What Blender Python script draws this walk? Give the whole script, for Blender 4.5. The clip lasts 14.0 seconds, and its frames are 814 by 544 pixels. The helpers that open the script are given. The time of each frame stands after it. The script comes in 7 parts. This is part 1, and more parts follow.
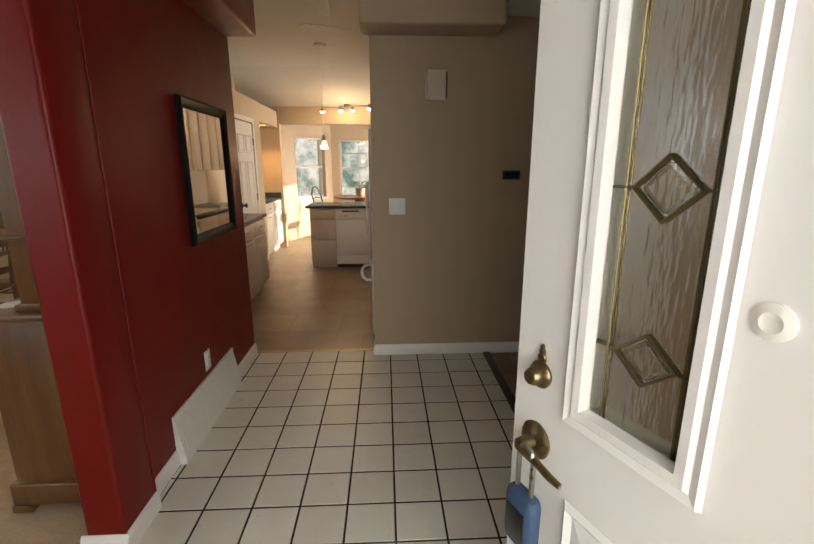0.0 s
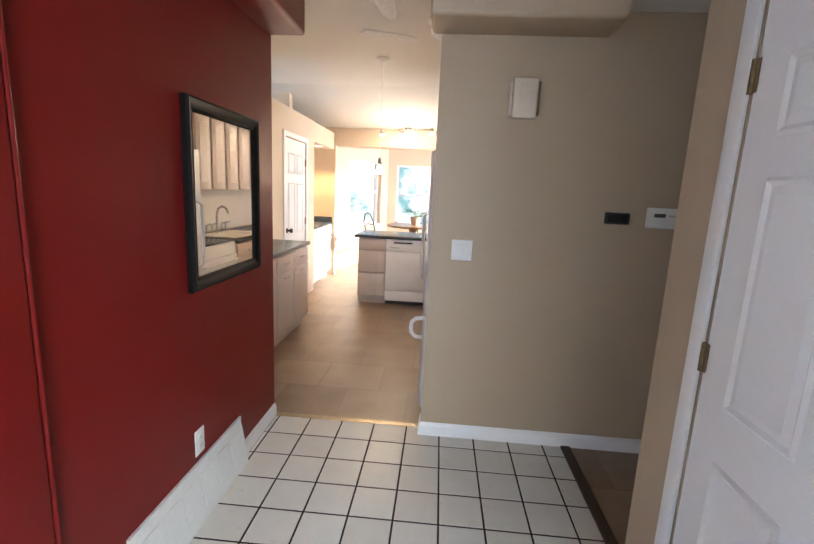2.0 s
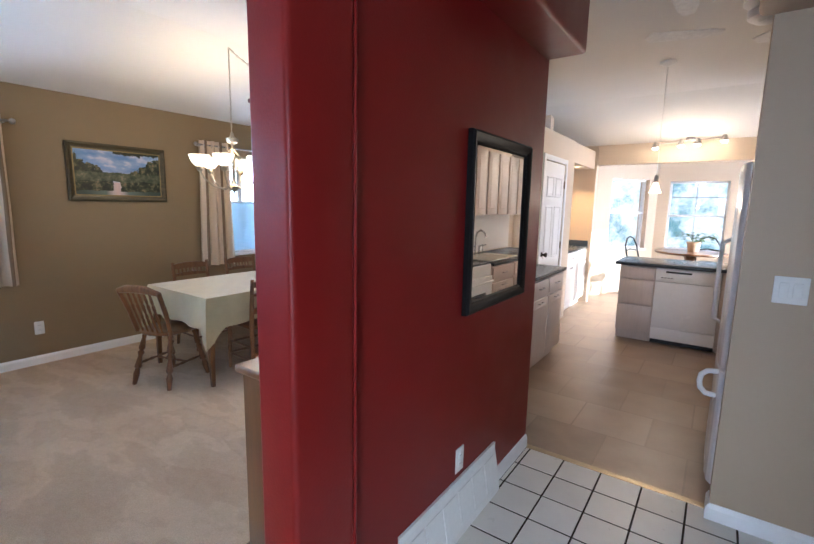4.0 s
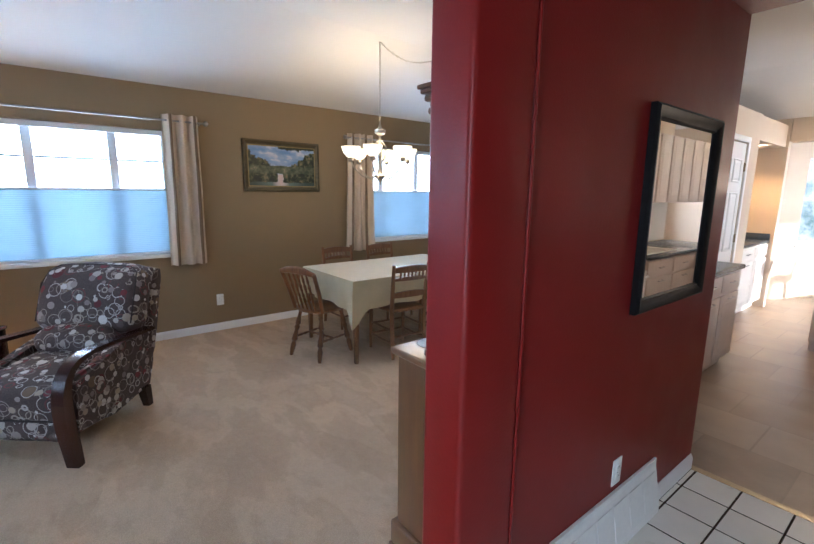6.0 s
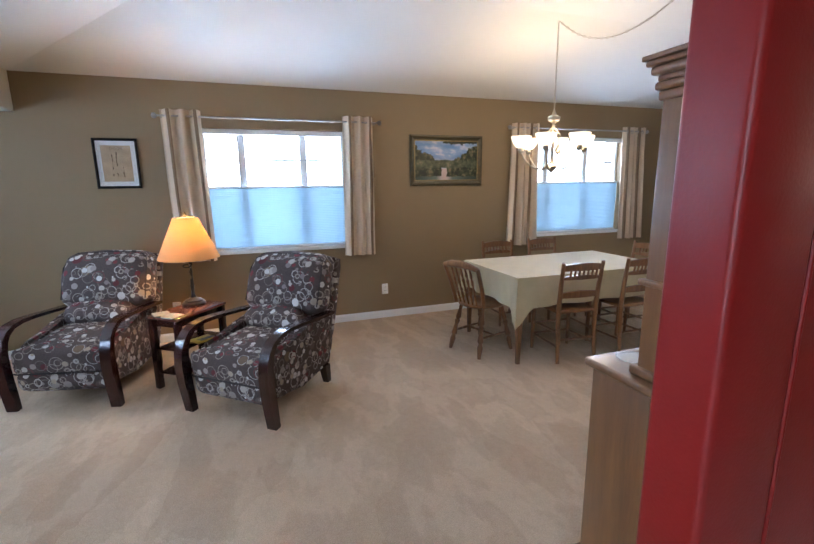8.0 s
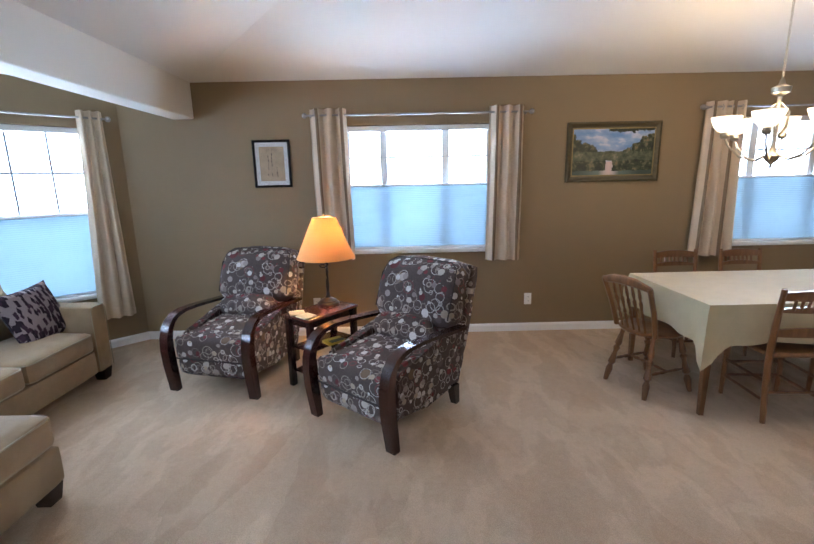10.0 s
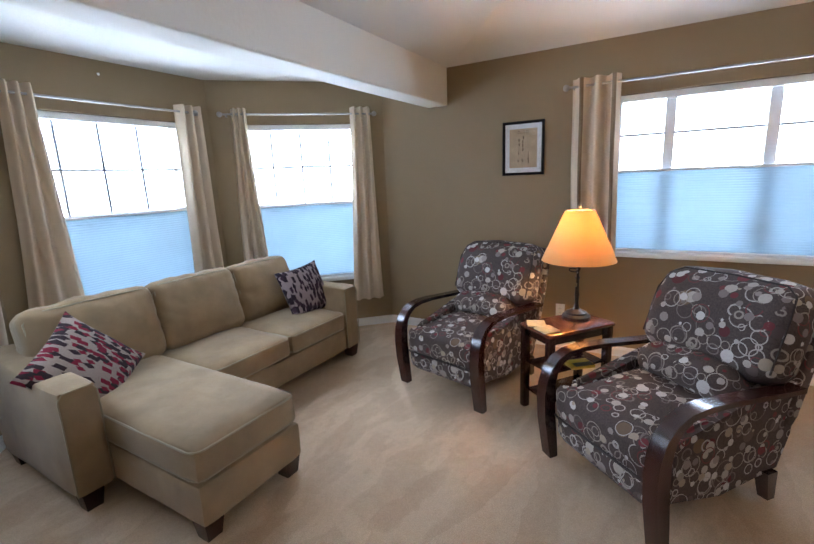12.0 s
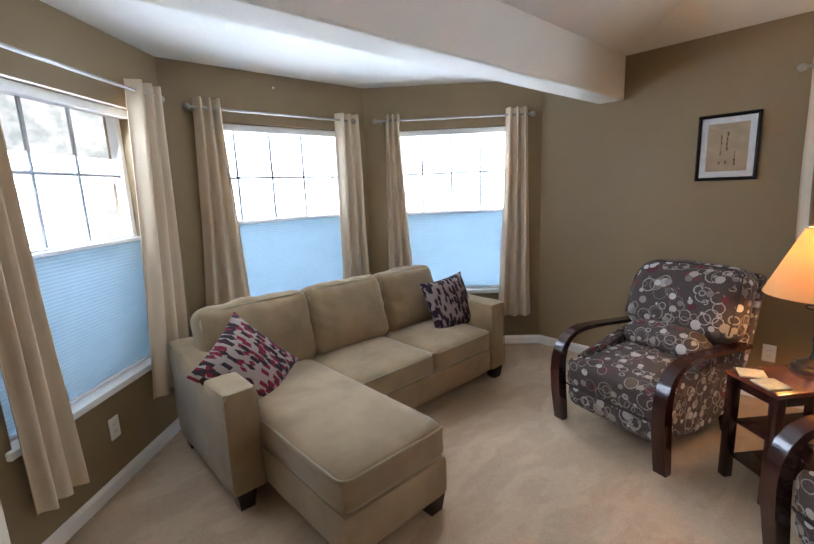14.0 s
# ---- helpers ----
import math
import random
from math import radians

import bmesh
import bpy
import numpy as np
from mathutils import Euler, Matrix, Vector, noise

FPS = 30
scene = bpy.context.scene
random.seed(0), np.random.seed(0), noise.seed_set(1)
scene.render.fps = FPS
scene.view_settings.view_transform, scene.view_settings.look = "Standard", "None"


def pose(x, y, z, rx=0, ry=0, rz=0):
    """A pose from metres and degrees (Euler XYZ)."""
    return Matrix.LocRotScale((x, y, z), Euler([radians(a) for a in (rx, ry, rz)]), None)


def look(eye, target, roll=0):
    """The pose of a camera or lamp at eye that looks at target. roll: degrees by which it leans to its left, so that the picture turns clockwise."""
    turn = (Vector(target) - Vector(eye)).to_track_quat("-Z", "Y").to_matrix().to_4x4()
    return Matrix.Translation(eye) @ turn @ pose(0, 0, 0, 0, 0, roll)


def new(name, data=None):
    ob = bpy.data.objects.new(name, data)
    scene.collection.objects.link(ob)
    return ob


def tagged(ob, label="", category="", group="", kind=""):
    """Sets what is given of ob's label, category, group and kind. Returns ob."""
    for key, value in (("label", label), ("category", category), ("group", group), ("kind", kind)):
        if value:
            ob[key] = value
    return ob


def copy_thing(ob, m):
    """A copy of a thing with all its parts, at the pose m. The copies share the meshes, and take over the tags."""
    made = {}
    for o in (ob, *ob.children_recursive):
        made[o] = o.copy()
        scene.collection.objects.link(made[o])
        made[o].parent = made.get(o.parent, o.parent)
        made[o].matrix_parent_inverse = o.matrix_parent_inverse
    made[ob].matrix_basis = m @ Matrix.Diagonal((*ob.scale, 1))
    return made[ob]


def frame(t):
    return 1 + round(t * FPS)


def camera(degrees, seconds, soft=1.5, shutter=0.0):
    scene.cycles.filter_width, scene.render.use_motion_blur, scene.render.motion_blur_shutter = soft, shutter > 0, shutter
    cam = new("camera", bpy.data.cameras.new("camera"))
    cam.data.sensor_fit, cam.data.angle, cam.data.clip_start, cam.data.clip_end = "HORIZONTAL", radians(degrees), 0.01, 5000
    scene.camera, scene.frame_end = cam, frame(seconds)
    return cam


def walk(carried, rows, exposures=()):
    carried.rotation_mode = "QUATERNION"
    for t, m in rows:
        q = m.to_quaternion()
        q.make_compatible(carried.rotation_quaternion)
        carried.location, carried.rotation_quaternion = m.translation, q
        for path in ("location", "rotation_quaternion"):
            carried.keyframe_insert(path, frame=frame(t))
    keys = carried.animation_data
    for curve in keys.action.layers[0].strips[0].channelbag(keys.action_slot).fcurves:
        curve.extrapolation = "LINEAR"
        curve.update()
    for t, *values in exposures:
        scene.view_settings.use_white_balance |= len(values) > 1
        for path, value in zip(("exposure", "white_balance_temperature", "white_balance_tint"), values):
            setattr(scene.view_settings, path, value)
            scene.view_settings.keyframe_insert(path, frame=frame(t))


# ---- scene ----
cam = camera(85.9, 14.0)
PATH = [
    (0, (-0.024, -3.308, 1.456), (0.07, -1.367, 0.983), -0.1),
    (0.5, (-0.009, -3.042, 1.437), (0.038, -1.105, 0.939), 3.2),
    (1, (-0.014, -2.832, 1.469), (-0.051, -0.889, 0.995), 2.7),
    (1.5, (-0.047, -2.677, 1.469), (-0.011, -0.713, 1.096), 4.0),
    (2, (-0.075, -2.584, 1.483), (-0.21, -0.622, 1.119), 2.7),
    (2.5, (-0.126, -2.515, 1.487), (-0.568, -0.598, 1.124), 1.7),
    (3, (-0.164, -2.508, 1.497), (-0.947, -0.7, 1.153), 1.2),
    (3.5, (-0.189, -2.523, 1.498), (-1.185, -0.818, 1.183), 1.1),
    (6, (-0.335, -2.597, 1.485), (-1.878, -1.376, 1.126), 0.6),
    (6.5, (-0.358, -2.6, 1.491), (-1.993, -1.51, 1.12), 0.4),
    (7, (-0.384, -2.63, 1.491), (-2.099, -1.675, 1.111), 0.0),
    (7.5, (-0.44, -2.676, 1.487), (-2.231, -1.871, 1.106), -0.4),
    (8, (-0.488, -2.691, 1.489), (-2.341, -2.046, 1.098), -0.7),
    (10.5, (-1.014, -2.567, 1.521), (-2.96, -2.799, 1.12), -1.7),
    (11, (-1.152, -2.63, 1.49), (-3.039, -3.162, 1.095), -2.3),
    (11.5, (-1.29, -2.68, 1.489), (-3.071, -3.496, 1.085), -2.4),
    (12, (-1.373, -2.727, 1.494), (-3.051, -3.732, 1.079), -2.4),
    (12.5, (-1.419, -2.787, 1.49), (-3.016, -3.922, 1.084), -2.0),
    (13, (-1.46, -2.871, 1.498), (-2.956, -4.141, 1.107), -2.1),
    (13.5, (-1.477, -2.969, 1.489), (-2.88, -4.346, 1.118), -2.1),
    (14, (-1.486, -3.035, 1.513), (-2.81, -4.488, 1.144), -2.4),
]
walk(cam, [(t, look(eye, target, roll)) for t, eye, target, roll in PATH], exposures=[(0.0, 0.55, 8000, 12), (0.5, 0.75, 7600, 12), (1.0, 1.25, 6800, 12), (1.5, 1.7, 6250, 11), (2.2, 1.85, 5950, 11), (3.0, 1.72, 5600, 12), (3.6, 1.52, 5300, 12), (6.0, 1.22, 5350, 11), (8.0, 1.4, 5550, 12), (10.5, 1.4, 5700, 13), (11.2, 1.42, 5800, 13), (12.0, 1.3, 6050, 15), (14.0, 1.2, 6450, 15)])

# ---- world, sun, daylight in the openings ----
world = bpy.data.worlds.new("world")
scene.world = world
world.use_nodes = True
wn = world.node_tree
sky = wn.nodes.new("ShaderNodeTexSky")
sky.sky_type, sky.sun_disc = "NISHITA", False
SUN_EL, SUN_AZ = 14.0, 87.0          # elevation; azimuth from +y towards +x
sky.sun_elevation, sky.sun_rotation = radians(SUN_EL), radians(SUN_AZ)
wn.links.new(sky.outputs[0], wn.nodes["Background"].inputs[0])
wn.nodes["Background"].inputs[1].default_value = 0.12
sun = new("sun", bpy.data.lights.new("sun", "SUN"))
sun.data.energy, sun.data.angle, sun.data.color = 5.0, radians(0.5), (1.0, 0.92, 0.8)
sd = Vector((math.sin(radians(SUN_AZ)) * math.cos(radians(SUN_EL)), math.cos(radians(SUN_AZ)) * math.cos(radians(SUN_EL)), math.sin(radians(SUN_EL))))
sun.matrix_world = look(sd * 20, (0, 0, 0))


def daylight(name, eye, target, w, h, watts, colour=(0.66, 0.82, 1.0)):
    lamp = new(name, bpy.data.lights.new(name, "AREA"))
    lamp.data.shape, lamp.data.size, lamp.data.size_y = "RECTANGLE", w, h
    lamp.data.energy, lamp.data.color = watts, colour
    lamp.matrix_world = look(eye, target)
    return lamp


DAY = 1.0
daylight("daylight_west_a", (-5.35, -2.42, 1.46), (0, -2.42, 1.46), 1.36, 1.24, 54 * DAY)
daylight("daylight_west_b", (-5.35, 1.16, 1.46), (0, 1.16, 1.46), 1.36, 1.24, 44 * DAY)
daylight("daylight_bay_west", (-4.75, -5.88, 1.29), (-3.75, -4.88, 1.29), 1.1, 1.46, 42 * DAY)
daylight("daylight_bay_south", (-3.24, -6.52, 1.29), (-3.24, 0, 1.29), 1.05, 1.5, 42 * DAY)
daylight("daylight_bay_east", (-1.60, -5.87, 1.45), (-2.7, -4.77, 0.9), 1.05, 1.3, 26 * DAY)
daylight("daylight_door", (0.45, -4.5, 1.5), (-0.05, -1.0, 0.9), 1.6, 2.1, 47 * DAY, (0.84, 0.92, 1.0))
# area lamp at the unseen east window, added to brighten the kitchen
daylight("daylight_kitchen", (2.02, 5.38, 1.48), (0, 5.38, 1.5), 1.75, 1.2, 36 * DAY, (0.92, 0.96, 1.0))

# ---- materials ----
def node_mat(name, rough=0.6, metal=0.0, spec=0.5):
    m = bpy.data.materials.new(name)
    m.use_nodes = True
    nt = m.node_tree
    b = nt.nodes["Principled BSDF"]
    b.inputs["Roughness"].default_value, b.inputs["Metallic"].default_value = rough, metal
    b.inputs["Specular IOR Level"].default_value = spec
    return m, nt, b


def nd(nt, kind, **values):
    n = nt.nodes.new(kind)
    for k, v in values.items():
        n.inputs[k.replace("_", " ")].default_value = v
    return n


def coords(nt, scale=(1, 1, 1), world=False):
    tc = nt.nodes.new("ShaderNodeNewGeometry" if world else "ShaderNodeTexCoord")
    mp = nt.nodes.new("ShaderNodeMapping")
    mp.inputs["Scale"].default_value = scale
    nt.links.new(tc.outputs["Position" if world else "Object"], mp.inputs["Vector"])
    return mp.outputs["Vector"]


def ramp(nt, fac, stops):
    r = nt.nodes.new("ShaderNodeValToRGB")
    el = r.color_ramp.elements
    while len(el) < len(stops):
        el.new(0.5)
    for e, (p, c) in zip(el, stops):
        e.position, e.color = p, (*c, 1)
    nt.links.new(fac, r.inputs["Fac"])
    return r.outputs["Color"]


def noise_out(nt, vec, scale, detail=4, rough=0.55, out="Fac"):
    n = nd(nt, "ShaderNodeTexNoise", Scale=scale, Detail=detail, Roughness=rough)
    nt.links.new(vec, n.inputs["Vector"])
    return n.outputs[out]


def mix(nt, fac, a, b, kind="MIX"):
    m = nt.nodes.new("ShaderNodeMix")
    m.data_type, m.blend_type = "RGBA", kind
    for sock, v in ((m.inputs[0], fac), (m.inputs[6], a), (m.inputs[7], b)):
        if isinstance(v, bpy.types.NodeSocket):
            nt.links.new(v, sock)
        elif isinstance(v, tuple):
            sock.default_value = (*v, 1) if len(v) == 3 else v
        else:
            sock.default_value = v
    return m.outputs[2]


def calc(nt, op, a, b=None, c=None):
    m = nt.nodes.new("ShaderNodeMath")
    m.operation = op
    for i, v in enumerate((a, b, c)):
        if v is None:
            continue
        if isinstance(v, bpy.types.NodeSocket):
            nt.links.new(v, m.inputs[i])
        else:
            m.inputs[i].default_value = v
    return m.outputs[0]


def bump(nt, b, height, strength=0.2, dist=0.01):
    n = nt.nodes.new("ShaderNodeBump")
    n.inputs["Strength"].default_value, n.inputs["Distance"].default_value = strength, dist
    nt.links.new(height, n.inputs["Height"])
    nt.links.new(n.outputs[0], b.inputs["Normal"])


def shade(c, k):
    return tuple(min(1, v * k) for v in c)


def paint(name, col, rough=0.5, orange_peel=0.12, vary=0.06, spec=0.4, scale=90):
    m, nt, b = node_mat(name, rough, 0, spec)
    v = coords(nt, world=True)
    big = noise_out(nt, v, 1.3, 3)
    nt.links.new(ramp(nt, big, [(0.25, shade(col, 1 - vary)), (0.75, shade(col, 1 + vary))]), b.inputs["Base Color"])
    fine = noise_out(nt, v, scale, 3)
    nt.links.new(calc(nt, "MULTIPLY_ADD", noise_out(nt, v, 6, 3), 0.16, rough - 0.08), b.inputs["Roughness"])
    bump(nt, b, fine, orange_peel, 0.004)
    return m


def wood(name, dark, light, rough=0.35, scale=1.0, axis=2, coat=0.3, coat_rough=0.2, grain=0.08):
    m, nt, b = node_mat(name, rough)
    s = [14 * scale] * 3
    s[axis] = 1.3 * scale
    v = coords(nt, tuple(s))
    g = noise_out(nt, v, 1.6, 6, 0.6)
    fine = noise_out(nt, v, 9, 4, 0.7)
    f = calc(nt, "ADD", calc(nt, "MULTIPLY", g, 0.7), calc(nt, "MULTIPLY", fine, 0.3))
    nt.links.new(ramp(nt, f, [(0.32, dark), (0.52, tuple((a + c) / 2 for a, c in zip(dark, light))), (0.72, light)]), b.inputs["Base Color"])
    nt.links.new(calc(nt, "MULTIPLY_ADD", g, 0.2, rough - 0.1), b.inputs["Roughness"])
    b.inputs["Coat Weight"].default_value = coat
    b.inputs["Coat Roughness"].default_value = coat_rough
    bump(nt, b, fine, grain, 0.003)
    return m


def plain(name, col, rough=0.5, metal=0.0, vary=0.08, scale=30, spec=0.5, coat=0.0):
    m, nt, b = node_mat(name, rough, metal, spec)
    v = coords(nt)
    n = noise_out(nt, v, scale, 4)
    nt.links.new(ramp(nt, n, [(0.3, shade(col, 1 - vary)), (0.7, shade(col, 1 + vary))]), b.inputs["Base Color"])
    nt.links.new(calc(nt, "MULTIPLY_ADD", noise_out(nt, v, scale * 0.4, 3), 0.14, max(0.02, rough - 0.07)), b.inputs["Roughness"])
    b.inputs["Coat Weight"].default_value = coat
    return m


def cloth(name, col, rough=0.9, vary=0.12, weave=420, sheen=0.3, big=5.0, weave_bump=0.25, folds=0.0):
    m, nt, b = node_mat(name, rough, 0, 0.2)
    v = coords(nt)
    n = noise_out(nt, v, big, 4)
    f = noise_out(nt, v, weave, 2)
    c = ramp(nt, n, [(0.3, shade(col, 1 - vary)), (0.7, shade(col, 1 + vary))])
    nt.links.new(mix(nt, 0.25, c, ramp(nt, f, [(0.35, shade(col, 0.7)), (0.65, shade(col, 1.25))])), b.inputs["Base Color"])
    b.inputs["Sheen Weight"].default_value = sheen
    if folds:
        wr = nd(nt, "ShaderNodeTexNoise", Scale=6.5, Detail=2, Roughness=0.45, Distortion=0.4)
        nt.links.new(v, wr.inputs["Vector"])
        f = calc(nt, "MULTIPLY_ADD", wr.outputs["Fac"], folds, f)
    bump(nt, b, f, weave_bump, 0.003)
    return m


def carpet_mat():
    m, nt, b = node_mat("beige_cut_pile_carpet", 0.95, 0, 0.1)
    v = coords(nt, world=True)
    mp = nt.nodes.new("ShaderNodeMapping")
    mp.inputs["Rotation"].default_value, mp.inputs["Scale"].default_value = (0, 0, radians(58)), (0.9, 2.0, 1)
    nt.links.new(v, mp.inputs["Vector"])
    nap = noise_out(nt, mp.outputs[0], 1.15, 4, 0.55)
    edge = noise_out(nt, v, 9, 4, 0.65)
    nap = calc(nt, "MULTIPLY_ADD", edge, 0.07, calc(nt, "SUBTRACT", nap, 0.035))
    mid = noise_out(nt, v, 22, 4, 0.6)
    tuft = noise_out(nt, v, 190, 3, 0.7)
    warp = nd(nt, "ShaderNodeTexNoise", Scale=2.5, Detail=3, Roughness=0.6)
    nt.links.new(mp.outputs[0], warp.inputs["Vector"])
    bent = nt.nodes.new("ShaderNodeVectorMath")
    bent.operation = "MULTIPLY_ADD"
    bent.inputs[1].default_value = (0.35, 0.35, 0.0)
    nt.links.new(warp.outputs["Color"], bent.inputs[0])
    nt.links.new(mp.outputs[0], bent.inputs[2])
    cell = nd(nt, "ShaderNodeTexVoronoi", Scale=1.5, Randomness=0.9)
    cell.voronoi_dimensions = "2D"
    nt.links.new(bent.outputs[0], cell.inputs["Vector"])
    tone = nt.nodes.new("ShaderNodeSeparateColor")
    nt.links.new(cell.outputs["Color"], tone.inputs[0])
    swath = ramp(nt, tone.outputs[0], [(0.15, (0.88, 0.865, 0.85)), (0.5, (0.96, 0.96, 0.96)), (0.85, (1.0, 1.0, 1.0))])
    base = ramp(nt, nap, [(0.36, (0.492, 0.350, 0.225)), (0.465, (0.541, 0.391, 0.256)), (0.50, (0.656, 0.488, 0.330)), (0.56, (0.621, 0.460, 0.308)), (0.585, (0.531, 0.383, 0.252)), (0.70, (0.637, 0.472, 0.319))])
    c = mix(nt, 0.18, base, ramp(nt, mid, [(0.3, (0.407, 0.288, 0.186)), (0.7, (0.729, 0.550, 0.381))]))
    c = mix(nt, 0.27, c, ramp(nt, tuft, [(0.32, (0.276, 0.193, 0.125)), (0.68, (0.840, 0.657, 0.466))]))
    c = mix(nt, 0.8, c, mix(nt, 1.0, c, swath, "MULTIPLY"))
    nt.links.new(c, b.inputs["Base Color"])
    b.inputs["Sheen Weight"].default_value = 0.05
    bump(nt, b, calc(nt, "ADD", tuft, calc(nt, "MULTIPLY", mid, 0.8)), 0.7, 0.012)
    return m


def circles_mat():
    """Dark brown upholstery woven with pale, tan and maroon discs and rings."""
    m, nt, b = node_mat("circle_pattern_upholstery", 0.85, 0, 0.2)
    v = coords(nt)
    ground = ramp(nt, noise_out(nt, v, 160, 3), [(0.3, (0.068, 0.049, 0.044)), (0.7, (0.122, 0.090, 0.081))])
    col = ground
    pale = [(0.0, (0.52, 0.46, 0.40)), (0.25, (0.66, 0.62, 0.58)), (0.45, (0.34, 0.29, 0.26)), (0.62, (0.44, 0.36, 0.27)), (0.78, (0.26, 0.21, 0.20)), (0.93, (0.20, 0.045, 0.05))]

    def layer(col, offset, scale, r0, r1, ring, stops, keep):
        mp = nt.nodes.new("ShaderNodeMapping")
        mp.inputs["Location"].default_value = offset
        nt.links.new(v, mp.inputs["Vector"])
        vo = nd(nt, "ShaderNodeTexVoronoi", Scale=scale, Randomness=0.85)
        nt.links.new(mp.outputs[0], vo.inputs["Vector"])
        sep = nt.nodes.new("ShaderNodeSeparateColor")
        nt.links.new(vo.outputs["Color"], sep.inputs[0])
        r = calc(nt, "MULTIPLY_ADD", sep.outputs[0], r1 - r0, r0)
        d = calc(nt, "SUBTRACT", vo.outputs["Distance"], r)
        mask = calc(nt, "LESS_THAN", calc(nt, "ABSOLUTE", d), ring) if ring else calc(nt, "LESS_THAN", d, 0.0)
        mask = calc(nt, "MULTIPLY", mask, calc(nt, "LESS_THAN", sep.outputs[1], keep))
        rp = ramp(nt, sep.outputs[2], stops)
        rp.node.color_ramp.interpolation = "CONSTANT"
        thread = calc(nt, "MULTIPLY_ADD", noise_out(nt, v, 220, 2), 0.7, 0.62)
        return mix(nt, calc(nt, "MINIMUM", calc(nt, "MULTIPLY", mask, thread), 1.0), col, rp)

    mid_tones = [(0.0, (0.105, 0.075, 0.072)), (0.45, (0.15, 0.115, 0.10)), (0.80, (0.13, 0.032, 0.035)), (0.93, (0.19, 0.13, 0.08))]
    ring_tones = [(0.0, (0.36, 0.31, 0.26)), (0.35, (0.22, 0.18, 0.16)), (0.55, (0.48, 0.44, 0.40)), (0.90, (0.20, 0.06, 0.06))]
    col = layer(col, (7.7, 4.2, 2.3), 10.0, 0.26, 0.42, 0, mid_tones, 0.6)
    col = layer(col, (3.1, 0.2, 1.7), 8.5, 0.30, 0.46, 0.020, ring_tones, 0.85)
    col = layer(col, (1.3, 9.2, 5.1), 10.5, 0.28, 0.44, 0.024, ring_tones, 0.8)
    col = layer(col, (6.3, 3.2, 0.1), 15.0, 0.26, 0.40, 0.028, ring_tones, 0.45)
    col = layer(col, (0.4, 0.9, 0.6), 12.5, 0.24, 0.38, 0, pale, 0.72)
    col = layer(col, (2.4, 6.9, 3.6), 14.5, 0.22, 0.36, 0, pale, 0.7)
    col = layer(col, (8.1, 2.7, 6.6), 9.5, 0.30, 0.44, 0.020, ring_tones, 0.7)
    weave = noise_out(nt, v, 380, 2)
    nt.links.new(mix(nt, 0.22, col, mix(nt, weave, (0.0, 0.0, 0.0), col, "MULTIPLY")), b.inputs["Base Color"])
    b.inputs["Sheen Weight"].default_value = 0.0
    bump(nt, b, weave, 0.3, 0.002)
    return m


def leaf_cloth(name, ground, a, b_col):
    """Throw-pillow cloth with sprigs of pointed leaves."""
    m, nt, b = node_mat(name, 0.85, 0, 0.2)
    col = ramp(nt, noise_out(nt, coords(nt), 200, 2), [(0.3, shade(ground, 0.85)), (0.7, shade(ground, 1.1))])
    for rot, sc, off, c, size, keep in ((35, (30, 12, 12), (0.3, 0.1, 0), a, 0.36, 0.55), (-40, (29, 11, 11), (1.7, 2.2, 0), b_col, 0.36, 0.55), (85, (32, 12, 12), (4.1, 1.2, 0), b_col, 0.34, 0.45), (5, (36, 16, 16), (2.6, 5.3, 0), a, 0.33, 0.4)):
        mp = nt.nodes.new("ShaderNodeMapping")
        mp.inputs["Rotation"].default_value, mp.inputs["Scale"].default_value, mp.inputs["Location"].default_value = (0, 0, radians(rot)), sc, off
        tc = nt.nodes.new("ShaderNodeTexCoord")
        nt.links.new(tc.outputs["Object"], mp.inputs["Vector"])
        vo = nd(nt, "ShaderNodeTexVoronoi", Scale=1.0, Randomness=0.7)
        vo.voronoi_dimensions, vo.distance = "2D", "MANHATTAN"
        nt.links.new(mp.outputs[0], vo.inputs["Vector"])
        sep = nt.nodes.new("ShaderNodeSeparateColor")
        nt.links.new(vo.outputs["Color"], sep.inputs[0])
        mask = calc(nt, "MULTIPLY", calc(nt, "LESS_THAN", vo.outputs["Distance"], calc(nt, "MULTIPLY", size, 1.25)), calc(nt, "LESS_THAN", sep.outputs[0], keep))
        col = mix(nt, mask, col, c)
    nt.links.new(col, b.inputs["Base Color"])
    bump(nt, b, noise_out(nt, coords(nt), 350, 2), 0.2, 0.002)
    return m


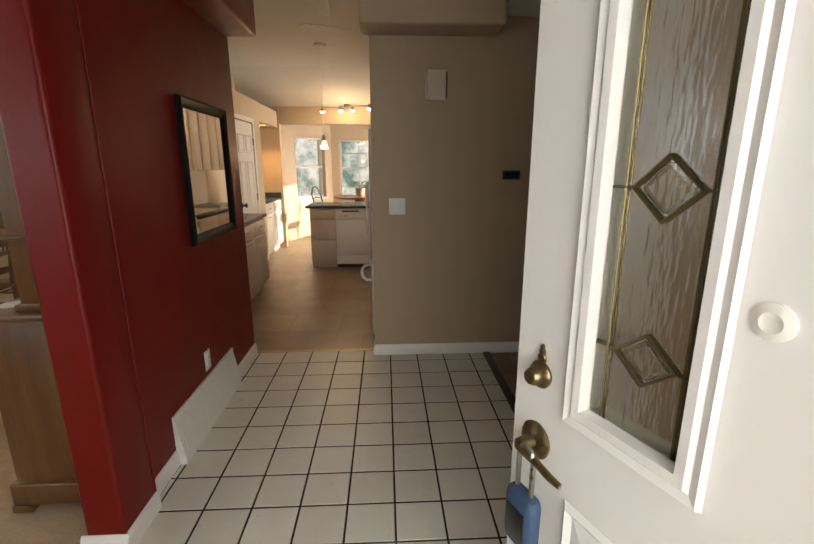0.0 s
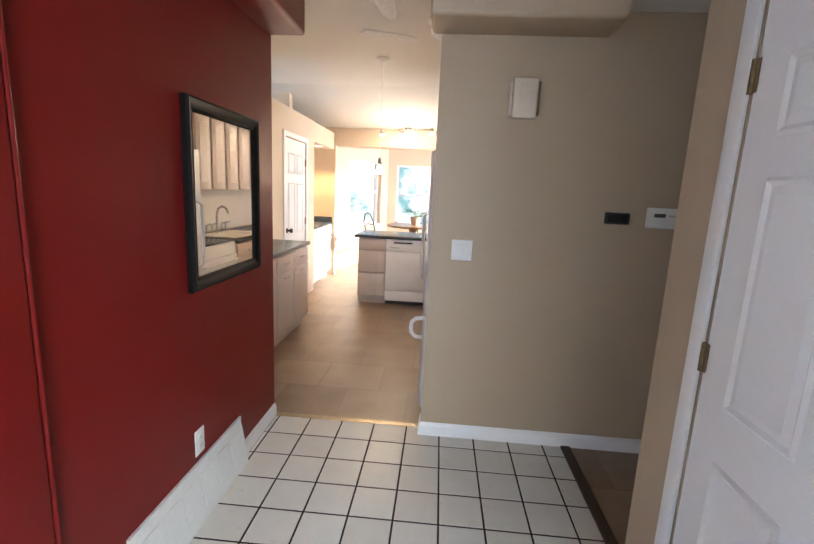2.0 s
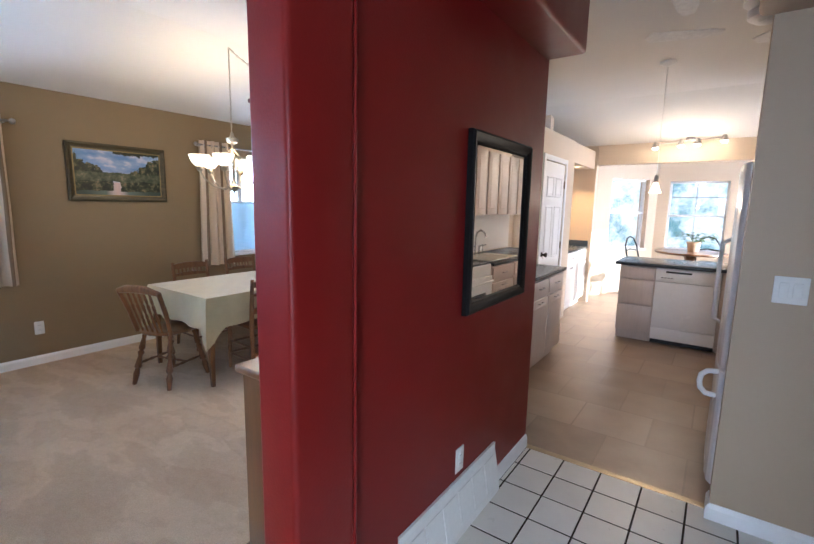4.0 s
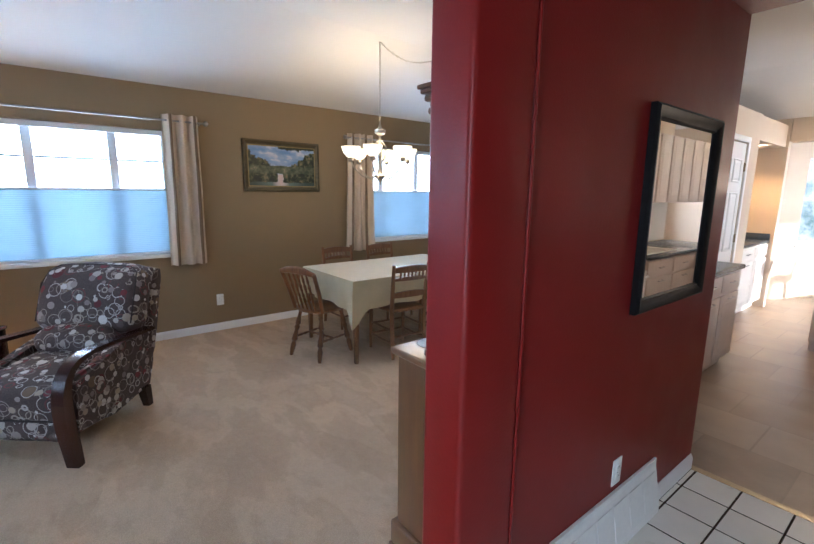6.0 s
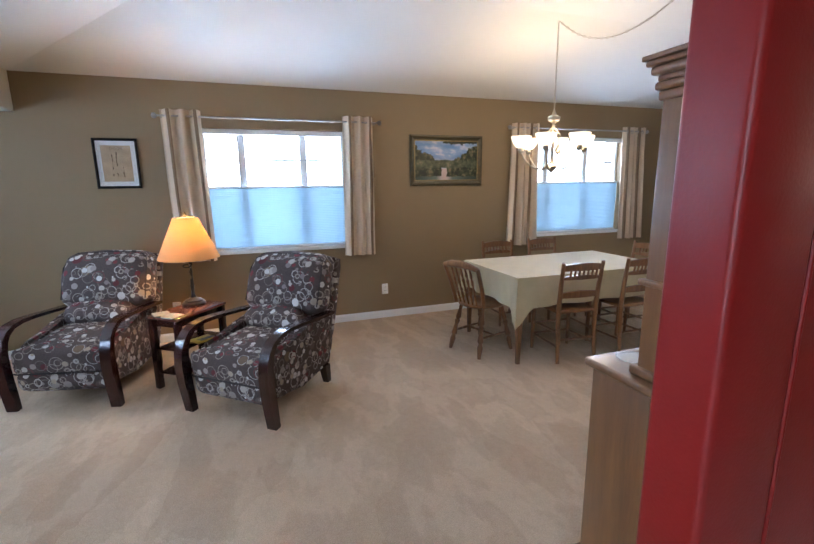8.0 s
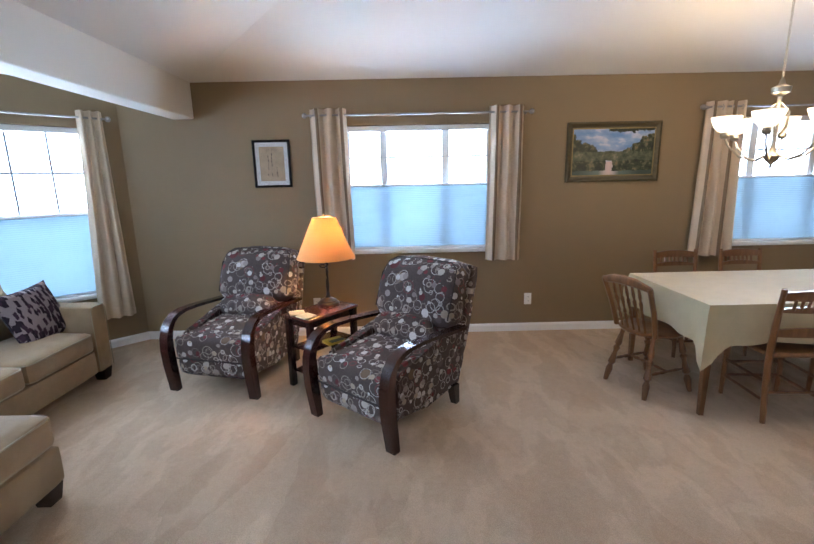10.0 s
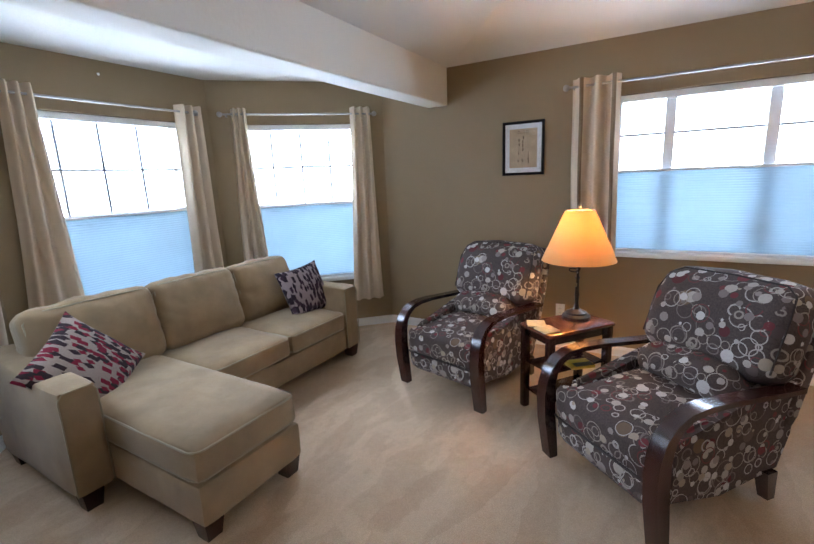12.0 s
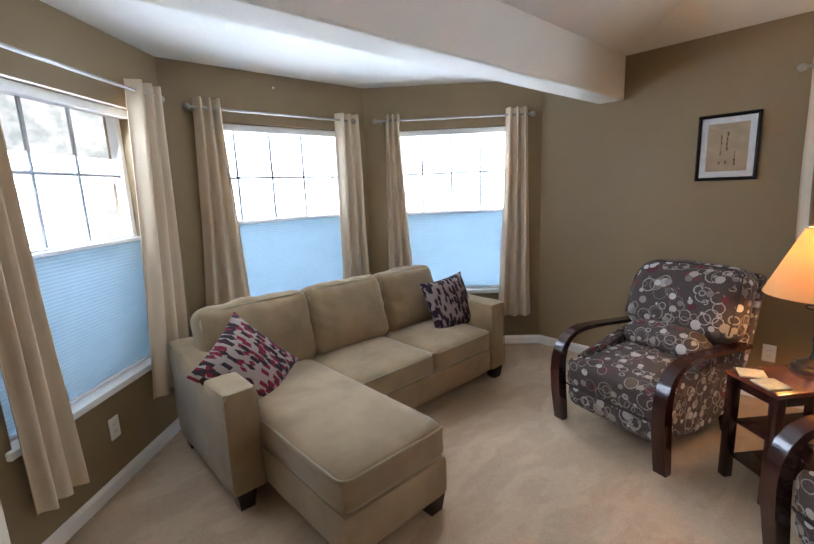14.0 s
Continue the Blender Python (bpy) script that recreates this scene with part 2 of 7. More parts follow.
def landscape_mat():
    """A river scene in oils: sky with cloud, banks of trees on both sides, pale water between."""
    m, nt, b = node_mat("river_landscape_oil_painting", 0.45, 0, 0.4)
    tc = nt.nodes.new("ShaderNodeTexCoord")
    sep = nt.nodes.new("ShaderNodeSeparateXYZ")
    nt.links.new(tc.outputs["Object"], sep.inputs[0])
    v = coords(nt)
    px, pz = sep.outputs[0], sep.outputs[2]
    wob = noise_out(nt, v, 9, 5, 0.7)
    dab = noise_out(nt, v, 17, 4, 0.7)
    skyc = ramp(nt, noise_out(nt, coords(nt, (1, 1, 2.2)), 4.2, 4), [(0.38, (0.12, 0.24, 0.50)), (0.50, (0.34, 0.44, 0.62)), (0.58, (0.78, 0.72, 0.72))])
    horizon = ramp(nt, calc(nt, "MULTIPLY_ADD", pz, 3.2, 0.42), [(0.25, (0.55, 0.47, 0.46)), (0.6, (0.14, 0.25, 0.48))])
    col = mix(nt, 0.45, skyc, horizon)
    water = ramp(nt, calc(nt, "ABSOLUTE", calc(nt, "ADD", px, -0.03)), [(0.0, (0.60, 0.44, 0.42)), (0.04, (0.50, 0.42, 0.42)), (0.10, (0.12, 0.16, 0.14)), (0.3, (0.04, 0.06, 0.05))])
    low = calc(nt, "LESS_THAN", calc(nt, "MULTIPLY_ADD", wob, 0.03, pz), -0.075)
    col = mix(nt, low, col, water)
    side = calc(nt, "ABSOLUTE", calc(nt, "ADD", px, -0.03))
    top = calc(nt, "MULTIPLY_ADD", side, 0.62, -0.075)
    tree = calc(nt, "LESS_THAN", calc(nt, "MULTIPLY_ADD", wob, -0.30, pz), calc(nt, "SUBTRACT", top, 0.15))
    tree = calc(nt, "MULTIPLY", tree, calc(nt, "GREATER_THAN", calc(nt, "MULTIPLY_ADD", wob, 0.05, pz), -0.15))
    tree = calc(nt, "MULTIPLY", tree, calc(nt, "GREATER_THAN", calc(nt, "MULTIPLY_ADD", wob, 0.10, side), 0.085))
    foliage = ramp(nt, dab, [(0.40, (0.010, 0.016, 0.009)), (0.52, (0.030, 0.038, 0.016)), (0.62, (0.14, 0.13, 0.07)), (0.72, (0.28, 0.15, 0.07))])
    col = mix(nt, tree, col, foliage)
    shore = calc(nt, "ADD", pz, calc(nt, "MULTIPLY", wob, 0.06))
    far_bank = calc(nt, "MULTIPLY", calc(nt, "LESS_THAN", shore, 0.035), calc(nt, "GREATER_THAN", shore, -0.05))
    col = mix(nt, far_bank, col, ramp(nt, dab, [(0.35, (0.02, 0.035, 0.018)), (0.6, (0.10, 0.11, 0.06)), (0.72, (0.24, 0.20, 0.13))]))
    bough = calc(nt, "MULTIPLY", calc(nt, "GREATER_THAN", calc(nt, "MULTIPLY_ADD", wob, 0.16, pz), 0.265), calc(nt, "LESS_THAN", px, 0.05))
    col = mix(nt, bough, col, (0.018, 0.025, 0.012))
    nt.links.new(col, b.inputs["Base Color"])
    bump(nt, b, dab, 0.3, 0.002)
    return m


def glass_mat(name, tint=(1, 1, 1), rough=0.0):
    m, nt, b = node_mat(name, rough)
    b.inputs["Base Color"].default_value = (*tint, 1)
    b.inputs["Transmission Weight"].default_value = 1.0
    b.inputs["IOR"].default_value = 1.45
    return m


def glow(name, col, strength, base=(0.8, 0.8, 0.8)):
    m, nt, b = node_mat(name, 0.5)
    b.inputs["Base Color"].default_value = (*base, 1)
    b.inputs["Emission Color"].default_value = (*col, 1)
    b.inputs["Emission Strength"].default_value = strength
    return m


def translucent(name, col, share=0.6, weave=300, ridges=0.0):
    m, nt, b = node_mat(name, 0.9, 0, 0.1)
    v = coords(nt)
    c = ramp(nt, noise_out(nt, v, 3, 3), [(0.3, shade(col, 0.95)), (0.7, shade(col, 1.03))])
    nt.links.new(c, b.inputs["Base Color"])
    t = nt.nodes.new("ShaderNodeBsdfTranslucent")
    nt.links.new(c, t.inputs["Color"])
    mx = nt.nodes.new("ShaderNodeMixShader")
    mx.inputs[0].default_value = share
    nt.links.new(b.outputs[0], mx.inputs[1])
    nt.links.new(t.outputs[0], mx.inputs[2])
    nt.links.new(mx.outputs[0], nt.nodes["Material Output"].inputs["Surface"])
    bump(nt, b, noise_out(nt, v, weave, 2), 0.15, 0.002)
    return m


def tile_mat():
    m, nt, b = node_mat("glazed_cream_floor_tile", 0.28, 0, 0.5)
    oi = nt.nodes.new("ShaderNodeObjectInfo")
    v = coords(nt, world=True)
    c = ramp(nt, noise_out(nt, v, 7, 5, 0.6), [(0.3, (0.66, 0.64, 0.565)), (0.7, (0.77, 0.75, 0.68))])
    c = mix(nt, 0.5, c, ramp(nt, oi.outputs["Random"], [(0.0, (0.66, 0.63, 0.56)), (1.0, (0.79, 0.77, 0.71))]))
    nt.links.new(c, b.inputs["Base Color"])
    nt.links.new(calc(nt, "MULTIPLY_ADD", noise_out(nt, v, 18, 3), 0.3, 0.18), b.inputs["Roughness"])
    bump(nt, b, noise_out(nt, v, 30, 3), 0.06, 0.004)
    return m


def vinyl_mat():
    m, nt, b = node_mat("tan_slate_sheet_vinyl", 0.33, 0, 0.5)
    v = coords(nt, (1, 1, 1), world=True)
    br = nd(nt, "ShaderNodeTexBrick", Scale=1.0, Mortar_Size=0.006, Brick_Width=0.46, Row_Height=0.46)
    br.offset = 0.5
    br.inputs["Color1"].default_value, br.inputs["Color2"].default_value, br.inputs["Mortar"].default_value = (0.215, 0.145, 0.092, 1), (0.36, 0.265, 0.18, 1), (0.19, 0.13, 0.085, 1)
    nt.links.new(v, br.inputs["Vector"])
    c = mix(nt, 0.45, br.outputs["Color"], ramp(nt, noise_out(nt, v, 5, 6, 0.6), [(0.3, (0.21, 0.145, 0.095)), (0.7, (0.40, 0.30, 0.21))]))
    nt.links.new(c, b.inputs["Base Color"])
    nt.links.new(calc(nt, "MULTIPLY_ADD", noise_out(nt, v, 10, 4), 0.3, 0.2), b.inputs["Roughness"])
    bump(nt, b, br.outputs["Fac"], 0.05, 0.002)
    return m


RED = paint("deep_red_satin_wall_paint", (0.172, 0.0085, 0.0070), 0.36, 0.14, 0.05, 0.24, 120)
OLIVE = paint("olive_tan_wall_paint", (0.250, 0.177, 0.094), 0.6, 0.10, 0.04)
TAUPE = paint("warm_taupe_wall_paint", (0.45, 0.345, 0.232), 0.55, 0.10, 0.04)
PEACH = paint("peach_cream_kitchen_wall_paint", (0.62, 0.50, 0.375), 0.55, 0.1, 0.04)
CEIL = paint("white_ceiling_paint", (0.76, 0.73, 0.68), 0.8, 0.35, 0.02, 0.2, 55)
TRIM = paint("white_gloss_trim_paint", (0.80, 0.79, 0.77), 0.35, 0.03, 0.02, 0.5, 40)
DOORW = paint("white_door_paint", (0.80, 0.79, 0.78), 0.38, 0.05, 0.02, 0.5, 160)
GROUT = plain("dark_brown_grout", (0.040, 0.030, 0.022), 0.95, 0, 0.25, 60, 0.1)
TILE = tile_mat()
VINYL = vinyl_mat()
CARPET = carpet_mat()
PANE = glass_mat("clear_window_glass")
# white shade cloth with the blue of the skylight put into its colour
SHADE = translucent("skylight_blue_cellular_shade", (0.35, 0.495, 0.60), 0.075)
CURT = translucent("cream_curtain_cloth", (0.66, 0.54, 0.40), 0.12, 260)
CURT2 = translucent("taupe_stripe_and_fold_shade", (0.22, 0.155, 0.10), 0.08, 260)
STEEL = plain("brushed_nickel", (0.40, 0.38, 0.36), 0.3, 1.0, 0.06, 80)
BRASS = plain("antique_brass", (0.22, 0.165, 0.09), 0.32, 1.0, 0.2, 60)
BLACKP = plain("black_moulded_frame", (0.006, 0.0055, 0.0055), 0.45, 0, 0.2, 60, 0.18)
WHITEP = plain("white_plastic", (0.78, 0.77, 0.73), 0.4, 0, 0.03, 40)
IVORY = plain("ivory_plastic", (0.62, 0.53, 0.42), 0.45, 0, 0.03, 40)
DARKP = plain("black_plastic", (0.012, 0.012, 0.013), 0.3, 0, 0.1, 40)
ESPRESSO = wood("dark_cherry_lacquered_wood", (0.017, 0.0030, 0.0024), (0.046, 0.0075, 0.0050), 0.24, 1.0, 2, 0.35, 0.05, 0.012)
CHERRY = wood("red_cherry_tabletop_wood", (0.06, 0.014, 0.008), (0.13, 0.035, 0.018), 0.22, 1.0, 0, 0.6)
OAK = wood("honey_oak_wood", (0.088, 0.034, 0.010), (0.26, 0.112, 0.036), 0.35, 1.2, 2, 0.4)
HUTCHW = wood("medium_oak_hutch_wood", (0.085, 0.033, 0.010), (0.17, 0.075, 0.025), 0.34, 0.9, 2, 0.35)
PICKLED = wood("whitewashed_maple_cabinet_wood", (0.52, 0.435, 0.385), (0.60, 0.51, 0.455), 0.42, 1.0, 2, 0.2)
CIRCLES = circles_mat()
WELT = plain("dark_brown_upholstery_piping", (0.035, 0.026, 0.023), 0.85, 0.0, 0.15, 200)
SOFA = cloth("tan_microsuede", (0.280, 0.195, 0.108), 0.88, 0.28, 500, 0.14, 4.0, 0.35, 8.0)
PIPING = cloth("tan_piping", (0.30, 0.25, 0.16), 0.85)
LINEN = cloth("cream_tablecloth_damask", (0.50, 0.425, 0.26), 0.7, 0.08, 300, 0.3, 9)
MIRROR, _nt, _b = node_mat("mirror_silver", 0.02, 1.0)
_b.inputs["Base Color"].default_value = (0.92, 0.93, 0.92, 1)

# ---- mesh helpers ----
def mesh_of(name, bm, mats, smooth=False):
    bmesh.ops.recalc_face_normals(bm, faces=bm.faces)
    me = bpy.data.meshes.new(name)
    if smooth:
        for f in bm.faces:
            f.smooth = True
        for e in bm.edges:
            if len(e.link_faces) == 2 and e.calc_face_angle(0) > radians(38):
                e.smooth = False
    bm.to_mesh(me)
    bm.free()
    for m in (mats if isinstance(mats, (list, tuple)) else [mats]):
        me.materials.append(m)
    return me


def part(name, bm, mats, parent=None, label="", m=None, smooth=True):
    """One mesh object, under a thing or a part."""
    ob = new(name, mesh_of(name, bm, mats, smooth))
    if m is not None:
        ob.matrix_basis = m
    if parent is not None:
        ob.parent = parent
    return tagged(ob, label) if label else ob


def thing(name, m, label, category, group="", kind=""):
    ob = new(name)
    ob.empty_display_size = 0.1
    ob.matrix_basis = m
    return tagged(ob, label, category, group, kind)


def box(x0, y0, z0, x1, y1, z1, bev=0.0, seg=2, bm=None):
    bm = bm or bmesh.new()
    r = bmesh.ops.create_cube(bm, size=1)
    vs = r["verts"]
    for v in vs:
        v.co = Vector((x0 + (v.co.x + 0.5) * (x1 - x0), y0 + (v.co.y + 0.5) * (y1 - y0), z0 + (v.co.z + 0.5) * (z1 - z0)))
    if bev:
        es = list({e for v in vs for e in v.link_edges})
        bmesh.ops.bevel(bm, geom=es, offset=bev, segments=seg, affect="EDGES", profile=0.5, clamp_overlap=True)
    return bm


def prism(pts, z0, z1, bev=0.0, bm=None, seg=3, only_upright=False):
    """A plan outline raised from z0 to z1."""
    bm = bm or bmesh.new()
    lo = [bm.verts.new((x, y, z0)) for x, y in pts]
    hi = [bm.verts.new((x, y, z1)) for x, y in pts]
    n = len(pts)
    bm.faces.new(lo[::-1])
    bm.faces.new(hi)
    up = []
    for i in range(n):
        f = bm.faces.new((lo[i], lo[(i + 1) % n], hi[(i + 1) % n], hi[i]))
        up.append(f)
    if bev:
        es = [e for v in lo + hi for e in v.link_edges]
        if only_upright:
            es = [e for e in es if abs(e.verts[0].co.z - e.verts[1].co.z) > 1e-6]
        bmesh.ops.bevel(bm, geom=list(set(es)), offset=bev, segments=seg, affect="EDGES", profile=0.5, clamp_overlap=True)
    return bm


def lathe(profile, seg=24, bm=None, at=(0, 0, 0)):
    """A turned shape round z from (radius, z) pairs."""
    bm = bm or bmesh.new()
    rings = []
    for r, z in profile:
        if r < 1e-5:
            rings.append([bm.verts.new((at[0], at[1], at[2] + z))])
        else:
            rings.append([bm.verts.new((at[0] + r * math.cos(2 * math.pi * i / seg), at[1] + r * math.sin(2 * math.pi * i / seg), at[2] + z)) for i in range(seg)])
    for a, c in zip(rings, rings[1:]):
        for i in range(seg):
            j = (i + 1) % seg
            vs = [a[0 if len(a) == 1 else i], a[0 if len(a) == 1 else j], c[0 if len(c) == 1 else j], c[0 if len(c) == 1 else i]]
            vs = list(dict.fromkeys(vs))
            if len(vs) > 2:
                bm.faces.new(vs)
    return bm


def tube(points, radius, seg=10, bm=None, radii=None):
    """A round bar along points."""
    bm = bm or bmesh.new()
    pts = [Vector(p) for p in points]
    rings = []
    for i, p in enumerate(pts):
        d = (pts[min(i + 1, len(pts) - 1)] - pts[max(i - 1, 0)]).normalized()
        a = d.orthogonal().normalized() if i == 0 else (last - d * last.dot(d)).normalized()
        last = a
        c = d.cross(a)
        r = radii[i] if radii else radius
        rings.append([bm.verts.new(p + r * (a * math.cos(2 * math.pi * k / seg) + c * math.sin(2 * math.pi * k / seg))) for k in range(seg)])
    for a, c in zip(rings, rings[1:]):
        for k in range(seg):
            bm.faces.new((a[k], a[(k + 1) % seg], c[(k + 1) % seg], c[k]))
    bm.faces.new(rings[0][::-1])
    bm.faces.new(rings[-1])
    return bm


def strip(points, width, thick, bm=None):
    """A flat bent bar: points in the y-z plane, width along x."""
    bm = bm or bmesh.new()
    pts = [Vector((0, *p)) for p in points]
    rows = []
    for i, p in enumerate(pts):
        d = (pts[min(i + 1, len(pts) - 1)] - pts[max(i - 1, 0)]).normalized()
        n = Vector((0, -d.z, d.y))
        t = thick[i] if isinstance(thick, (list, tuple)) else thick
        rows.append([bm.verts.new(p + Vector((sx * width / 2, 0, 0)) + n * (sn * t / 2)) for sx, sn in ((-1, -1), (1, -1), (1, 1), (-1, 1))])
    for a, c in zip(rows, rows[1:]):
        for k in range(4):
            bm.faces.new((a[k], a[(k + 1) % 4], c[(k + 1) % 4], c[k]))
    bm.faces.new(rows[0][::-1])
    bm.faces.new(rows[-1])
    es = [e for e in bm.edges if len(e.link_faces) == 2 and e.calc_face_angle(0) > radians(40)]
    bmesh.ops.bevel(bm, geom=es, offset=0.005, segments=2, affect="EDGES", clamp_overlap=True)
    return bm


def cushion(w, d, h, r=0.05, crown=0.03, cuts=9, wob=0.004, seed=0.0, bm=None):
    """A soft rounded block, centred in plan, from z = 0 to h, with a crowned top and bottom."""
    bm = bm or bmesh.new()
    made = bmesh.ops.create_cube(bm, size=2)["verts"]
    es = list({e for v in made for e in v.link_edges})
    bmesh.ops.subdivide_edges(bm, edges=es, cuts=cuts, use_grid_fill=True)
    half = Vector((w / 2, d / 2, h / 2))
    for v in bm.verts:
        u = v.co.copy()
        p = Vector((u.x * half.x, u.y * half.y, u.z * half.z))
        q = Vector([max(-hh + r, min(hh - r, c)) for c, hh in zip(p, half)])
        off = p - q
        if off.length > 1e-9:
            p = q + off.normalized() * min(r, max(abs(o) for o in off) if max(abs(o) for o in off) > 0 else r)
            p = q + off.normalized() * r * (max(abs(o) for o in off) / r)
        k = (1 - u.x ** 2) * (1 - u.y ** 2)
        p.z += crown * k * u.z
        k2 = (1 - u.z ** 2)
        p.x += 0.35 * crown * k2 * u.x * (1 - u.y ** 2)
        p.y += 0.35 * crown * k2 * u.y * (1 - u.x ** 2)
        p += Vector((noise.noise(p * 7 + Vector((seed, 0, 0))), noise.noise(p * 7 + Vector((0, seed, 5))), noise.noise(p * 7 + Vector((3, 0, seed))))) * wob
        v.co = p + Vector((0, 0, half.z))
    return bm


def wall(name, a, b, depth, z0, z1, mat, holes=(), label=""):
    """A wall from a to b in plan; its thickness goes to the right of a->b. holes: (s0, s1, za, zb) along it."""
    a, b = Vector(a), Vector(b)
    d = (b - a).normalized()
    length = (b - a).length
    bm = bmesh.new()
    ss = sorted({0, length, *[h[0] for h in holes], *[h[1] for h in holes]})
    zs = sorted({z0, z1, *[h[2] for h in holes], *[h[3] for h in holes]})
    solid = lambda s, z: not any(h[0] < s < h[1] and h[2] < z < h[3] for h in holes)
    cells = {(i, j): solid((ss[i] + ss[i + 1]) / 2, (zs[j] + zs[j + 1]) / 2) for i in range(len(ss) - 1) for j in range(len(zs) - 1)}
    vert = {}

    def v(i, j, k):
        if (i, j, k) not in vert:
            vert[i, j, k] = bm.verts.new((ss[i], -depth * k, zs[j]))
        return vert[i, j, k]

    for (i, j), full in cells.items():
        if not full:
            continue
        bm.faces.new((v(i, j, 0), v(i + 1, j, 0), v(i + 1, j + 1, 0), v(i, j + 1, 0)))
        bm.faces.new((v(i, j, 1), v(i, j + 1, 1), v(i + 1, j + 1, 1), v(i + 1, j, 1)))
        for di, dj, e in ((-1, 0, ((i, j), (i, j + 1))), (1, 0, ((i + 1, j), (i + 1, j + 1))), (0, -1, ((i, j), (i + 1, j))), (0, 1, ((i, j + 1), (i + 1, j + 1)))):
            if not cells.get((i + di, j + dj), False):
                (p, q), (r, s) = e
                bm.faces.new((v(p, q, 0), v(r, s, 0), v(r, s, 1), v(p, q, 1)))
    ob = new(name, mesh_of(name, bm, mat))
    ob.matrix_basis = Matrix.Translation((a.x, a.y, 0)) @ Matrix.Rotation(math.atan2(d.y, d.x), 4, "Z")
    return tagged(ob, label, "wall", kind="structure")


def piece(name, bm, mat, label, category, m=None, smooth=False):
    return tagged(part(name, bm, mat, None, label, m, smooth), label, category, kind="structure")


def skirting(name, a, b, h=0.085, t=0.014, back=0.0):
    """White baseboard with an eased top, in front (left) of the line a->b."""
    a, b = Vector(a), Vector(b)
    d = (b - a)
    bm = bmesh.new()
    prof = [(back, 0), (t, 0), (t, h - 0.022), (t - 0.004, h - 0.012), (0.004, h), (back, h)]
    e0 = [bm.verts.new((0, y, z)) for y, z in prof]
    e1 = [bm.verts.new((d.length, y, z)) for y, z in prof]
    n = len(prof)
    for i in range(n):
        bm.faces.new((e0[i], e1[i], e1[(i + 1) % n], e0[(i + 1) % n]))
    bm.faces.new(e0)
    bm.faces.new(e1[::-1])
    return piece(name, bm, TRIM, "white painted wooden baseboard along the wall", "baseboard", Matrix.Translation((a.x, a.y, 0)) @ Matrix.Rotation(math.atan2(d.y, d.x), 4, "Z"))


# ---- the large structure ----
WX, BY = -5.13, -4.48                 # west wall, living side of the beam
C1, C2 = (-5.13, -5.18), (-4.015, -6.30)
C3, C4 = (-2.362, -6.30), (-1.303, -5.243)
R2 = math.sqrt(2)

piece("floor_carpet", prism([(-1.13, -1.85), (-1.13, -3.35), (-1.30, -3.35), C4, C3, C2, C1, (WX, 4.8), (-1.99, 4.8), (-1.99, 0.0), (-1.20, 0.0), (-1.20, -1.85)], -0.1, 0.004), CARPET, "beige cut-pile carpet with vacuum marks in the living and dining room", "carpet")
piece("floor_kitchen_vinyl", prism([(-1.99, 0.02), (1.75, 0.02), (1.75, 6.8), (-2.9, 6.8), (-2.9, 4.8), (-1.99, 4.8)], -0.1, 0.001), VINYL, "tan slate-look sheet vinyl floor in the kitchen", "floor")
piece("floor_hallway_vinyl", prism([(0.775, -1.0), (2.6, -1.0), (2.6, 0.02), (0.775, 0.02)], -0.1, 0.001), VINYL, "brown vinyl floor in the side hallway", "floor")
piece("floor_tile_bed", prism([(-1.13, -3.5), (0.775, -3.5), (0.775, 0.02), (-1.13, 0.02)], -0.1, 0.0016), GROUT, "dark brown grout bed under the entry tiles", "floor")
piece("ground", prism([(-60, -60), (60, -60), (60, 60), (-60, 60)], -0.4, -0.3), plain("dry_grass_ground", (0.10, 0.09, 0.05), 0.95, 0, 0.3, 2), "dry grass ground outside the house", "ground")

wall("wall_west", (WX, -5.18), (WX, 4.92), -0.2, 0, 2.60, OLIVE, [(2.07, 3.45, 0.865, 2.035), (5.65, 7.12, 0.865, 2.05)], "olive tan painted wall with two windows")
wall("wall_bay_west", C2, C1, -0.2, 0, 2.50, OLIVE, [(0.20, 1.36, 0.55, 2.04)], "olive tan bay wall with a window")
wall("wall_bay_south", C3, C2, -0.2, 0, 2.50, OLIVE, [(0.32, 1.43, 0.55, 2.04)], "olive tan bay wall with a wide window")
wall("wall_bay_east", C4, C3, -0.2, 0, 2.50, OLIVE, [(0.10, 1.21, 0.55, 2.04)], "olive tan bay wall with a window")
wall("wall_living_east", (-1.30, -3.35), C4, -0.15, 0, 2.66, OLIVE, (), "olive tan wall beside the bay")
wall("wall_front", (0.75, -3.35), (-1.45, -3.35), -0.15, 0, 2.66, TAUPE, [(0.12, 1.10, 0, 2.06)], "taupe front wall with the doorway")
wall("wall_dining_north", (WX - 0.2, 4.8), (-1.99, 4.8), -0.12, 0, 2.66, OLIVE, (), "olive tan wall at the end of the dining room")



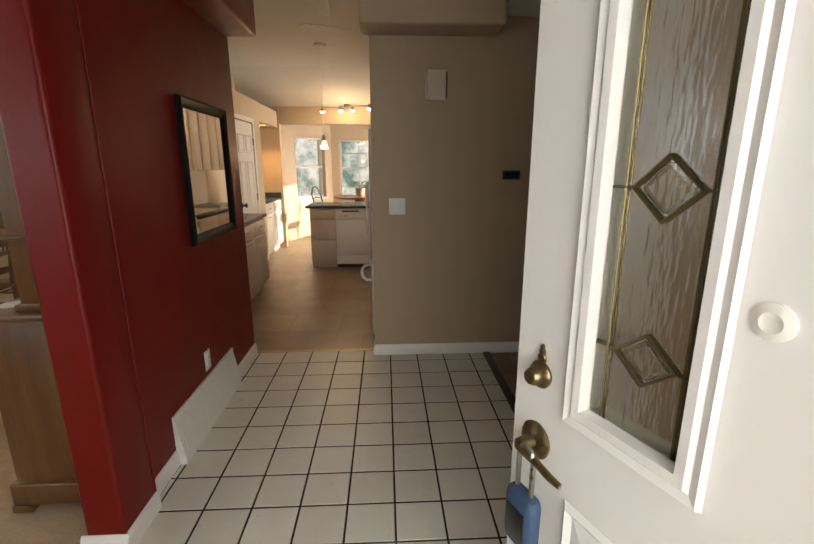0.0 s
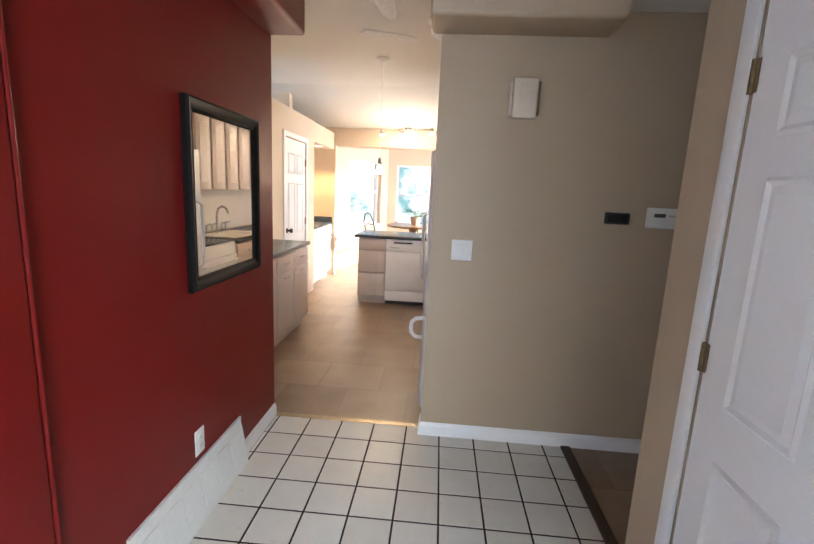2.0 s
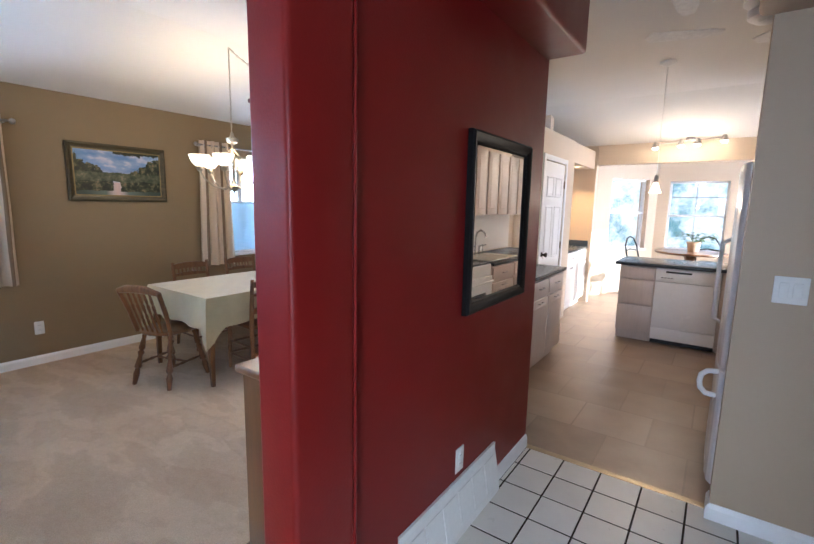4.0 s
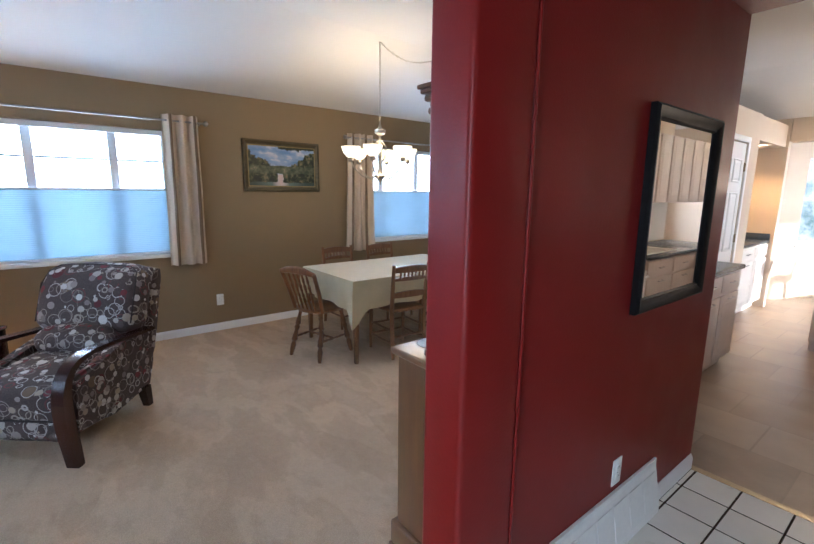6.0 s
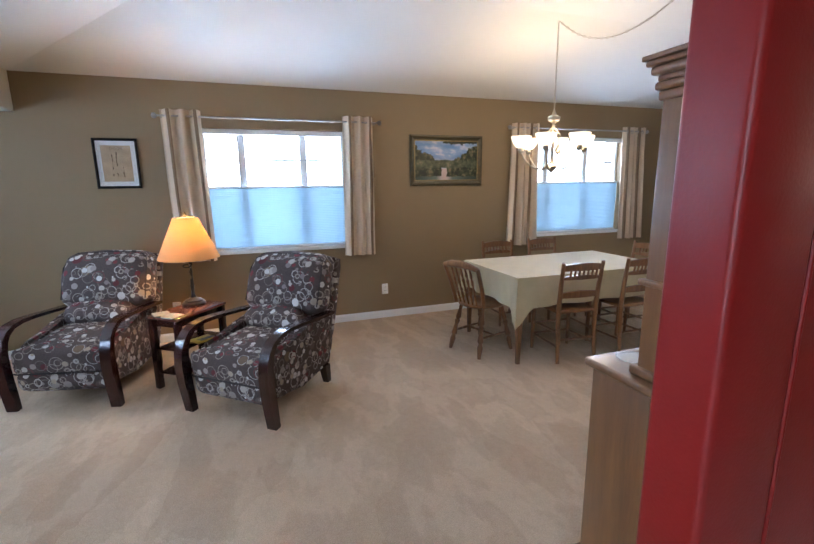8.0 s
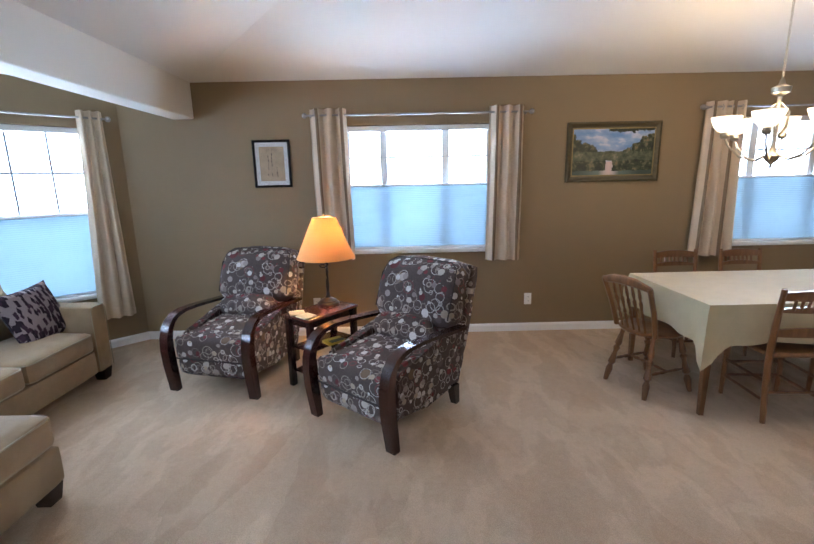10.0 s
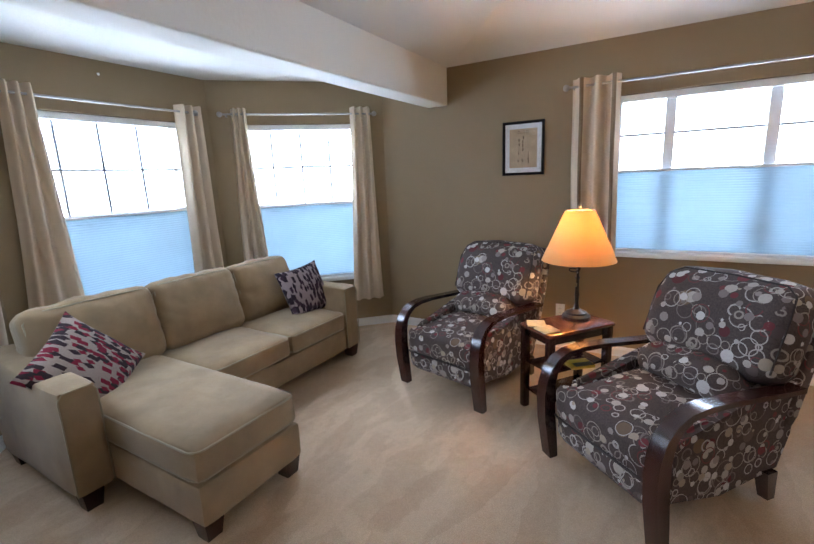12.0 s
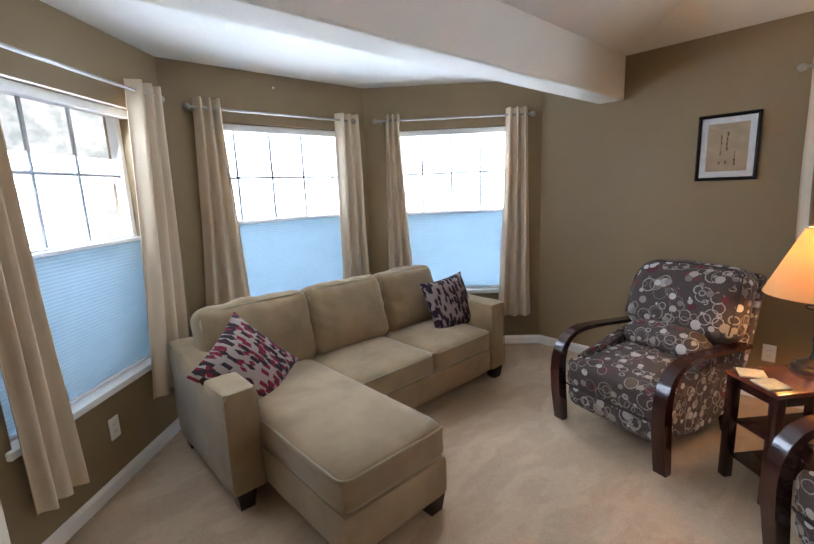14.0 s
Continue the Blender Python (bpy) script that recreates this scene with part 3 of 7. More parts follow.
def vault():
    bm = bmesh.new()
    o = [(WX, BY, 2.436), (1.75, BY, 2.436), (1.75, 4.8, 2.436), (WX, 4.8, 2.436)]
    i = [(-3.53, -2.9, 2.755), (1.75, -2.9, 2.755), (1.75, 3.17, 2.755), (-3.53, 3.17, 2.755)]
    ov, iv = [bm.verts.new(p) for p in o], [bm.verts.new(p) for p in i]
    bm.faces.new((ov[0], ov[1], iv[1], iv[0]))
    bm.faces.new((ov[2], ov[3], iv[3], iv[2]))
    bm.faces.new((ov[3], ov[0], iv[0], iv[3]))
    bm.faces.new(iv)
    r = bmesh.ops.extrude_face_region(bm, geom=list(bm.faces))
    for v in r["geom"]:
        if isinstance(v, bmesh.types.BMVert):
            v.co.z += 0.2
    return bm


piece("ceiling", vault(), CEIL, "white textured ceiling sloping up from the walls to a flat middle", "ceiling")
piece("ceiling_bay", prism([(-1.2, -4.60), (-1.2, -5.35), (-2.28, -6.5), (-4.12, -6.5), (-5.33, -5.28), (-5.33, -4.60)], 2.413, 2.6), CEIL, "low flat white ceiling over the bay", "ceiling")
piece("ceiling_beam", box(WX, -4.68, 2.12, -1.30, BY, 2.70, 0.012), paint("cream_beam_paint", (0.74, 0.70, 0.62), 0.7, 0.3, 0.02, 0.2, 55), "cream drywall beam across the bay opening", "beam")

# red partition with its wider end post and the soffit over it
wall("wall_red", (-1.08, 0.0), (-1.08, -1.64), 0.12, 0, 2.755, RED, (), "deep red satin partition wall")
piece("wall_red_end_post", prism([(-1.186, -1.865), (-1.036, -1.865), (-1.036, -1.637), (-1.186, -1.637)], 0, 2.755, 0.018, None, 4, True), RED, "deep red wall end post with rounded corners", "wall", None, True)
piece("corner_bead", tube([(-1.039, -1.6365, 0.0), (-1.039, -1.6365, 2.755)], 0.0055, 8), RED, "deep red painted corner bead on the end post", "trim", None, True)
piece("soffit_red", prism([(-1.20, -1.58), (-0.88, -1.58), (-0.88, -0.005), (-1.20, -0.005)], 2.30, 2.755, 0.02), RED, "deep red soffit over the partition", "soffit", None, True)
wall("wall_taupe", (1.75, -0.085), (-0.12, -0.085), 0.12, 0, 2.755, TAUPE, (), "warm taupe wall between the entry and the kitchen")
piece("soffit_taupe", prism([(-0.175, -0.345), (0.745, -0.345), (0.745, -0.06), (-0.175, -0.06)], 2.305, 2.755, 0.025), TAUPE, "taupe soffit with rounded corners above the wall", "soffit", None, True)
wall("wall_closet", (0.755, -3.35), (0.755, -0.965), 0.12, 0, 2.755, TAUPE, [(1.248, 2.098, 0, 2.05)], "warm taupe wall with the closet door")
piece("wall_closet_end", prism([(0.76, -0.964), (1.75, -0.964), (1.75, -1.08), (0.876, -1.08), (0.876, -1.0), (0.76, -1.0)], 0, 2.755), TAUPE, "taupe wall of the side hallway", "wall")
wall("wall_hallway_east", (2.6, -1.1), (2.6, 0.1), 0.12, 0, 2.755, TAUPE, (), "taupe wall at the end of the side hallway")
piece("ceiling_hallway", box(0.756, -0.963, 2.43, 2.6, -0.086, 2.6), CEIL, "low white ceiling of the side hallway", "ceiling")
# unseen closing walls and slabs, added to stop the sun leaking in
wall("wall_closet_back", (1.6, -3.5), (1.6, -1.08), 0.12, 0, 2.755, TAUPE, (), "unseen plain wall inside the closet, added to stop sun")
piece("wall_closet_south", box(0.75, -3.5, 0, 1.72, -3.35, 2.755), TAUPE, "unseen plain wall closing the closet, added to stop sun", "wall")
piece("ceiling_closet", box(0.875, -3.5, 2.5, 1.72, -1.08, 2.6), CEIL, "unseen plain ceiling inside the closet, added to stop sun", "ceiling")
wall("wall_hallway_north", (2.72, -0.085), (1.75, -0.085), 0.12, 0, 2.755, TAUPE, (), "unseen warm taupe hallway wall, added to stop sun")
piece("wall_hallway_south", box(1.75, -1.08, 0, 2.72, -0.964, 2.755), TAUPE, "unseen warm taupe hallway wall, added to stop sun", "wall")
piece("sun_stop_slab", box(1.75, -4.6, 2.76, 2.9, 0.2, 2.9), CEIL, "unseen slab over the side hallway, added to stop sun", "ceiling")

# kitchen shell
NOOK_A, NOOK_B = (-2.0, 5.35), (-1.19, 6.60)
NOOK_L0, NOOK_L1, NOOK_R0, NOOK_R1 = 0.40, 1.28, 0.18, 1.05
wall("wall_kitchen_west", (-2.07, 1.98), (-2.07, 0.0), 0.10, 0, 2.755, PEACH, (), "peach cream kitchen wall behind the counter")
piece("wall_kitchen_corner", box(-2.17, -0.02, 0, -1.205, 0.10, 2.755), PEACH, "peach cream wall at the kitchen corner", "wall")
wall("wall_pantry", (-1.86, 3.55), (-1.86, 1.98), 0.30, 0, 2.36, PEACH, [(0.40, 1.17, 0, 2.03)], "peach cream pantry wall with a plant ledge on top")
wall("wall_kitchen_far_west", (-2.75, 4.75), (-2.75, 3.55), 0.12, 0, 2.755, PEACH, (), "peach cream wall behind the recessed counter")
piece("wall_pantry_back", box(-2.75, 3.43, 0, -2.17, 3.55, 2.755), PEACH, "peach cream wall beside the pantry", "wall")
piece("soffit_kitchen", prism([(-2.749, 3.552), (-1.88, 3.552), (-1.88, 4.748), (-2.749, 4.748)], 2.10, 2.36), PEACH, "peach cream soffit with a recessed light", "soffit")
piece("beam_kitchen", box(-1.845, 4.75, 2.16, 1.75, 4.95, 2.72, 0.01), PEACH, "peach cream header across the breakfast nook", "beam")
piece("ceiling_nook", box(-2.75, 4.951, 2.42, 1.75, 6.9, 2.6), CEIL, "flat white ceiling of the breakfast nook", "ceiling")
piece("wall_recess_end", box(-2.87, 4.75, 0, -1.85, 4.87, 2.755), PEACH, "peach cream wall closing the counter recess", "wall")
wall("wall_nook_west", (-1.86, 4.872), NOOK_A, -0.12, 0, 2.6, PEACH, (), "peach cream wall of the breakfast nook")
wall("wall_nook_corner", NOOK_A, NOOK_B, -0.2, 0, 2.6, PEACH, [(NOOK_L0, NOOK_L1, 0.80, 2.02)], "peach cream angled nook wall with a window")
wall("wall_nook_north", NOOK_B, (1.75, 6.6), -0.2, 0, 2.6, PEACH, [(NOOK_R0, NOOK_R1, 0.80, 2.0)], "peach cream nook wall with a window")
wall("wall_kitchen_east", (1.75, 6.8), (1.75, -0.1), -0.2, 0, 2.8, PEACH, [(0.55, 2.30, 0.88, 2.06)], "peach cream east kitchen wall with an added wide window")
wall("wall_kitchen_run", (0.62, 3.6), (0.62, 0.035), -0.1, 0, 2.755, PEACH, (), "cream wall behind the cooking counter")


# ---- windows, shades, curtains ----
FRAMEW = paint("white_vinyl_window_frame", (0.78, 0.79, 0.80), 0.4, 0.02, 0.02, 0.5, 40)

MUNTIN = paint("grey_white_muntin", (0.40, 0.43, 0.46), 0.5, 0.02, 0.02, 0.3, 40)


def on_wall(a, b, s, z=0.0, out=0.0):
    """A pose at s along the wall a->b (outside to the left): x along the wall, y out of the house."""
    a, b = Vector((*a, 0)), Vector((*b, 0))
    d = (b - a).normalized()
    p = a + d * s + Vector((-d.y, d.x, 0)) * out
    return Matrix.Translation((p.x, p.y, z)) @ Matrix.Rotation(math.atan2(d.y, d.x), 4, "Z")


def window(name, m, w, z0, z1, mullions, cross_z, muntins, shade_z, label, back=0.10, sill=True, rail=None, cross_to=None):
    """A window in a wall opening: x along, y outwards, centred in its width."""
    t = thing(name, m, label, "window", kind="structure")
    f = 0.035
    bm = box(-w / 2, back, z0, w / 2, back + 0.06, z0 + f)
    for q in ((-w / 2, z1 - f, w / 2, z1), (-w / 2, z0, -w / 2 + f, z1), (w / 2 - f, z0, w / 2, z1)):
        box(q[0], back, q[1], q[2], back + 0.06, q[3], 0, 2, bm)
    part("window_frame", bm, FRAMEW, t, "", None, False)
    for u in mullions:
        part("mullion", box(u - 0.034, back - 0.004, z0, u + 0.034, back + 0.05, z1, 0.004), FRAMEW, t)
    if rail:
        part("meeting_rail", box(-w / 2, back - 0.003, rail - 0.02, w / 2, back + 0.04, rail + 0.02, 0.003), FRAMEW, t)
    lo = cross_to if cross_to else z0
    for u in muntins:
        part("muntin", box(u - 0.009, back + 0.022, lo, u + 0.009, back + 0.034, z1 - f), MUNTIN, t, "", None, False)
    if cross_z:
        part("muntin", box(-w / 2 + f, back + 0.021, cross_z - 0.009, w / 2 - f, back + 0.035, cross_z + 0.009), MUNTIN, t, "", None, False)
    pane = part("pane", box(-w / 2 + 0.02, back + 0.026, z0 + 0.02, w / 2 - 0.02, back + 0.030, z1 - 0.02), PANE, t, "", None, False)
    pane.visible_shadow = False
    if sill:
        part("window_sill", box(-w / 2 - 0.03, -0.022, z0 - 0.034, w / 2 + 0.03, back, z0 + 0.003, 0.006), TRIM, t, "white painted sill")
    if shade_z:
        n = int((shade_z - z0) / 0.019)
        bm = bmesh.new()
        rows = []
        for i in range(n * 2 + 1):
            z = z0 + 0.022 + (shade_z - 0.02 - z0 - 0.022) * i / (n * 2)
            y = back - 0.038 + (0.0018 if i % 2 else 0.0)
            rows.append([bm.verts.new((-w / 2 + 0.008, y, z)), bm.verts.new((w / 2 - 0.008, y, z))])
        for p, q in zip(rows, rows[1:]):
            bm.faces.new((p[0], p[1], q[1], q[0]))
        sh = tagged(thing("cellular_shade", m, "white cellular shade tinted skylight blue, raised from the bottom over the lower window", "window shade"))
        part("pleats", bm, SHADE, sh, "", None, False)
        part("top_bar", box(-w / 2 + 0.006, back - 0.050, shade_z - 0.02, w / 2 - 0.006, back - 0.020, shade_z, 0.004), FRAMEW, sh)
        part("bottom_bar", box(-w / 2 + 0.006, back - 0.050, z0 + 0.003, w / 2 - 0.006, back - 0.020, z0 + 0.022, 0.004), FRAMEW, sh)
        if z1 - shade_z > 0.4:
            part("head_rail", box(-w / 2 + 0.004, back - 0.060, z1 - 0.05, w / 2 - 0.004, back - 0.012, z1 - 0.002, 0.004), FRAMEW, sh)
    return t


def curtain(m, u0, u1, z0, z1, b0, b1, folds, seed, label, tone=1):
    """A grommet-top panel hung at y = -0.08 from u0..u1 on the rod, flaring to b0..b1 at the hem."""
    rng = random.Random(seed)
    t = thing("curtain", m, label, "curtain", "grommet curtains")
    n = folds * 12
    bm = bmesh.new()
    ph = rng.uniform(0, 1)
    rows = 9
    grid = []
    for j in range(rows + 1):
        k = j / rows
        z = z1 + (z0 - z1) * k
        a0, a1 = u0 + (b0 - u0) * k ** 1.3, u1 + (b1 - u1) * k ** 1.3
        line = []
        for i in range(n + 1):
            s = i / n
            amp = 0.042 * (1 - 0.2 * k) * (0.85 + 0.3 * noise.noise(Vector((s * 5, seed, k * 2))))
            w = math.sin(2 * math.pi * (folds * s + ph * 0.3) + 0.6 * k * noise.noise(Vector((s * 3, seed + 3, k))))
            wave = math.copysign(abs(w) ** 0.75, w)
            line.append((a0 + (a1 - a0) * s + 0.006 * noise.noise(Vector((s * 9, k * 3, seed))), -0.085 + amp * wave, z + (0.006 * noise.noise(Vector((s * 6, seed, 0))) if j == rows else 0)))
        grid.append(line)
    front = [[bm.verts.new(p) for p in line] for line in grid]
    back = [[bm.verts.new((p[0], p[1] + 0.004, p[2])) for p in line] for line in grid]
    for g, flip in ((front, False), (back, True)):
        for j in range(rows):
            for i in range(n):
                q = (g[j][i], g[j + 1][i], g[j + 1][i + 1], g[j][i + 1])
                f = bm.faces.new(q[::-1] if flip else q)
                # dark strips on folds: cloth stripe plus fold shade put into the colour
                if tone and i % 24 in (6, 7, 8):
                    f.material_index = 1
    for i in range(n):
        bm.faces.new((front[0][i], front[0][i + 1], back[0][i + 1], back[0][i]))
        bm.faces.new((front[rows][i + 1], front[rows][i], back[rows][i], back[rows][i + 1]))
    for j in range(rows):
        bm.faces.new((front[j][0], back[j][0], back[j + 1][0], front[j + 1][0]))
        bm.faces.new((front[j][n], front[j + 1][n], back[j + 1][n], back[j][n]))
    part("cloth_panel", bm, [CURT, CURT2], t)
    for i in range(folds):
        s = (i + 0.5) / folds
        bm = bmesh.new()
        u = u0 + (u1 - u0) * s
        pts = [(u, -0.085 + 0.023 * math.cos(a), z1 - 0.055 + 0.023 * math.sin(a)) for a in [2 * math.pi * k / 12 for k in range(13)]]
        part("grommet", tube(pts, 0.0045, 6, bm), STEEL, t)
    return t


def rod(m, u0, u1, z, label="brushed nickel curtain rod with ball finials"):
    t = thing("curtain_rod", m, label, "curtain rod")
    part("pole", tube([(u0, -0.085, z), (u1, -0.085, z)], 0.009, 10), STEEL, t)
    for u, sg in ((u0, -1), (u1, 1)):
        ball = bmesh.new()
        bmesh.ops.create_uvsphere(ball, u_segments=12, v_segments=8, radius=0.024, matrix=Matrix.Translation((u + sg * 0.02, -0.085, z)))
        part("finial", ball, STEEL, t)
        part("bracket", tube([(u - sg * 0.03, -0.004, z - 0.01), (u - sg * 0.03, -0.05, z - 0.012), (u - sg * 0.03, -0.085, z - 0.011)], 0.006, 8), STEEL, t)
    return t


WA, WB = (WX, -5.18), (WX, 4.92)      # outside lies to the left of a->b
HEM = 0.31
# large west window by the armchairs
m = on_wall(WA, WB, 2.76)
window("window_1", m, 1.38, 0.865, 2.035, (-0.333, 0.262), 1.75, (), 1.495, "white three-light window over the armchairs, lower half shaded", 0.10, True, None, 1.48)
rod(m, -1.01, 1.01, 2.118)
curtain(m, -0.99, -0.655, 0.79, 2.175, -0.965, -0.63, 3, 11, "cream and taupe striped curtain panel ending above the floor")
curtain(m, 0.65, 0.965, 0.755, 2.175, 0.63, 0.962, 3, 12, "cream and taupe striped curtain panel ending above the floor")
# dining window
m = on_wall(WA, WB, 6.385)
window("window_2", m, 1.47, 0.865, 2.05, (-0.39, 0.21), 1.75, (), 1.505, "white three-light window by the dining table, lower half shaded", 0.10, True, None, 1.48)
rod(m, -1.015, 0.995, 2.125)
curtain(m, -0.995, -0.635, 0.75, 2.175, -1.03, -0.60, 4, 13, "cream striped curtain panel beside the dining window")
curtain(m, 0.635, 0.975, 0.75, 2.175, 0.685, 1.075, 4, 14, "cream striped curtain panel beside the dining window")
# bay windows
m = on_wall(C2, C1, 0.78)
window("window_3", m, 1.16, 0.55, 2.04, (), 1.652, (-0.27, 0.0, 0.27), 1.30, "white bay window with a grid in the upper sash", 0.10, True, 1.29, 1.29)
rod(m, -0.655, 0.68, 2.115)
curtain(m, -0.585, -0.455, HEM, 2.165, -0.63, -0.36, 3, 21, "cream curtain panel beside a bay window", 0)
curtain(m, 0.475, 0.665, HEM, 2.175, 0.395, 0.705, 3, 22, "cream curtain panel beside a bay window", 0)
m = on_wall(C3, C2, 0.875)
window("window_4", m, 1.11, 0.55, 2.04, (), 1.655, (-0.371, -0.088, 0.197), 1.325, "white bay window with a grid in the upper sash", 0.10, True, 1.315, 1.31)
rod(m, -0.725, 0.575, 2.11)
curtain(m, -0.695, -0.51, HEM, 2.175, -0.805, -0.415, 3, 23, "cream curtain panel beside a bay window", 0)
curtain(m, 0.43, 0.66, HEM, 2.165, 0.40, 0.705, 3, 24, "cream curtain panel beside a bay window", 0)
m = on_wall(C4, C3, 0.655)
window("window_5", m, 1.11, 0.55, 2.04, (), 1.662, (-0.36, -0.075, 0.205), 1.30, "white bay window with a grid, trees outside", 0.10, True, 1.29, 1.31)
rod(m, -0.60, 0.675, 2.125)
curtain(m, -0.60, -0.43, 0.26, 2.19, -0.57, -0.335, 3, 25, "cream curtain panel beside a bay window", 0)
curtain(m, 0.43, 0.70, 0.36, 2.185, 0.25, 0.645, 3, 26, "cream curtain panel beside a bay window", 0)

# glowing sheets stand in for the bright distance outside the windows
def backdrop(name, pts, z0, z1, mat):
    bm = bmesh.new()
    for a, b in zip(pts, pts[1:]):
        bm.faces.new([bm.verts.new(p) for p in ((*a, z0), (*b, z0), (*b, z1), (*a, z1))])
    return piece(name, bm, mat, "glowing backdrop sheet for the pale distance outside the windows", "backdrop")


def glow_haze_mat(name, lo, hi, scale, strength):
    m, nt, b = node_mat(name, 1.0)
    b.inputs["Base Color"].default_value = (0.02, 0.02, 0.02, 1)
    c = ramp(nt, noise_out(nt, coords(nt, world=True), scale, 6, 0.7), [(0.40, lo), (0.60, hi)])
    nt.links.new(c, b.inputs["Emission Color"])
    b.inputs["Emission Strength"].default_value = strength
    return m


backdrop("backdrop_west", [(-12, -12.5), (-12, 12)], -0.3, 9, glow_haze_mat("glowing_daylight_haze", (0.92, 0.95, 1.0), (1.0, 1.0, 1.0), 0.6, 0.75))
backdrop("backdrop_south", [(-12, -12.5), (-4.3, -12.5)], -0.3, 9, glow_haze_mat("glowing_daylight_haze_b", (0.92, 0.95, 1.0), (1.0, 1.0, 1.0), 0.6, 0.75))
# x = 7 run extended to block the low sun at the bay windows
backdrop("backdrop_trees", [(-4.3, -12.5), (7, -12.5), (7, -2.2)], -0.3, 9, glow_haze_mat("glowing_hazy_trees", (0.50, 0.57, 0.56), (0.98, 1.0, 1.0), 2.4, 0.58))
backdrop("backdrop_north", [(-12, 16), (9, 16)], -0.3, 3.2, glow_haze_mat("glowing_hazy_garden", (0.16, 0.30, 0.30), (0.95, 1.0, 1.0), 1.1, 0.62))

# ---- baseboards ----
skirting("baseboard", (WX, 4.8), (WX, -5.18))
skirting("baseboard", C1, C2)
skirting("baseboard", C2, C3)
skirting("baseboard", C3, C4)
skirting("baseboard", C4, (-1.30, -3.35))
skirting("baseboard", (-1.08, -1.355), (-1.08, -1.637))
skirting("baseboard", (-1.08, 0.0), (-1.08, -0.505))
skirting("baseboard", (-1.036, -1.637), (-1.036, -1.865))
skirting("baseboard", (-1.022, -1.865), (-1.20, -1.865))
skirting("baseboard", (1.75, -0.085), (-0.12, -0.085))
skirting("baseboard", (-0.12, -0.099), (-0.12, 0.03))
skirting("baseboard", (0.755, -1.185), (0.755, -0.965))
skirting("baseboard", (0.755, -3.35), (0.755, -2.17))
skirting("baseboard", (0.9, -0.964), (2.6, -0.964))

# thresholds
piece("threshold_kitchen", box(-1.08, -0.012, 0.0, -0.12, 0.03, 0.006, 0.003), plain("brass_edge_strip", (0.42, 0.33, 0.2), 0.35, 0.8), "thin metal strip between tile and vinyl", "trim")
piece("threshold_hallway", prism([(0.735, -0.93), (0.79, -0.93), (0.79, -0.098), (0.735, -0.098)], -0.01, 0.012, 0.005), wood("dark_threshold_wood", (0.03, 0.015, 0.008), (0.07, 0.035, 0.018), 0.4), "dark wooden threshold strip at the hallway", "trim")

# ---- entry: doors and wall fittings ----
def panel_door(t, w, h, thick, panels, mat, name="leaf", hole=()):
    """A door leaf in x 0..w, y 0..thick, with raised panels (x0, z0, x1, z1) on both faces."""
    bm = bmesh.new()
    xs = sorted({0, w, *[q for p in hole for q in (p[0], p[2])]})
    zs = sorted({0.008, h, *[q for p in hole for q in (p[1], p[3])]})
    for i in range(len(xs) - 1):
        for j in range(len(zs) - 1):
            cx, cz = (xs[i] + xs[i + 1]) / 2, (zs[j] + zs[j + 1]) / 2
            if not any(p[0] < cx < p[2] and p[1] < cz < p[3] for p in hole):
                box(xs[i], 0, zs[j], xs[i + 1], thick, zs[j + 1], 0, 1, bm)
    bmesh.ops.remove_doubles(bm, verts=bm.verts, dist=1e-5)
    leaf = part(name, bm, mat, t, "", None, False)
    for x0, z0, x1, z1 in panels:
        for y, sg in ((0, -1), (thick, 1)):
            bm = bmesh.new()
            rings = []
            for ins, dy in ((0, 0.0005), (0.010, 0.009), (0.022, 0.001), (0.045, 0.007)):
                rings.append([bm.verts.new((x, y + sg * dy, z)) for x, z in ((x0 + ins, z0 + ins), (x1 - ins, z0 + ins), (x1 - ins, z1 - ins), (x0 + ins, z1 - ins))])
            for a, c in zip(rings, rings[1:]):
                for k in range(4):
                    bm.faces.new((a[k], a[(k + 1) % 4], c[(k + 1) % 4], c[k]))
            bm.faces.new(rings[-1])
            part("panel", bm, mat, leaf, "", None, False)
    return leaf


def door_knob(t, x, y, z, sg, mat):
    bm = lathe([(0.0, 0.0), (0.030, 0.0), (0.031, 0.006), (0.013, 0.012), (0.012, 0.030), (0.024, 0.040), (0.029, 0.052), (0.024, 0.064), (0.0, 0.068)], 20)
    part("door_knob", bm, mat, t, "dark metal knob", Matrix.Translation((x, y, z)) @ Matrix.Rotation(radians(90 if sg < 0 else -90), 4, "X"))


def hinge(t, x, y, z, mat):
    bm = tube([(x, y, z - 0.045), (x, y, z + 0.045)], 0.008, 10)
    box(x - 0.02, y - 0.001, z - 0.044, x + 0.02, y + 0.004, z + 0.044, 0, 1, bm)
    part("hinge", bm, mat, t, "brass hinge")


SIX = [(0.115, 1.66, 0.37, 1.86), (0.465, 1.66, 0.72, 1.86), (0.115, 0.92, 0.37, 1.56), (0.465, 0.92, 0.72, 1.56), (0.115, 0.14, 0.37, 0.76), (0.465, 0.14, 0.72, 0.76)]
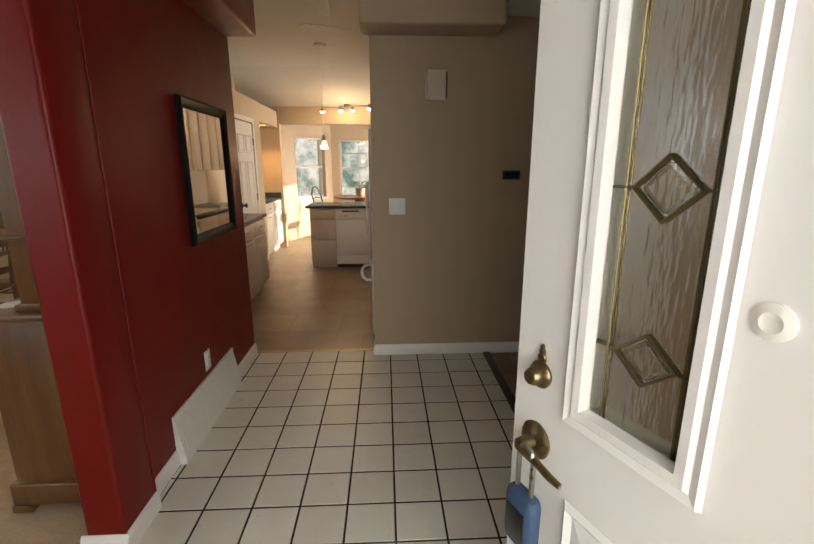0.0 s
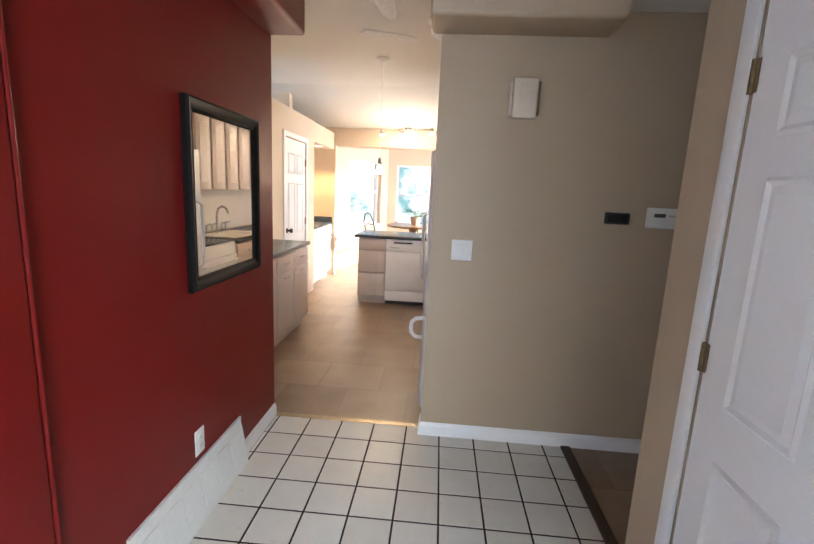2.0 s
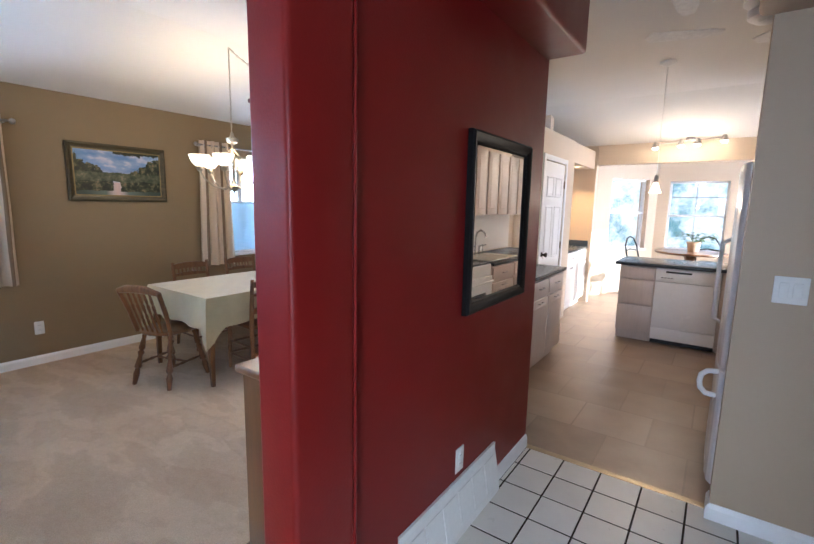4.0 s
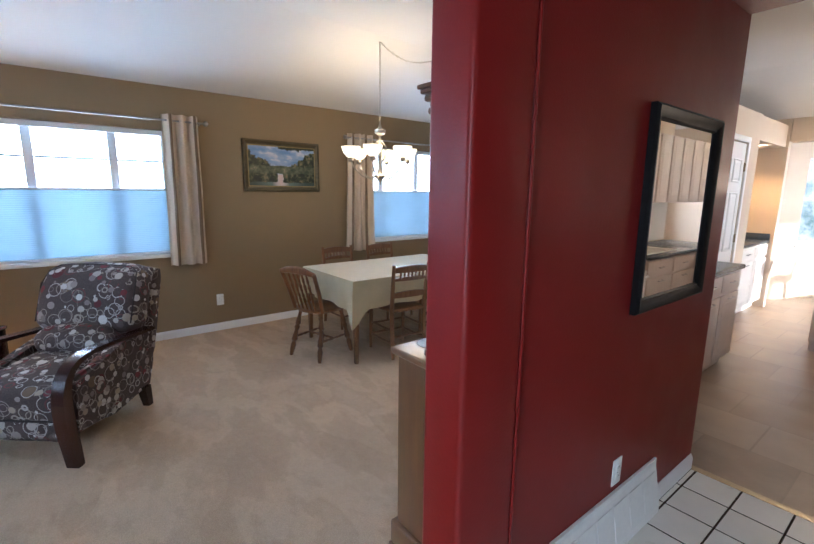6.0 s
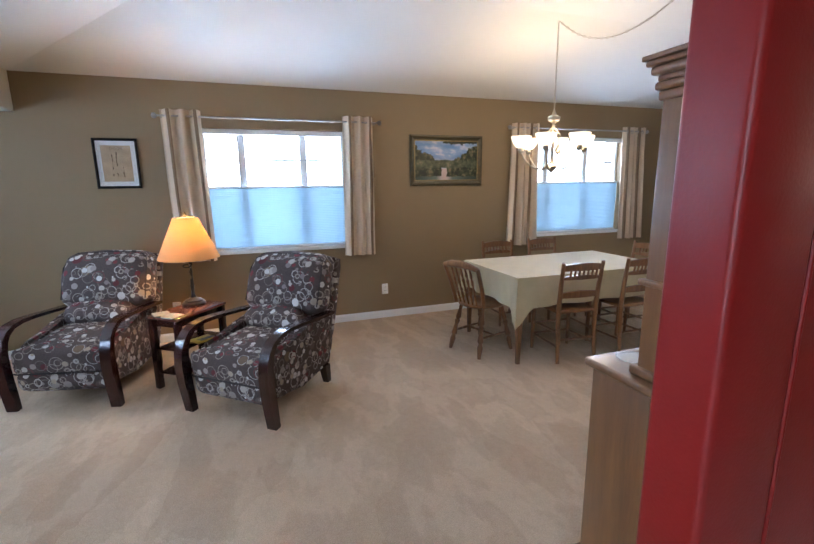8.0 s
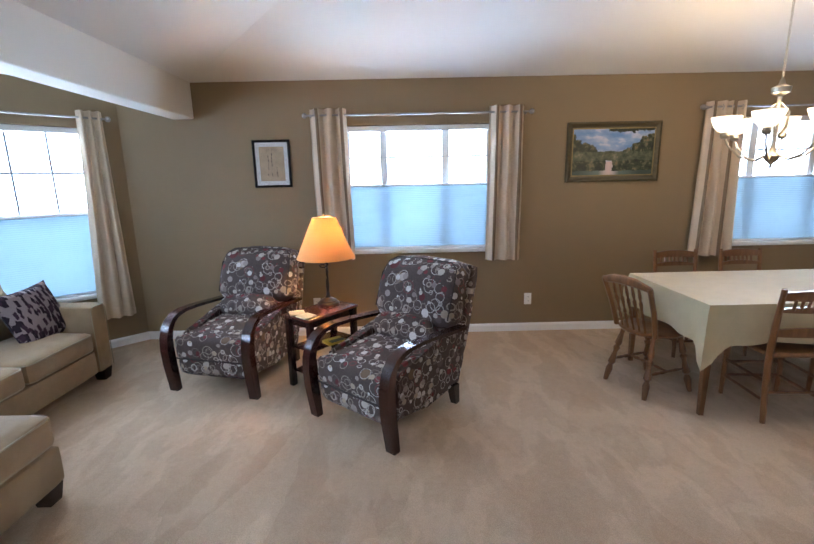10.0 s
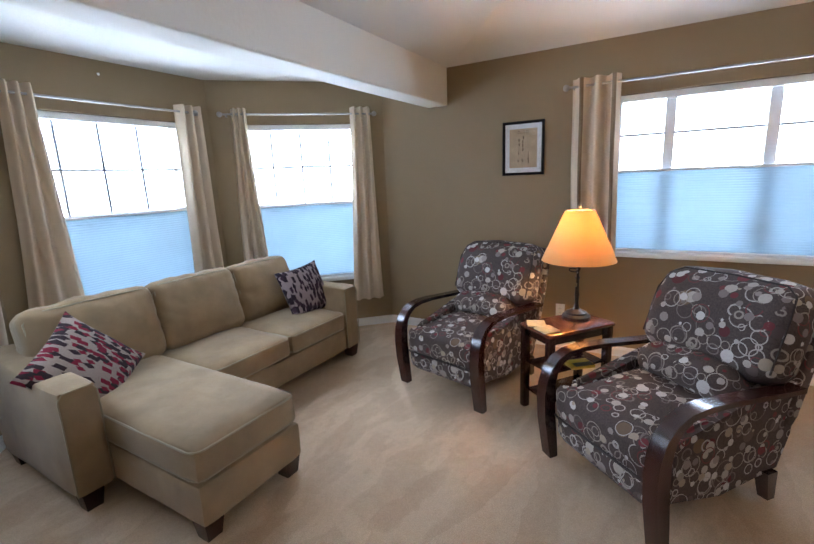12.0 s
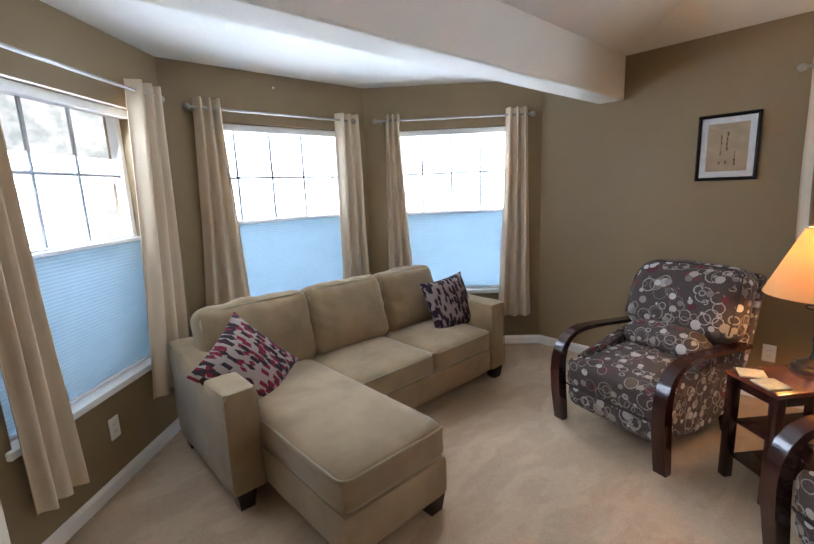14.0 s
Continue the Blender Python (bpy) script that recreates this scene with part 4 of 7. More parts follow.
# closet door, shut: local x runs south from the hinge, y into the closet
closet = thing("closet_door", Matrix.Translation((0.752, -1.262, 0)) @ Matrix.Rotation(radians(-90), 4, "Z"), "white six-panel closet door, shut, with a dark knob", "door", kind="structure")
panel_door(closet, 0.83, 2.035, 0.035, SIX, DOORW)
door_knob(closet, 0.765, -0.001, 0.915, -1, plain("dark_bronze_knob", (0.06, 0.045, 0.035), 0.3, 1.0))
for z in (0.22, 1.03, 1.83):
    hinge(closet, -0.006, -0.006, z, BRASS)
bm = box(-0.075, -0.016, 0, -0.012, 0.0, 2.10, 0.005)
box(0.842, -0.016, 0, 0.905, 0.0, 2.10, 0.005, 2, bm)
box(-0.0745, -0.0155, 2.045, 0.9045, 0.0, 2.1, 0.005, 2, bm)
part("casing", bm, TRIM, closet, "white door casing")

# front door, standing open into the entry
hx, hy, fx, fy = 0.585, -3.345, 0.24, -2.50
ang = math.degrees(math.atan2(fy - hy, fx - hx))
LEADED = glass_mat("leaded_bevelled_glass", (0.97, 0.95, 0.86), 0.2)
_nt = LEADED.node_tree
bump(_nt, _nt.nodes["Principled BSDF"], noise_out(_nt, coords(_nt, (30, 30, 7)), 1.0, 3), 0.6, 0.01)
CAME = plain("brass_came", (0.17, 0.135, 0.07), 0.4, 1.0)
door = thing("front_door", Matrix.Translation((hx, hy, 0)) @ Matrix.Rotation(radians(ang), 4, "Z") @ Matrix.Translation((0, -0.044, 0)), "white front door standing open, two tall leaded glass lights", "door", kind="structure")
DW = 0.912
lights = [(DW - 0.345, 1.045, DW - 0.165, 1.93), (0.165, 1.045, 0.345, 1.93)]
panel_door(door, DW, 2.03, 0.044, [(0.15, 0.20, 0.40, 0.86), (0.51, 0.20, 0.76, 0.86)], DOORW, "leaf", lights)
for x0, z0, x1, z1 in lights:
    for y, sg in ((-0.0, -1), (0.044, 1)):
        bm = bmesh.new()
        rings = []
        for ins, dy in ((-0.03, 0.0005), (-0.026, 0.011), (-0.014, 0.006), (-0.008, 0.012), (0.006, 0.011), (0.008, -0.012)):
            rings.append([bm.verts.new((x, y + sg * dy, z)) for x, z in ((x0 + ins, z0 + ins), (x1 - ins, z0 + ins), (x1 - ins, z1 - ins), (x0 + ins, z1 - ins))])
        for a, c in zip(rings, rings[1:]):
            for k in range(4):
                bm.faces.new((a[k], a[(k + 1) % 4], c[(k + 1) % 4], c[k]))
        part("glass_moulding", bm, DOORW, door, "", None, False)
    part("glass_light", box(x0, 0.019, z0, x1, 0.025, z1), LEADED, door, "textured leaded glass", None, False).visible_shadow = False
    cx = (x0 + x1) / 2
    for y in (0.0165, 0.0275):
        came = bmesh.new()
        for zc, r in ((1.425, 0.045), (1.175, 0.040), (1.70, 0.045)):
            pts = [(cx - 0.05, zc), (cx, zc + r), (cx + 0.05, zc), (cx, zc - r), (cx - 0.05, zc)]
            for a, c in zip(pts, pts[1:]):
                tube([(a[0], y, a[1]), (c[0], y, c[1])], 0.0028, 6, came)
            tube([(x0, y, zc), (cx - 0.05, y, zc)], 0.0022, 6, came)
            tube([(cx + 0.05, y, zc), (x1, y, zc)], 0.0022, 6, came)
        for dx in (-0.062, 0.062):
            tube([(cx + dx, y, z0), (cx + dx, y, z1)], 0.0022, 6, came)
        part("came", came, CAME, door, "brass leading in diamonds")
    for zc, r in ((1.425, 0.040), (1.175, 0.035), (1.70, 0.040)):
        bm = prism([(-0.044, 0), (0, -r), (0.044, 0), (0, r)], 0, 0.014, 0.008, None, 1)
        part("bevel", bm, glass_mat("clear_bevel_glass", (0.95, 0.95, 0.9)), door, "", Matrix.Translation((cx, 0.026, zc)) @ Matrix.Rotation(radians(90), 4, "X"), False).visible_shadow = False
for y, sg in ((0.044, 1), (0.0, -1)):
    turn = Matrix.Rotation(radians(-90 if sg > 0 else 90), 4, "X")
    bolt = part("deadbolt", lathe([(0, 0), (0.026, 0), (0.027, 0.005), (0.024, 0.010), (0.018, 0.014), (0.0165, 0.026), (0.013, 0.030), (0, 0.030)], 22), BRASS, door, "antique brass deadbolt", Matrix.Translation((DW - 0.07, y, 1.074)) @ turn)
    rose = part("handle_rose", lathe([(0, 0), (0.036, 0), (0.038, 0.005), (0.032, 0.012), (0.015, 0.016), (0.013, 0.045), (0, 0.046)], 22), BRASS, door, "antique brass lever handle", Matrix.Translation((DW - 0.07, y, 0.935)) @ turn)
    o = y + sg * 0.044
    pts = [(DW - 0.07, o, 0.935), (DW - 0.085, o + sg * 0.004, 0.936), (DW - 0.12, o + sg * 0.004, 0.933), (DW - 0.155, o, 0.922), (DW - 0.175, o - sg * 0.004, 0.918)]
    part("lever", tube(pts, 0.009, 10, None, [0.010, 0.010, 0.008, 0.0075, 0.006]), BRASS, door)
    part("peephole", lathe([(0, 0), (0.022, 0), (0.022, 0.003), (0.012, 0.007), (0.008, 0.005), (0, 0.005)], 20), WHITEP, door, "white round peephole plate", Matrix.Translation((DW - 0.41, y, 1.29)) @ turn)
part("thumb_turn", box(DW - 0.09, -0.042, 1.070, DW - 0.05, -0.032, 1.079, 0.003), BRASS, door)
part("key_cylinder", lathe([(0, 0.074), (0.014, 0.074), (0.0135, 0.080), (0.009, 0.082), (0, 0.082)], 18, None, (0, 0, 0)), BRASS, door, "keyed brass cylinder", Matrix.Translation((DW - 0.07, -0.004, 1.074)) @ Matrix.Rotation(radians(-90), 4, "X"))
for dz, r in ((0.034, 0.011), (0.047, 0.007), (0.056, 0.0045)):
    part("scroll_finial", lathe([(0, 0), (r, 0.001), (r * 0.8, 0.006), (0, 0.008)], 14), BRASS, door, "", Matrix.Translation((DW - 0.07, 0.044, 1.074 + dz)) @ Matrix.Rotation(radians(-90), 4, "X"))
lock = thing("key_lockbox", Matrix.Translation((hx, hy, 0)) @ Matrix.Rotation(radians(ang), 4, "Z") @ Matrix.Translation((0, -0.044, 0)), "small blue lockbox hanging from the door handle", "lockbox")
BLUE = plain("blue_rubber", (0.03, 0.07, 0.14), 0.6)
part("shackle", tube([(DW - 0.118, 0.094, 0.85), (DW - 0.118, 0.094, 0.925), (DW - 0.112, 0.094, 0.945), (DW - 0.098, 0.094, 0.952), (DW - 0.086, 0.094, 0.945), (DW - 0.08, 0.094, 0.925), (DW - 0.08, 0.094, 0.85)], 0.005, 8), STEEL, lock, "steel shackle")
part("body", cushion(0.075, 0.036, 0.12, 0.014, 0.003, 5, 0.0), BLUE, lock, "", Matrix.Translation((DW - 0.099, 0.094, 0.735)))
part("shutter", box(-0.025, -0.004, 0.02, 0.025, 0.0, 0.09, 0.003), DARKP, lock, "", Matrix.Translation((DW - 0.099, 0.115, 0.735)))
piece("door_casing_front", box(-0.42, -3.352, 0, -0.352, -3.333, 2.12, 0.004), TRIM, "white front door casing", "trim")
piece("door_threshold_front", box(-0.35, -3.5, -0.01, 0.63, -3.34, 0.012, 0.004), STEEL, "metal front door threshold", "trim")

# mirror on the red wall
mir = thing("wall_mirror", Matrix.Translation((-1.078, -0.592, 1.032)), "rectangular mirror in a moulded black frame on the red wall", "mirror")
bm = bmesh.new()
rings = []
for ins, dx in ((0, 0.0), (0, 0.022), (0.010, 0.032), (0.024, 0.029), (0.044, 0.017), (0.050, 0.019), (0.058, 0.010)):
    rings.append([bm.verts.new((dx, y, z)) for y, z in ((-0.328 + ins, ins), (0.335 - ins, ins), (0.335 - ins, 0.775 - ins), (-0.328 + ins, 0.775 - ins))])
for a, c in zip(rings, rings[1:]):
    for k in range(4):
        bm.faces.new((a[k], a[(k + 1) % 4], c[(k + 1) % 4], c[k]))
part("frame", bm, BLACKP, mir, "black moulded frame")
part("backing", box(0.0, -0.32, 0.005, 0.006, 0.32, 0.76), BLACKP, mir, "", None, False)
part("glass", box(0.006, -0.273, 0.053, 0.0105, 0.281, 0.722), MIRROR, mir, "silvered mirror glass", None, False)

# baseboard air register
reg = thing("baseboard_register", Matrix.Translation((-1.078, -0.93, 0)), "white metal baseboard air register on the red wall", "air register")
bm = bmesh.new()
prof = [(0.0, 0.0), (0.046, 0.0), (0.046, 0.045), (0.010, 0.235), (0.012, 0.265), (0.0, 0.265)]
e0 = [bm.verts.new((x, -0.425, z)) for x, z in prof]
e1 = [bm.verts.new((x, 0.425, z)) for x, z in prof]
for i in range(len(prof)):
    bm.faces.new((e0[i], e1[i], e1[(i + 1) % len(prof)], e0[(i + 1) % len(prof)]))
bm.faces.new(e0)
bm.faces.new(e1[::-1])
part("housing", bm, WHITEP, reg, "", None, False)
for k in range(6):
    y = -0.395 + k * 0.134
    bm = bmesh.new()
    vs = [bm.verts.new(p) for p in ((0.0445, y, 0.062), (0.0445, y + 0.118, 0.062), (0.0185, y + 0.118, 0.212), (0.0185, y, 0.212))]
    bm.faces.new(vs)
    r = bmesh.ops.extrude_face_region(bm, geom=list(bm.faces))
    for v in r["geom"]:
        if isinstance(v, bmesh.types.BMVert):
            v.co += Vector((0.003, 0, 0.0006))
    part("louvre_panel", bm, WHITEP, reg, "", None, False)


def plate(name, m, w, h, label, category, inner, mat=None):
    """A wall plate: x across, y out of the wall (towards the room), z up, centred."""
    t = thing(name, m, label, category)
    part("plate", box(-w / 2, 0, -h / 2, w / 2, 0.006, h / 2, 0.003), mat or WHITEP, t)
    inner(t)
    return t


def rocker(n):
    def make(t):
        for i in range(n):
            x = (i - (n - 1) / 2) * 0.046
            bm = box(x - 0.016, 0.004, -0.033, x + 0.016, 0.010, 0.033, 0.002)
            part("rocker", bm, WHITEP, t)
    return make


def sockets(t):
    for z in (-0.02, 0.02):
        s = part("socket", lathe([(0, 0.006), (0.0165, 0.006), (0.0165, 0.009), (0.015, 0.0095), (0, 0.0095)], 20), WHITEP, t, "", Matrix.Translation((0, 0, z)) @ Matrix.Rotation(radians(-90), 4, "X"))
        for x in (-0.006, 0.006):
            part("slot", box(x - 0.0012, 0.0093, z - 0.001, x + 0.0012, 0.0101, z + 0.007), DARKP, t, "", None, False)


def facing(x, y, z, deg):
    """A pose whose y axis points along deg in plan."""
    return Matrix.Translation((x, y, z)) @ Matrix.Rotation(radians(deg - 90), 4, "Z")


plate("light_switch", facing(0.060, -0.0855, 1.165, -90), 0.118, 0.118, "white double rocker light switch on the taupe wall", "light switch", rocker(2))
plate("wall_outlet", facing(-1.0795, -0.887, 0.352, 0), 0.072, 0.118, "white wall outlet on the red wall above the register", "outlet", sockets)
plate("wall_outlet", facing(WX + 0.0005, -1.343, 0.338, 0), 0.072, 0.118, "white wall outlet on the olive wall", "outlet", sockets)
plate("wall_outlet", facing(WX + 0.0005, -3.459, 0.336, 0), 0.072, 0.118, "white wall outlet behind the lamp table", "outlet", sockets)
plate("wall_outlet", facing(-1.7545, -5.6935, 0.335, 135), 0.072, 0.118, "white wall outlet under the bay window", "outlet", sockets)

chime = thing("door_chime", Matrix.Translation((0.322, -0.0855, 1.99)), "ivory door chime box on the taupe wall", "door chime")
part("cover", box(-0.052, -0.052, -0.10, 0.075, 0.0, 0.10, 0.008, 3), IVORY, chime)
part("side_tube", box(-0.070, -0.045, -0.095, -0.053, -0.006, 0.085, 0.006, 3), IVORY, chime)
part("side_tube", box(0.076, -0.045, -0.085, 0.088, -0.006, 0.085, 0.005, 3), plain("brown_chime_side", (0.12, 0.085, 0.05), 0.5), chime)
sensor = thing("wall_sensor", Matrix.Translation((0.89, -0.0855, 1.388)), "small black wall sensor box on the taupe wall", "sensor")
part("case", box(-0.065, -0.022, -0.032, 0.065, 0.0, 0.032, 0.006), DARKP, sensor)
part("window", box(-0.05, -0.0235, -0.02, 0.05, -0.021, 0.02, 0.001), plain("dark_glass", (0.02, 0.02, 0.022), 0.08), sensor)
thermo = thing("thermostat", Matrix.Translation((1.13, -0.0855, 1.40)), "white thermostat with a small display on the taupe wall", "thermostat")
part("case", box(-0.085, -0.030, -0.055, 0.085, 0.0, 0.055, 0.008, 3), WHITEP, thermo)
part("display", box(-0.055, -0.032, 0.005, 0.005, -0.0295, 0.025, 0.001), plain("grey_display", (0.08, 0.09, 0.08), 0.2), thermo)
part("slider", box(0.02, -0.033, 0.008, 0.06, -0.0295, 0.02, 0.001), IVORY, thermo)

# ---- living room ----
def recliner(m, label):
    t = thing("armchair", m, label, "armchair", "patterned armchairs")
    W = 0.60
    seat = cushion(W, 0.58, 0.19, 0.045, 0.022, 13, 0.004, 1.0)
    for v in seat.verts:                       # T-shaped: full width only in front of the side panels
        if v.co.y > -0.215:
            v.co.x *= 0.80
    part("seat", seat, CIRCLES, t, "", Matrix.Translation((0, 0.295, 0.265)) @ Matrix.Rotation(radians(4), 4, "X"))
    foot = cushion(W - 0.01, 0.13, 0.165, 0.045, 0.016, 9, 0.004, 2.0)
    for v in foot.verts:                       # rolled under at the bottom
        if v.co.z < 0.08:
            v.co.y += 0.05 * (1 - v.co.z / 0.08) ** 2
    part("footrest", foot, CIRCLES, t, "", Matrix.Translation((0, 0.075, 0.105)))
    part("base_cover", box(-W / 2 + 0.03, 0.12, 0.11, W / 2 - 0.03, 0.70, 0.30, 0.02, 3), CIRCLES, t)
    part("lumbar_cushion", cushion(W - 0.10, 0.20, 0.175, 0.08, 0.03, 9, 0.005, 3.0), CIRCLES, t, "", Matrix.Translation((0, 0.53, 0.43)) @ Matrix.Rotation(radians(-18), 4, "X"))
    back = cushion(0.675, 0.20, 0.44, 0.075, 0.030, 12, 0.005, 4.0)
    for v in back.verts:
        k = v.co.z / 0.44
        v.co.y += 0.07 * max(0.0, k - 0.45) ** 2 / 0.3
        v.co.x *= 1 - 0.045 * max(0.0, k - 0.6) / 0.4
    part("backrest", back, CIRCLES, t, "", Matrix.Translation((0, 0.665, 0.555)) @ Matrix.Rotation(radians(-17), 4, "X"))
    welt = [(x * 0.985, -0.082 + 0.07 * max(0.0, z / 0.44 - 0.45) ** 2 / 0.3, z) for x, z in ((-0.322, 0.05), (-0.322, 0.30), (-0.300, 0.39), (-0.245, 0.432), (0.0, 0.440), (0.245, 0.432), (0.300, 0.39), (0.322, 0.30), (0.322, 0.05))]
    part("back_piping", tube(welt, 0.0045, 6), WELT, t, "dark brown piping", Matrix.Translation((0, 0.665, 0.555)) @ Matrix.Rotation(radians(-17), 4, "X"))
    part("seat_piping", tube([(-0.285, 0.006, 0.268), (-0.26, 0.000, 0.266), (0.26, 0.000, 0.266), (0.285, 0.006, 0.268)], 0.006, 6), WELT, t, "dark brown piping")
    shell = cushion(0.635, 0.09, 0.63, 0.03, 0.01, 8, 0.003, 5.0)
    part("back_shell", shell, CIRCLES, t, "", Matrix.Translation((0, 0.785, 0.33)) @ Matrix.Rotation(radians(-17), 4, "X"))
    for sx in (-1, 1):
        side = bmesh.new()
        pts = [(0.085, 0.13), (0.40, 0.105), (0.775, 0.12), (0.815, 0.30), (0.85, 0.585), (0.72, 0.575), (0.56, 0.53), (0.34, 0.475), (0.10, 0.445)]
        lo = [side.verts.new((-0.034, y, z)) for y, z in pts]
        hi = [side.verts.new((0.034, y, z)) for y, z in pts]
        side.faces.new(lo)
        side.faces.new(hi[::-1])
        for i in range(len(pts)):
            side.faces.new((lo[i], lo[(i + 1) % len(pts)], hi[(i + 1) % len(pts)], hi[i]))
        bmesh.ops.bevel(side, geom=list(side.edges), offset=0.027, segments=4, affect="EDGES", clamp_overlap=True)
        part("side_panel", side, CIRCLES, t, "", Matrix.Translation((sx * 0.272, 0, 0)))
        pts = [(0.022, 0.0), (0.010, 0.10), (-0.006, 0.22), (-0.014, 0.34), (-0.010, 0.42), (0.010, 0.49), (0.048, 0.54), (0.105, 0.572), (0.19, 0.586), (0.32, 0.583), (0.46, 0.572), (0.60, 0.560), (0.76, 0.548)]
        th = [0.046, 0.056, 0.064, 0.064, 0.058, 0.050, 0.040, 0.032, 0.027, 0.024, 0.022, 0.022, 0.022]
        part("bentwood_arm", strip(pts, 0.068, th), ESPRESSO, t, "dark glossy bentwood arm", Matrix.Translation((sx * 0.338, 0, 0)))
        leg = bmesh.new()
        for (w0, z0), (w1, z1) in (((0.022, 0.0), (0.032, 0.15)),):
            a = [leg.verts.new((x, y + 0.03, z0)) for x, y in ((-w0, -w0), (w0, -w0), (w0, w0), (-w0, w0))]
            c = [leg.verts.new((x, y, z1)) for x, y in ((-w1, -w1), (w1, -w1), (w1, w1), (-w1, w1))]
            leg.faces.new(a[::-1])
            leg.faces.new(c)
            for i in range(4):
                leg.faces.new((a[i], a[(i + 1) % 4], c[(i + 1) % 4], c[i]))
        part("leg", leg, ESPRESSO, t, "", Matrix.Translation((sx * 0.30, 0.69, 0)), False)
    return t


recliner(Matrix.Translation((-3.3285, -2.939, 0.004)) @ Matrix.Rotation(radians(49.8), 4, "Z"), "brown armchair with circle-pattern upholstery and dark bentwood arms")
recliner(Matrix.Translation((-3.878, -4.012, 0.004)) @ Matrix.Rotation(radians(75.6), 4, "Z"), "brown armchair with circle-pattern upholstery, set near the bay")

# end table with lamp
et = thing("end_table", Matrix.Translation((-4.125, -3.222, 0.004)) @ Matrix.Rotation(radians(142.5), 4, "Z"), "dark cherry end table with two lower shelves", "end table")
part("tabletop", box(-0.255, -0.145, 0.545, 0.255, 0.145, 0.568, 0.007), CHERRY, et, "red cherry top")
part("apron", box(-0.222, -0.115, 0.490, 0.222, 0.115, 0.545), ESPRESSO, et, "", None, False)
for z in (0.11, 0.30):
    part("shelf", box(-0.21, -0.108, z, 0.21, 0.108, z + 0.018, 0.004), ESPRESSO, et)
for x in (-0.222, 0.222):
    for y in (-0.117, 0.117):
        part("leg", box(x - 0.022, y - 0.022, 0, x + 0.022, y + 0.022, 0.545, 0.004), ESPRESSO, et)
TOPZ = 0.572
for (x, y, r) in ((-4.02, -3.385, 20), (-3.935, -3.30, 48)):
    c = thing("coaster", Matrix.Translation((x, y, TOPZ)) @ Matrix.Rotation(radians(r), 4, "Z"), "square pale stone coaster on the end table", "coaster", "coasters")
    part("slab", box(-0.055, -0.055, 0.001, 0.055, 0.055, 0.009, 0.002), plain("pale_stone", (0.42, 0.38, 0.26), 0.6, 0, 0.2, 60), c)
bk = thing("paperback_book", Matrix.Translation((-4.07, -3.13, 0.323)) @ Matrix.Rotation(radians(130), 4, "Z"), "yellow and black paperback on the end table shelf", "book")
part("cover", box(-0.075, -0.055, 0.0, 0.075, 0.055, 0.018, 0.002), plain("yellow_cover", (0.45, 0.30, 0.03), 0.4), bk)
part("dark_band", box(-0.05, -0.05, 0.0175, 0.07, 0.0, 0.0192), DARKP, bk, "", None, False)

LAMPX, LAMPY = -4.265, -3.19
lamp = thing("table_lamp", Matrix.Translation((LAMPX, LAMPY, TOPZ)), "lit table lamp with a cream cone shade and dark bronze base", "lamp")
BRONZE = plain("dark_bronze", (0.03, 0.028, 0.026), 0.35, 0.8, 0.3, 60)
part("base", lathe([(0, 0), (0.088, 0), (0.088, 0.012), (0.078, 0.022), (0.070, 0.025), (0.066, 0.036), (0.045, 0.046), (0.022, 0.056), (0.014, 0.075), (0.012, 0.10)], 28), BRONZE, lamp)
part("stem", lathe([(0.011, 0.09), (0.013, 0.14), (0.018, 0.15), (0.013, 0.16), (0.010, 0.25), (0.016, 0.262), (0.010, 0.275), (0.009, 0.40), (0.0, 0.40)], 16), BRONZE, lamp)
part("scroll", tube([(0.012 + 0.05 * math.sin(a) * (1 - a / 9), 0.0, 0.30 + 0.006 * a + 0.02 * math.cos(a)) for a in [k * 0.4 for k in range(16)]], 0.004, 6), BRONZE, lamp)
part("scroll", tube([(0.0, -0.012 - 0.05 * math.sin(a) * (1 - a / 9), 0.30 + 0.006 * a + 0.02 * math.cos(a)) for a in [k * 0.4 for k in range(16)]], 0.004, 6), BRONZE, lamp)
part("pull_chain", tube([(0.05, 0.0, 0.34), (0.052, 0.0, 0.24)], 0.0015, 6), BRASS, lamp)
part("chain_drop", lathe([(0, 0), (0.007, 0.004), (0.006, 0.02), (0, 0.026)], 10, None, (0.052, 0.0, 0.215)), BRASS, lamp)
SHADECLOTH = translucent("cream_lamp_shade_cloth", (0.70, 0.475, 0.215), 0.40, 300)
part("shade", lathe([(0.225, 0.375), (0.0875, 0.690), (0.0845, 0.690), (0.222, 0.375)], 48), SHADECLOTH, lamp, "cream cone shade glowing")
part("shade_ring", tube([(0.086 * math.cos(a), 0.086 * math.sin(a), 0.69) for a in [2 * math.pi * k / 32 for k in range(33)]], 0.003, 6), BRONZE, lamp)
part("finial", lathe([(0, 0.69), (0.006, 0.69), (0.004, 0.70), (0.012, 0.712), (0.009, 0.725), (0, 0.735)], 12), BRASS, lamp)
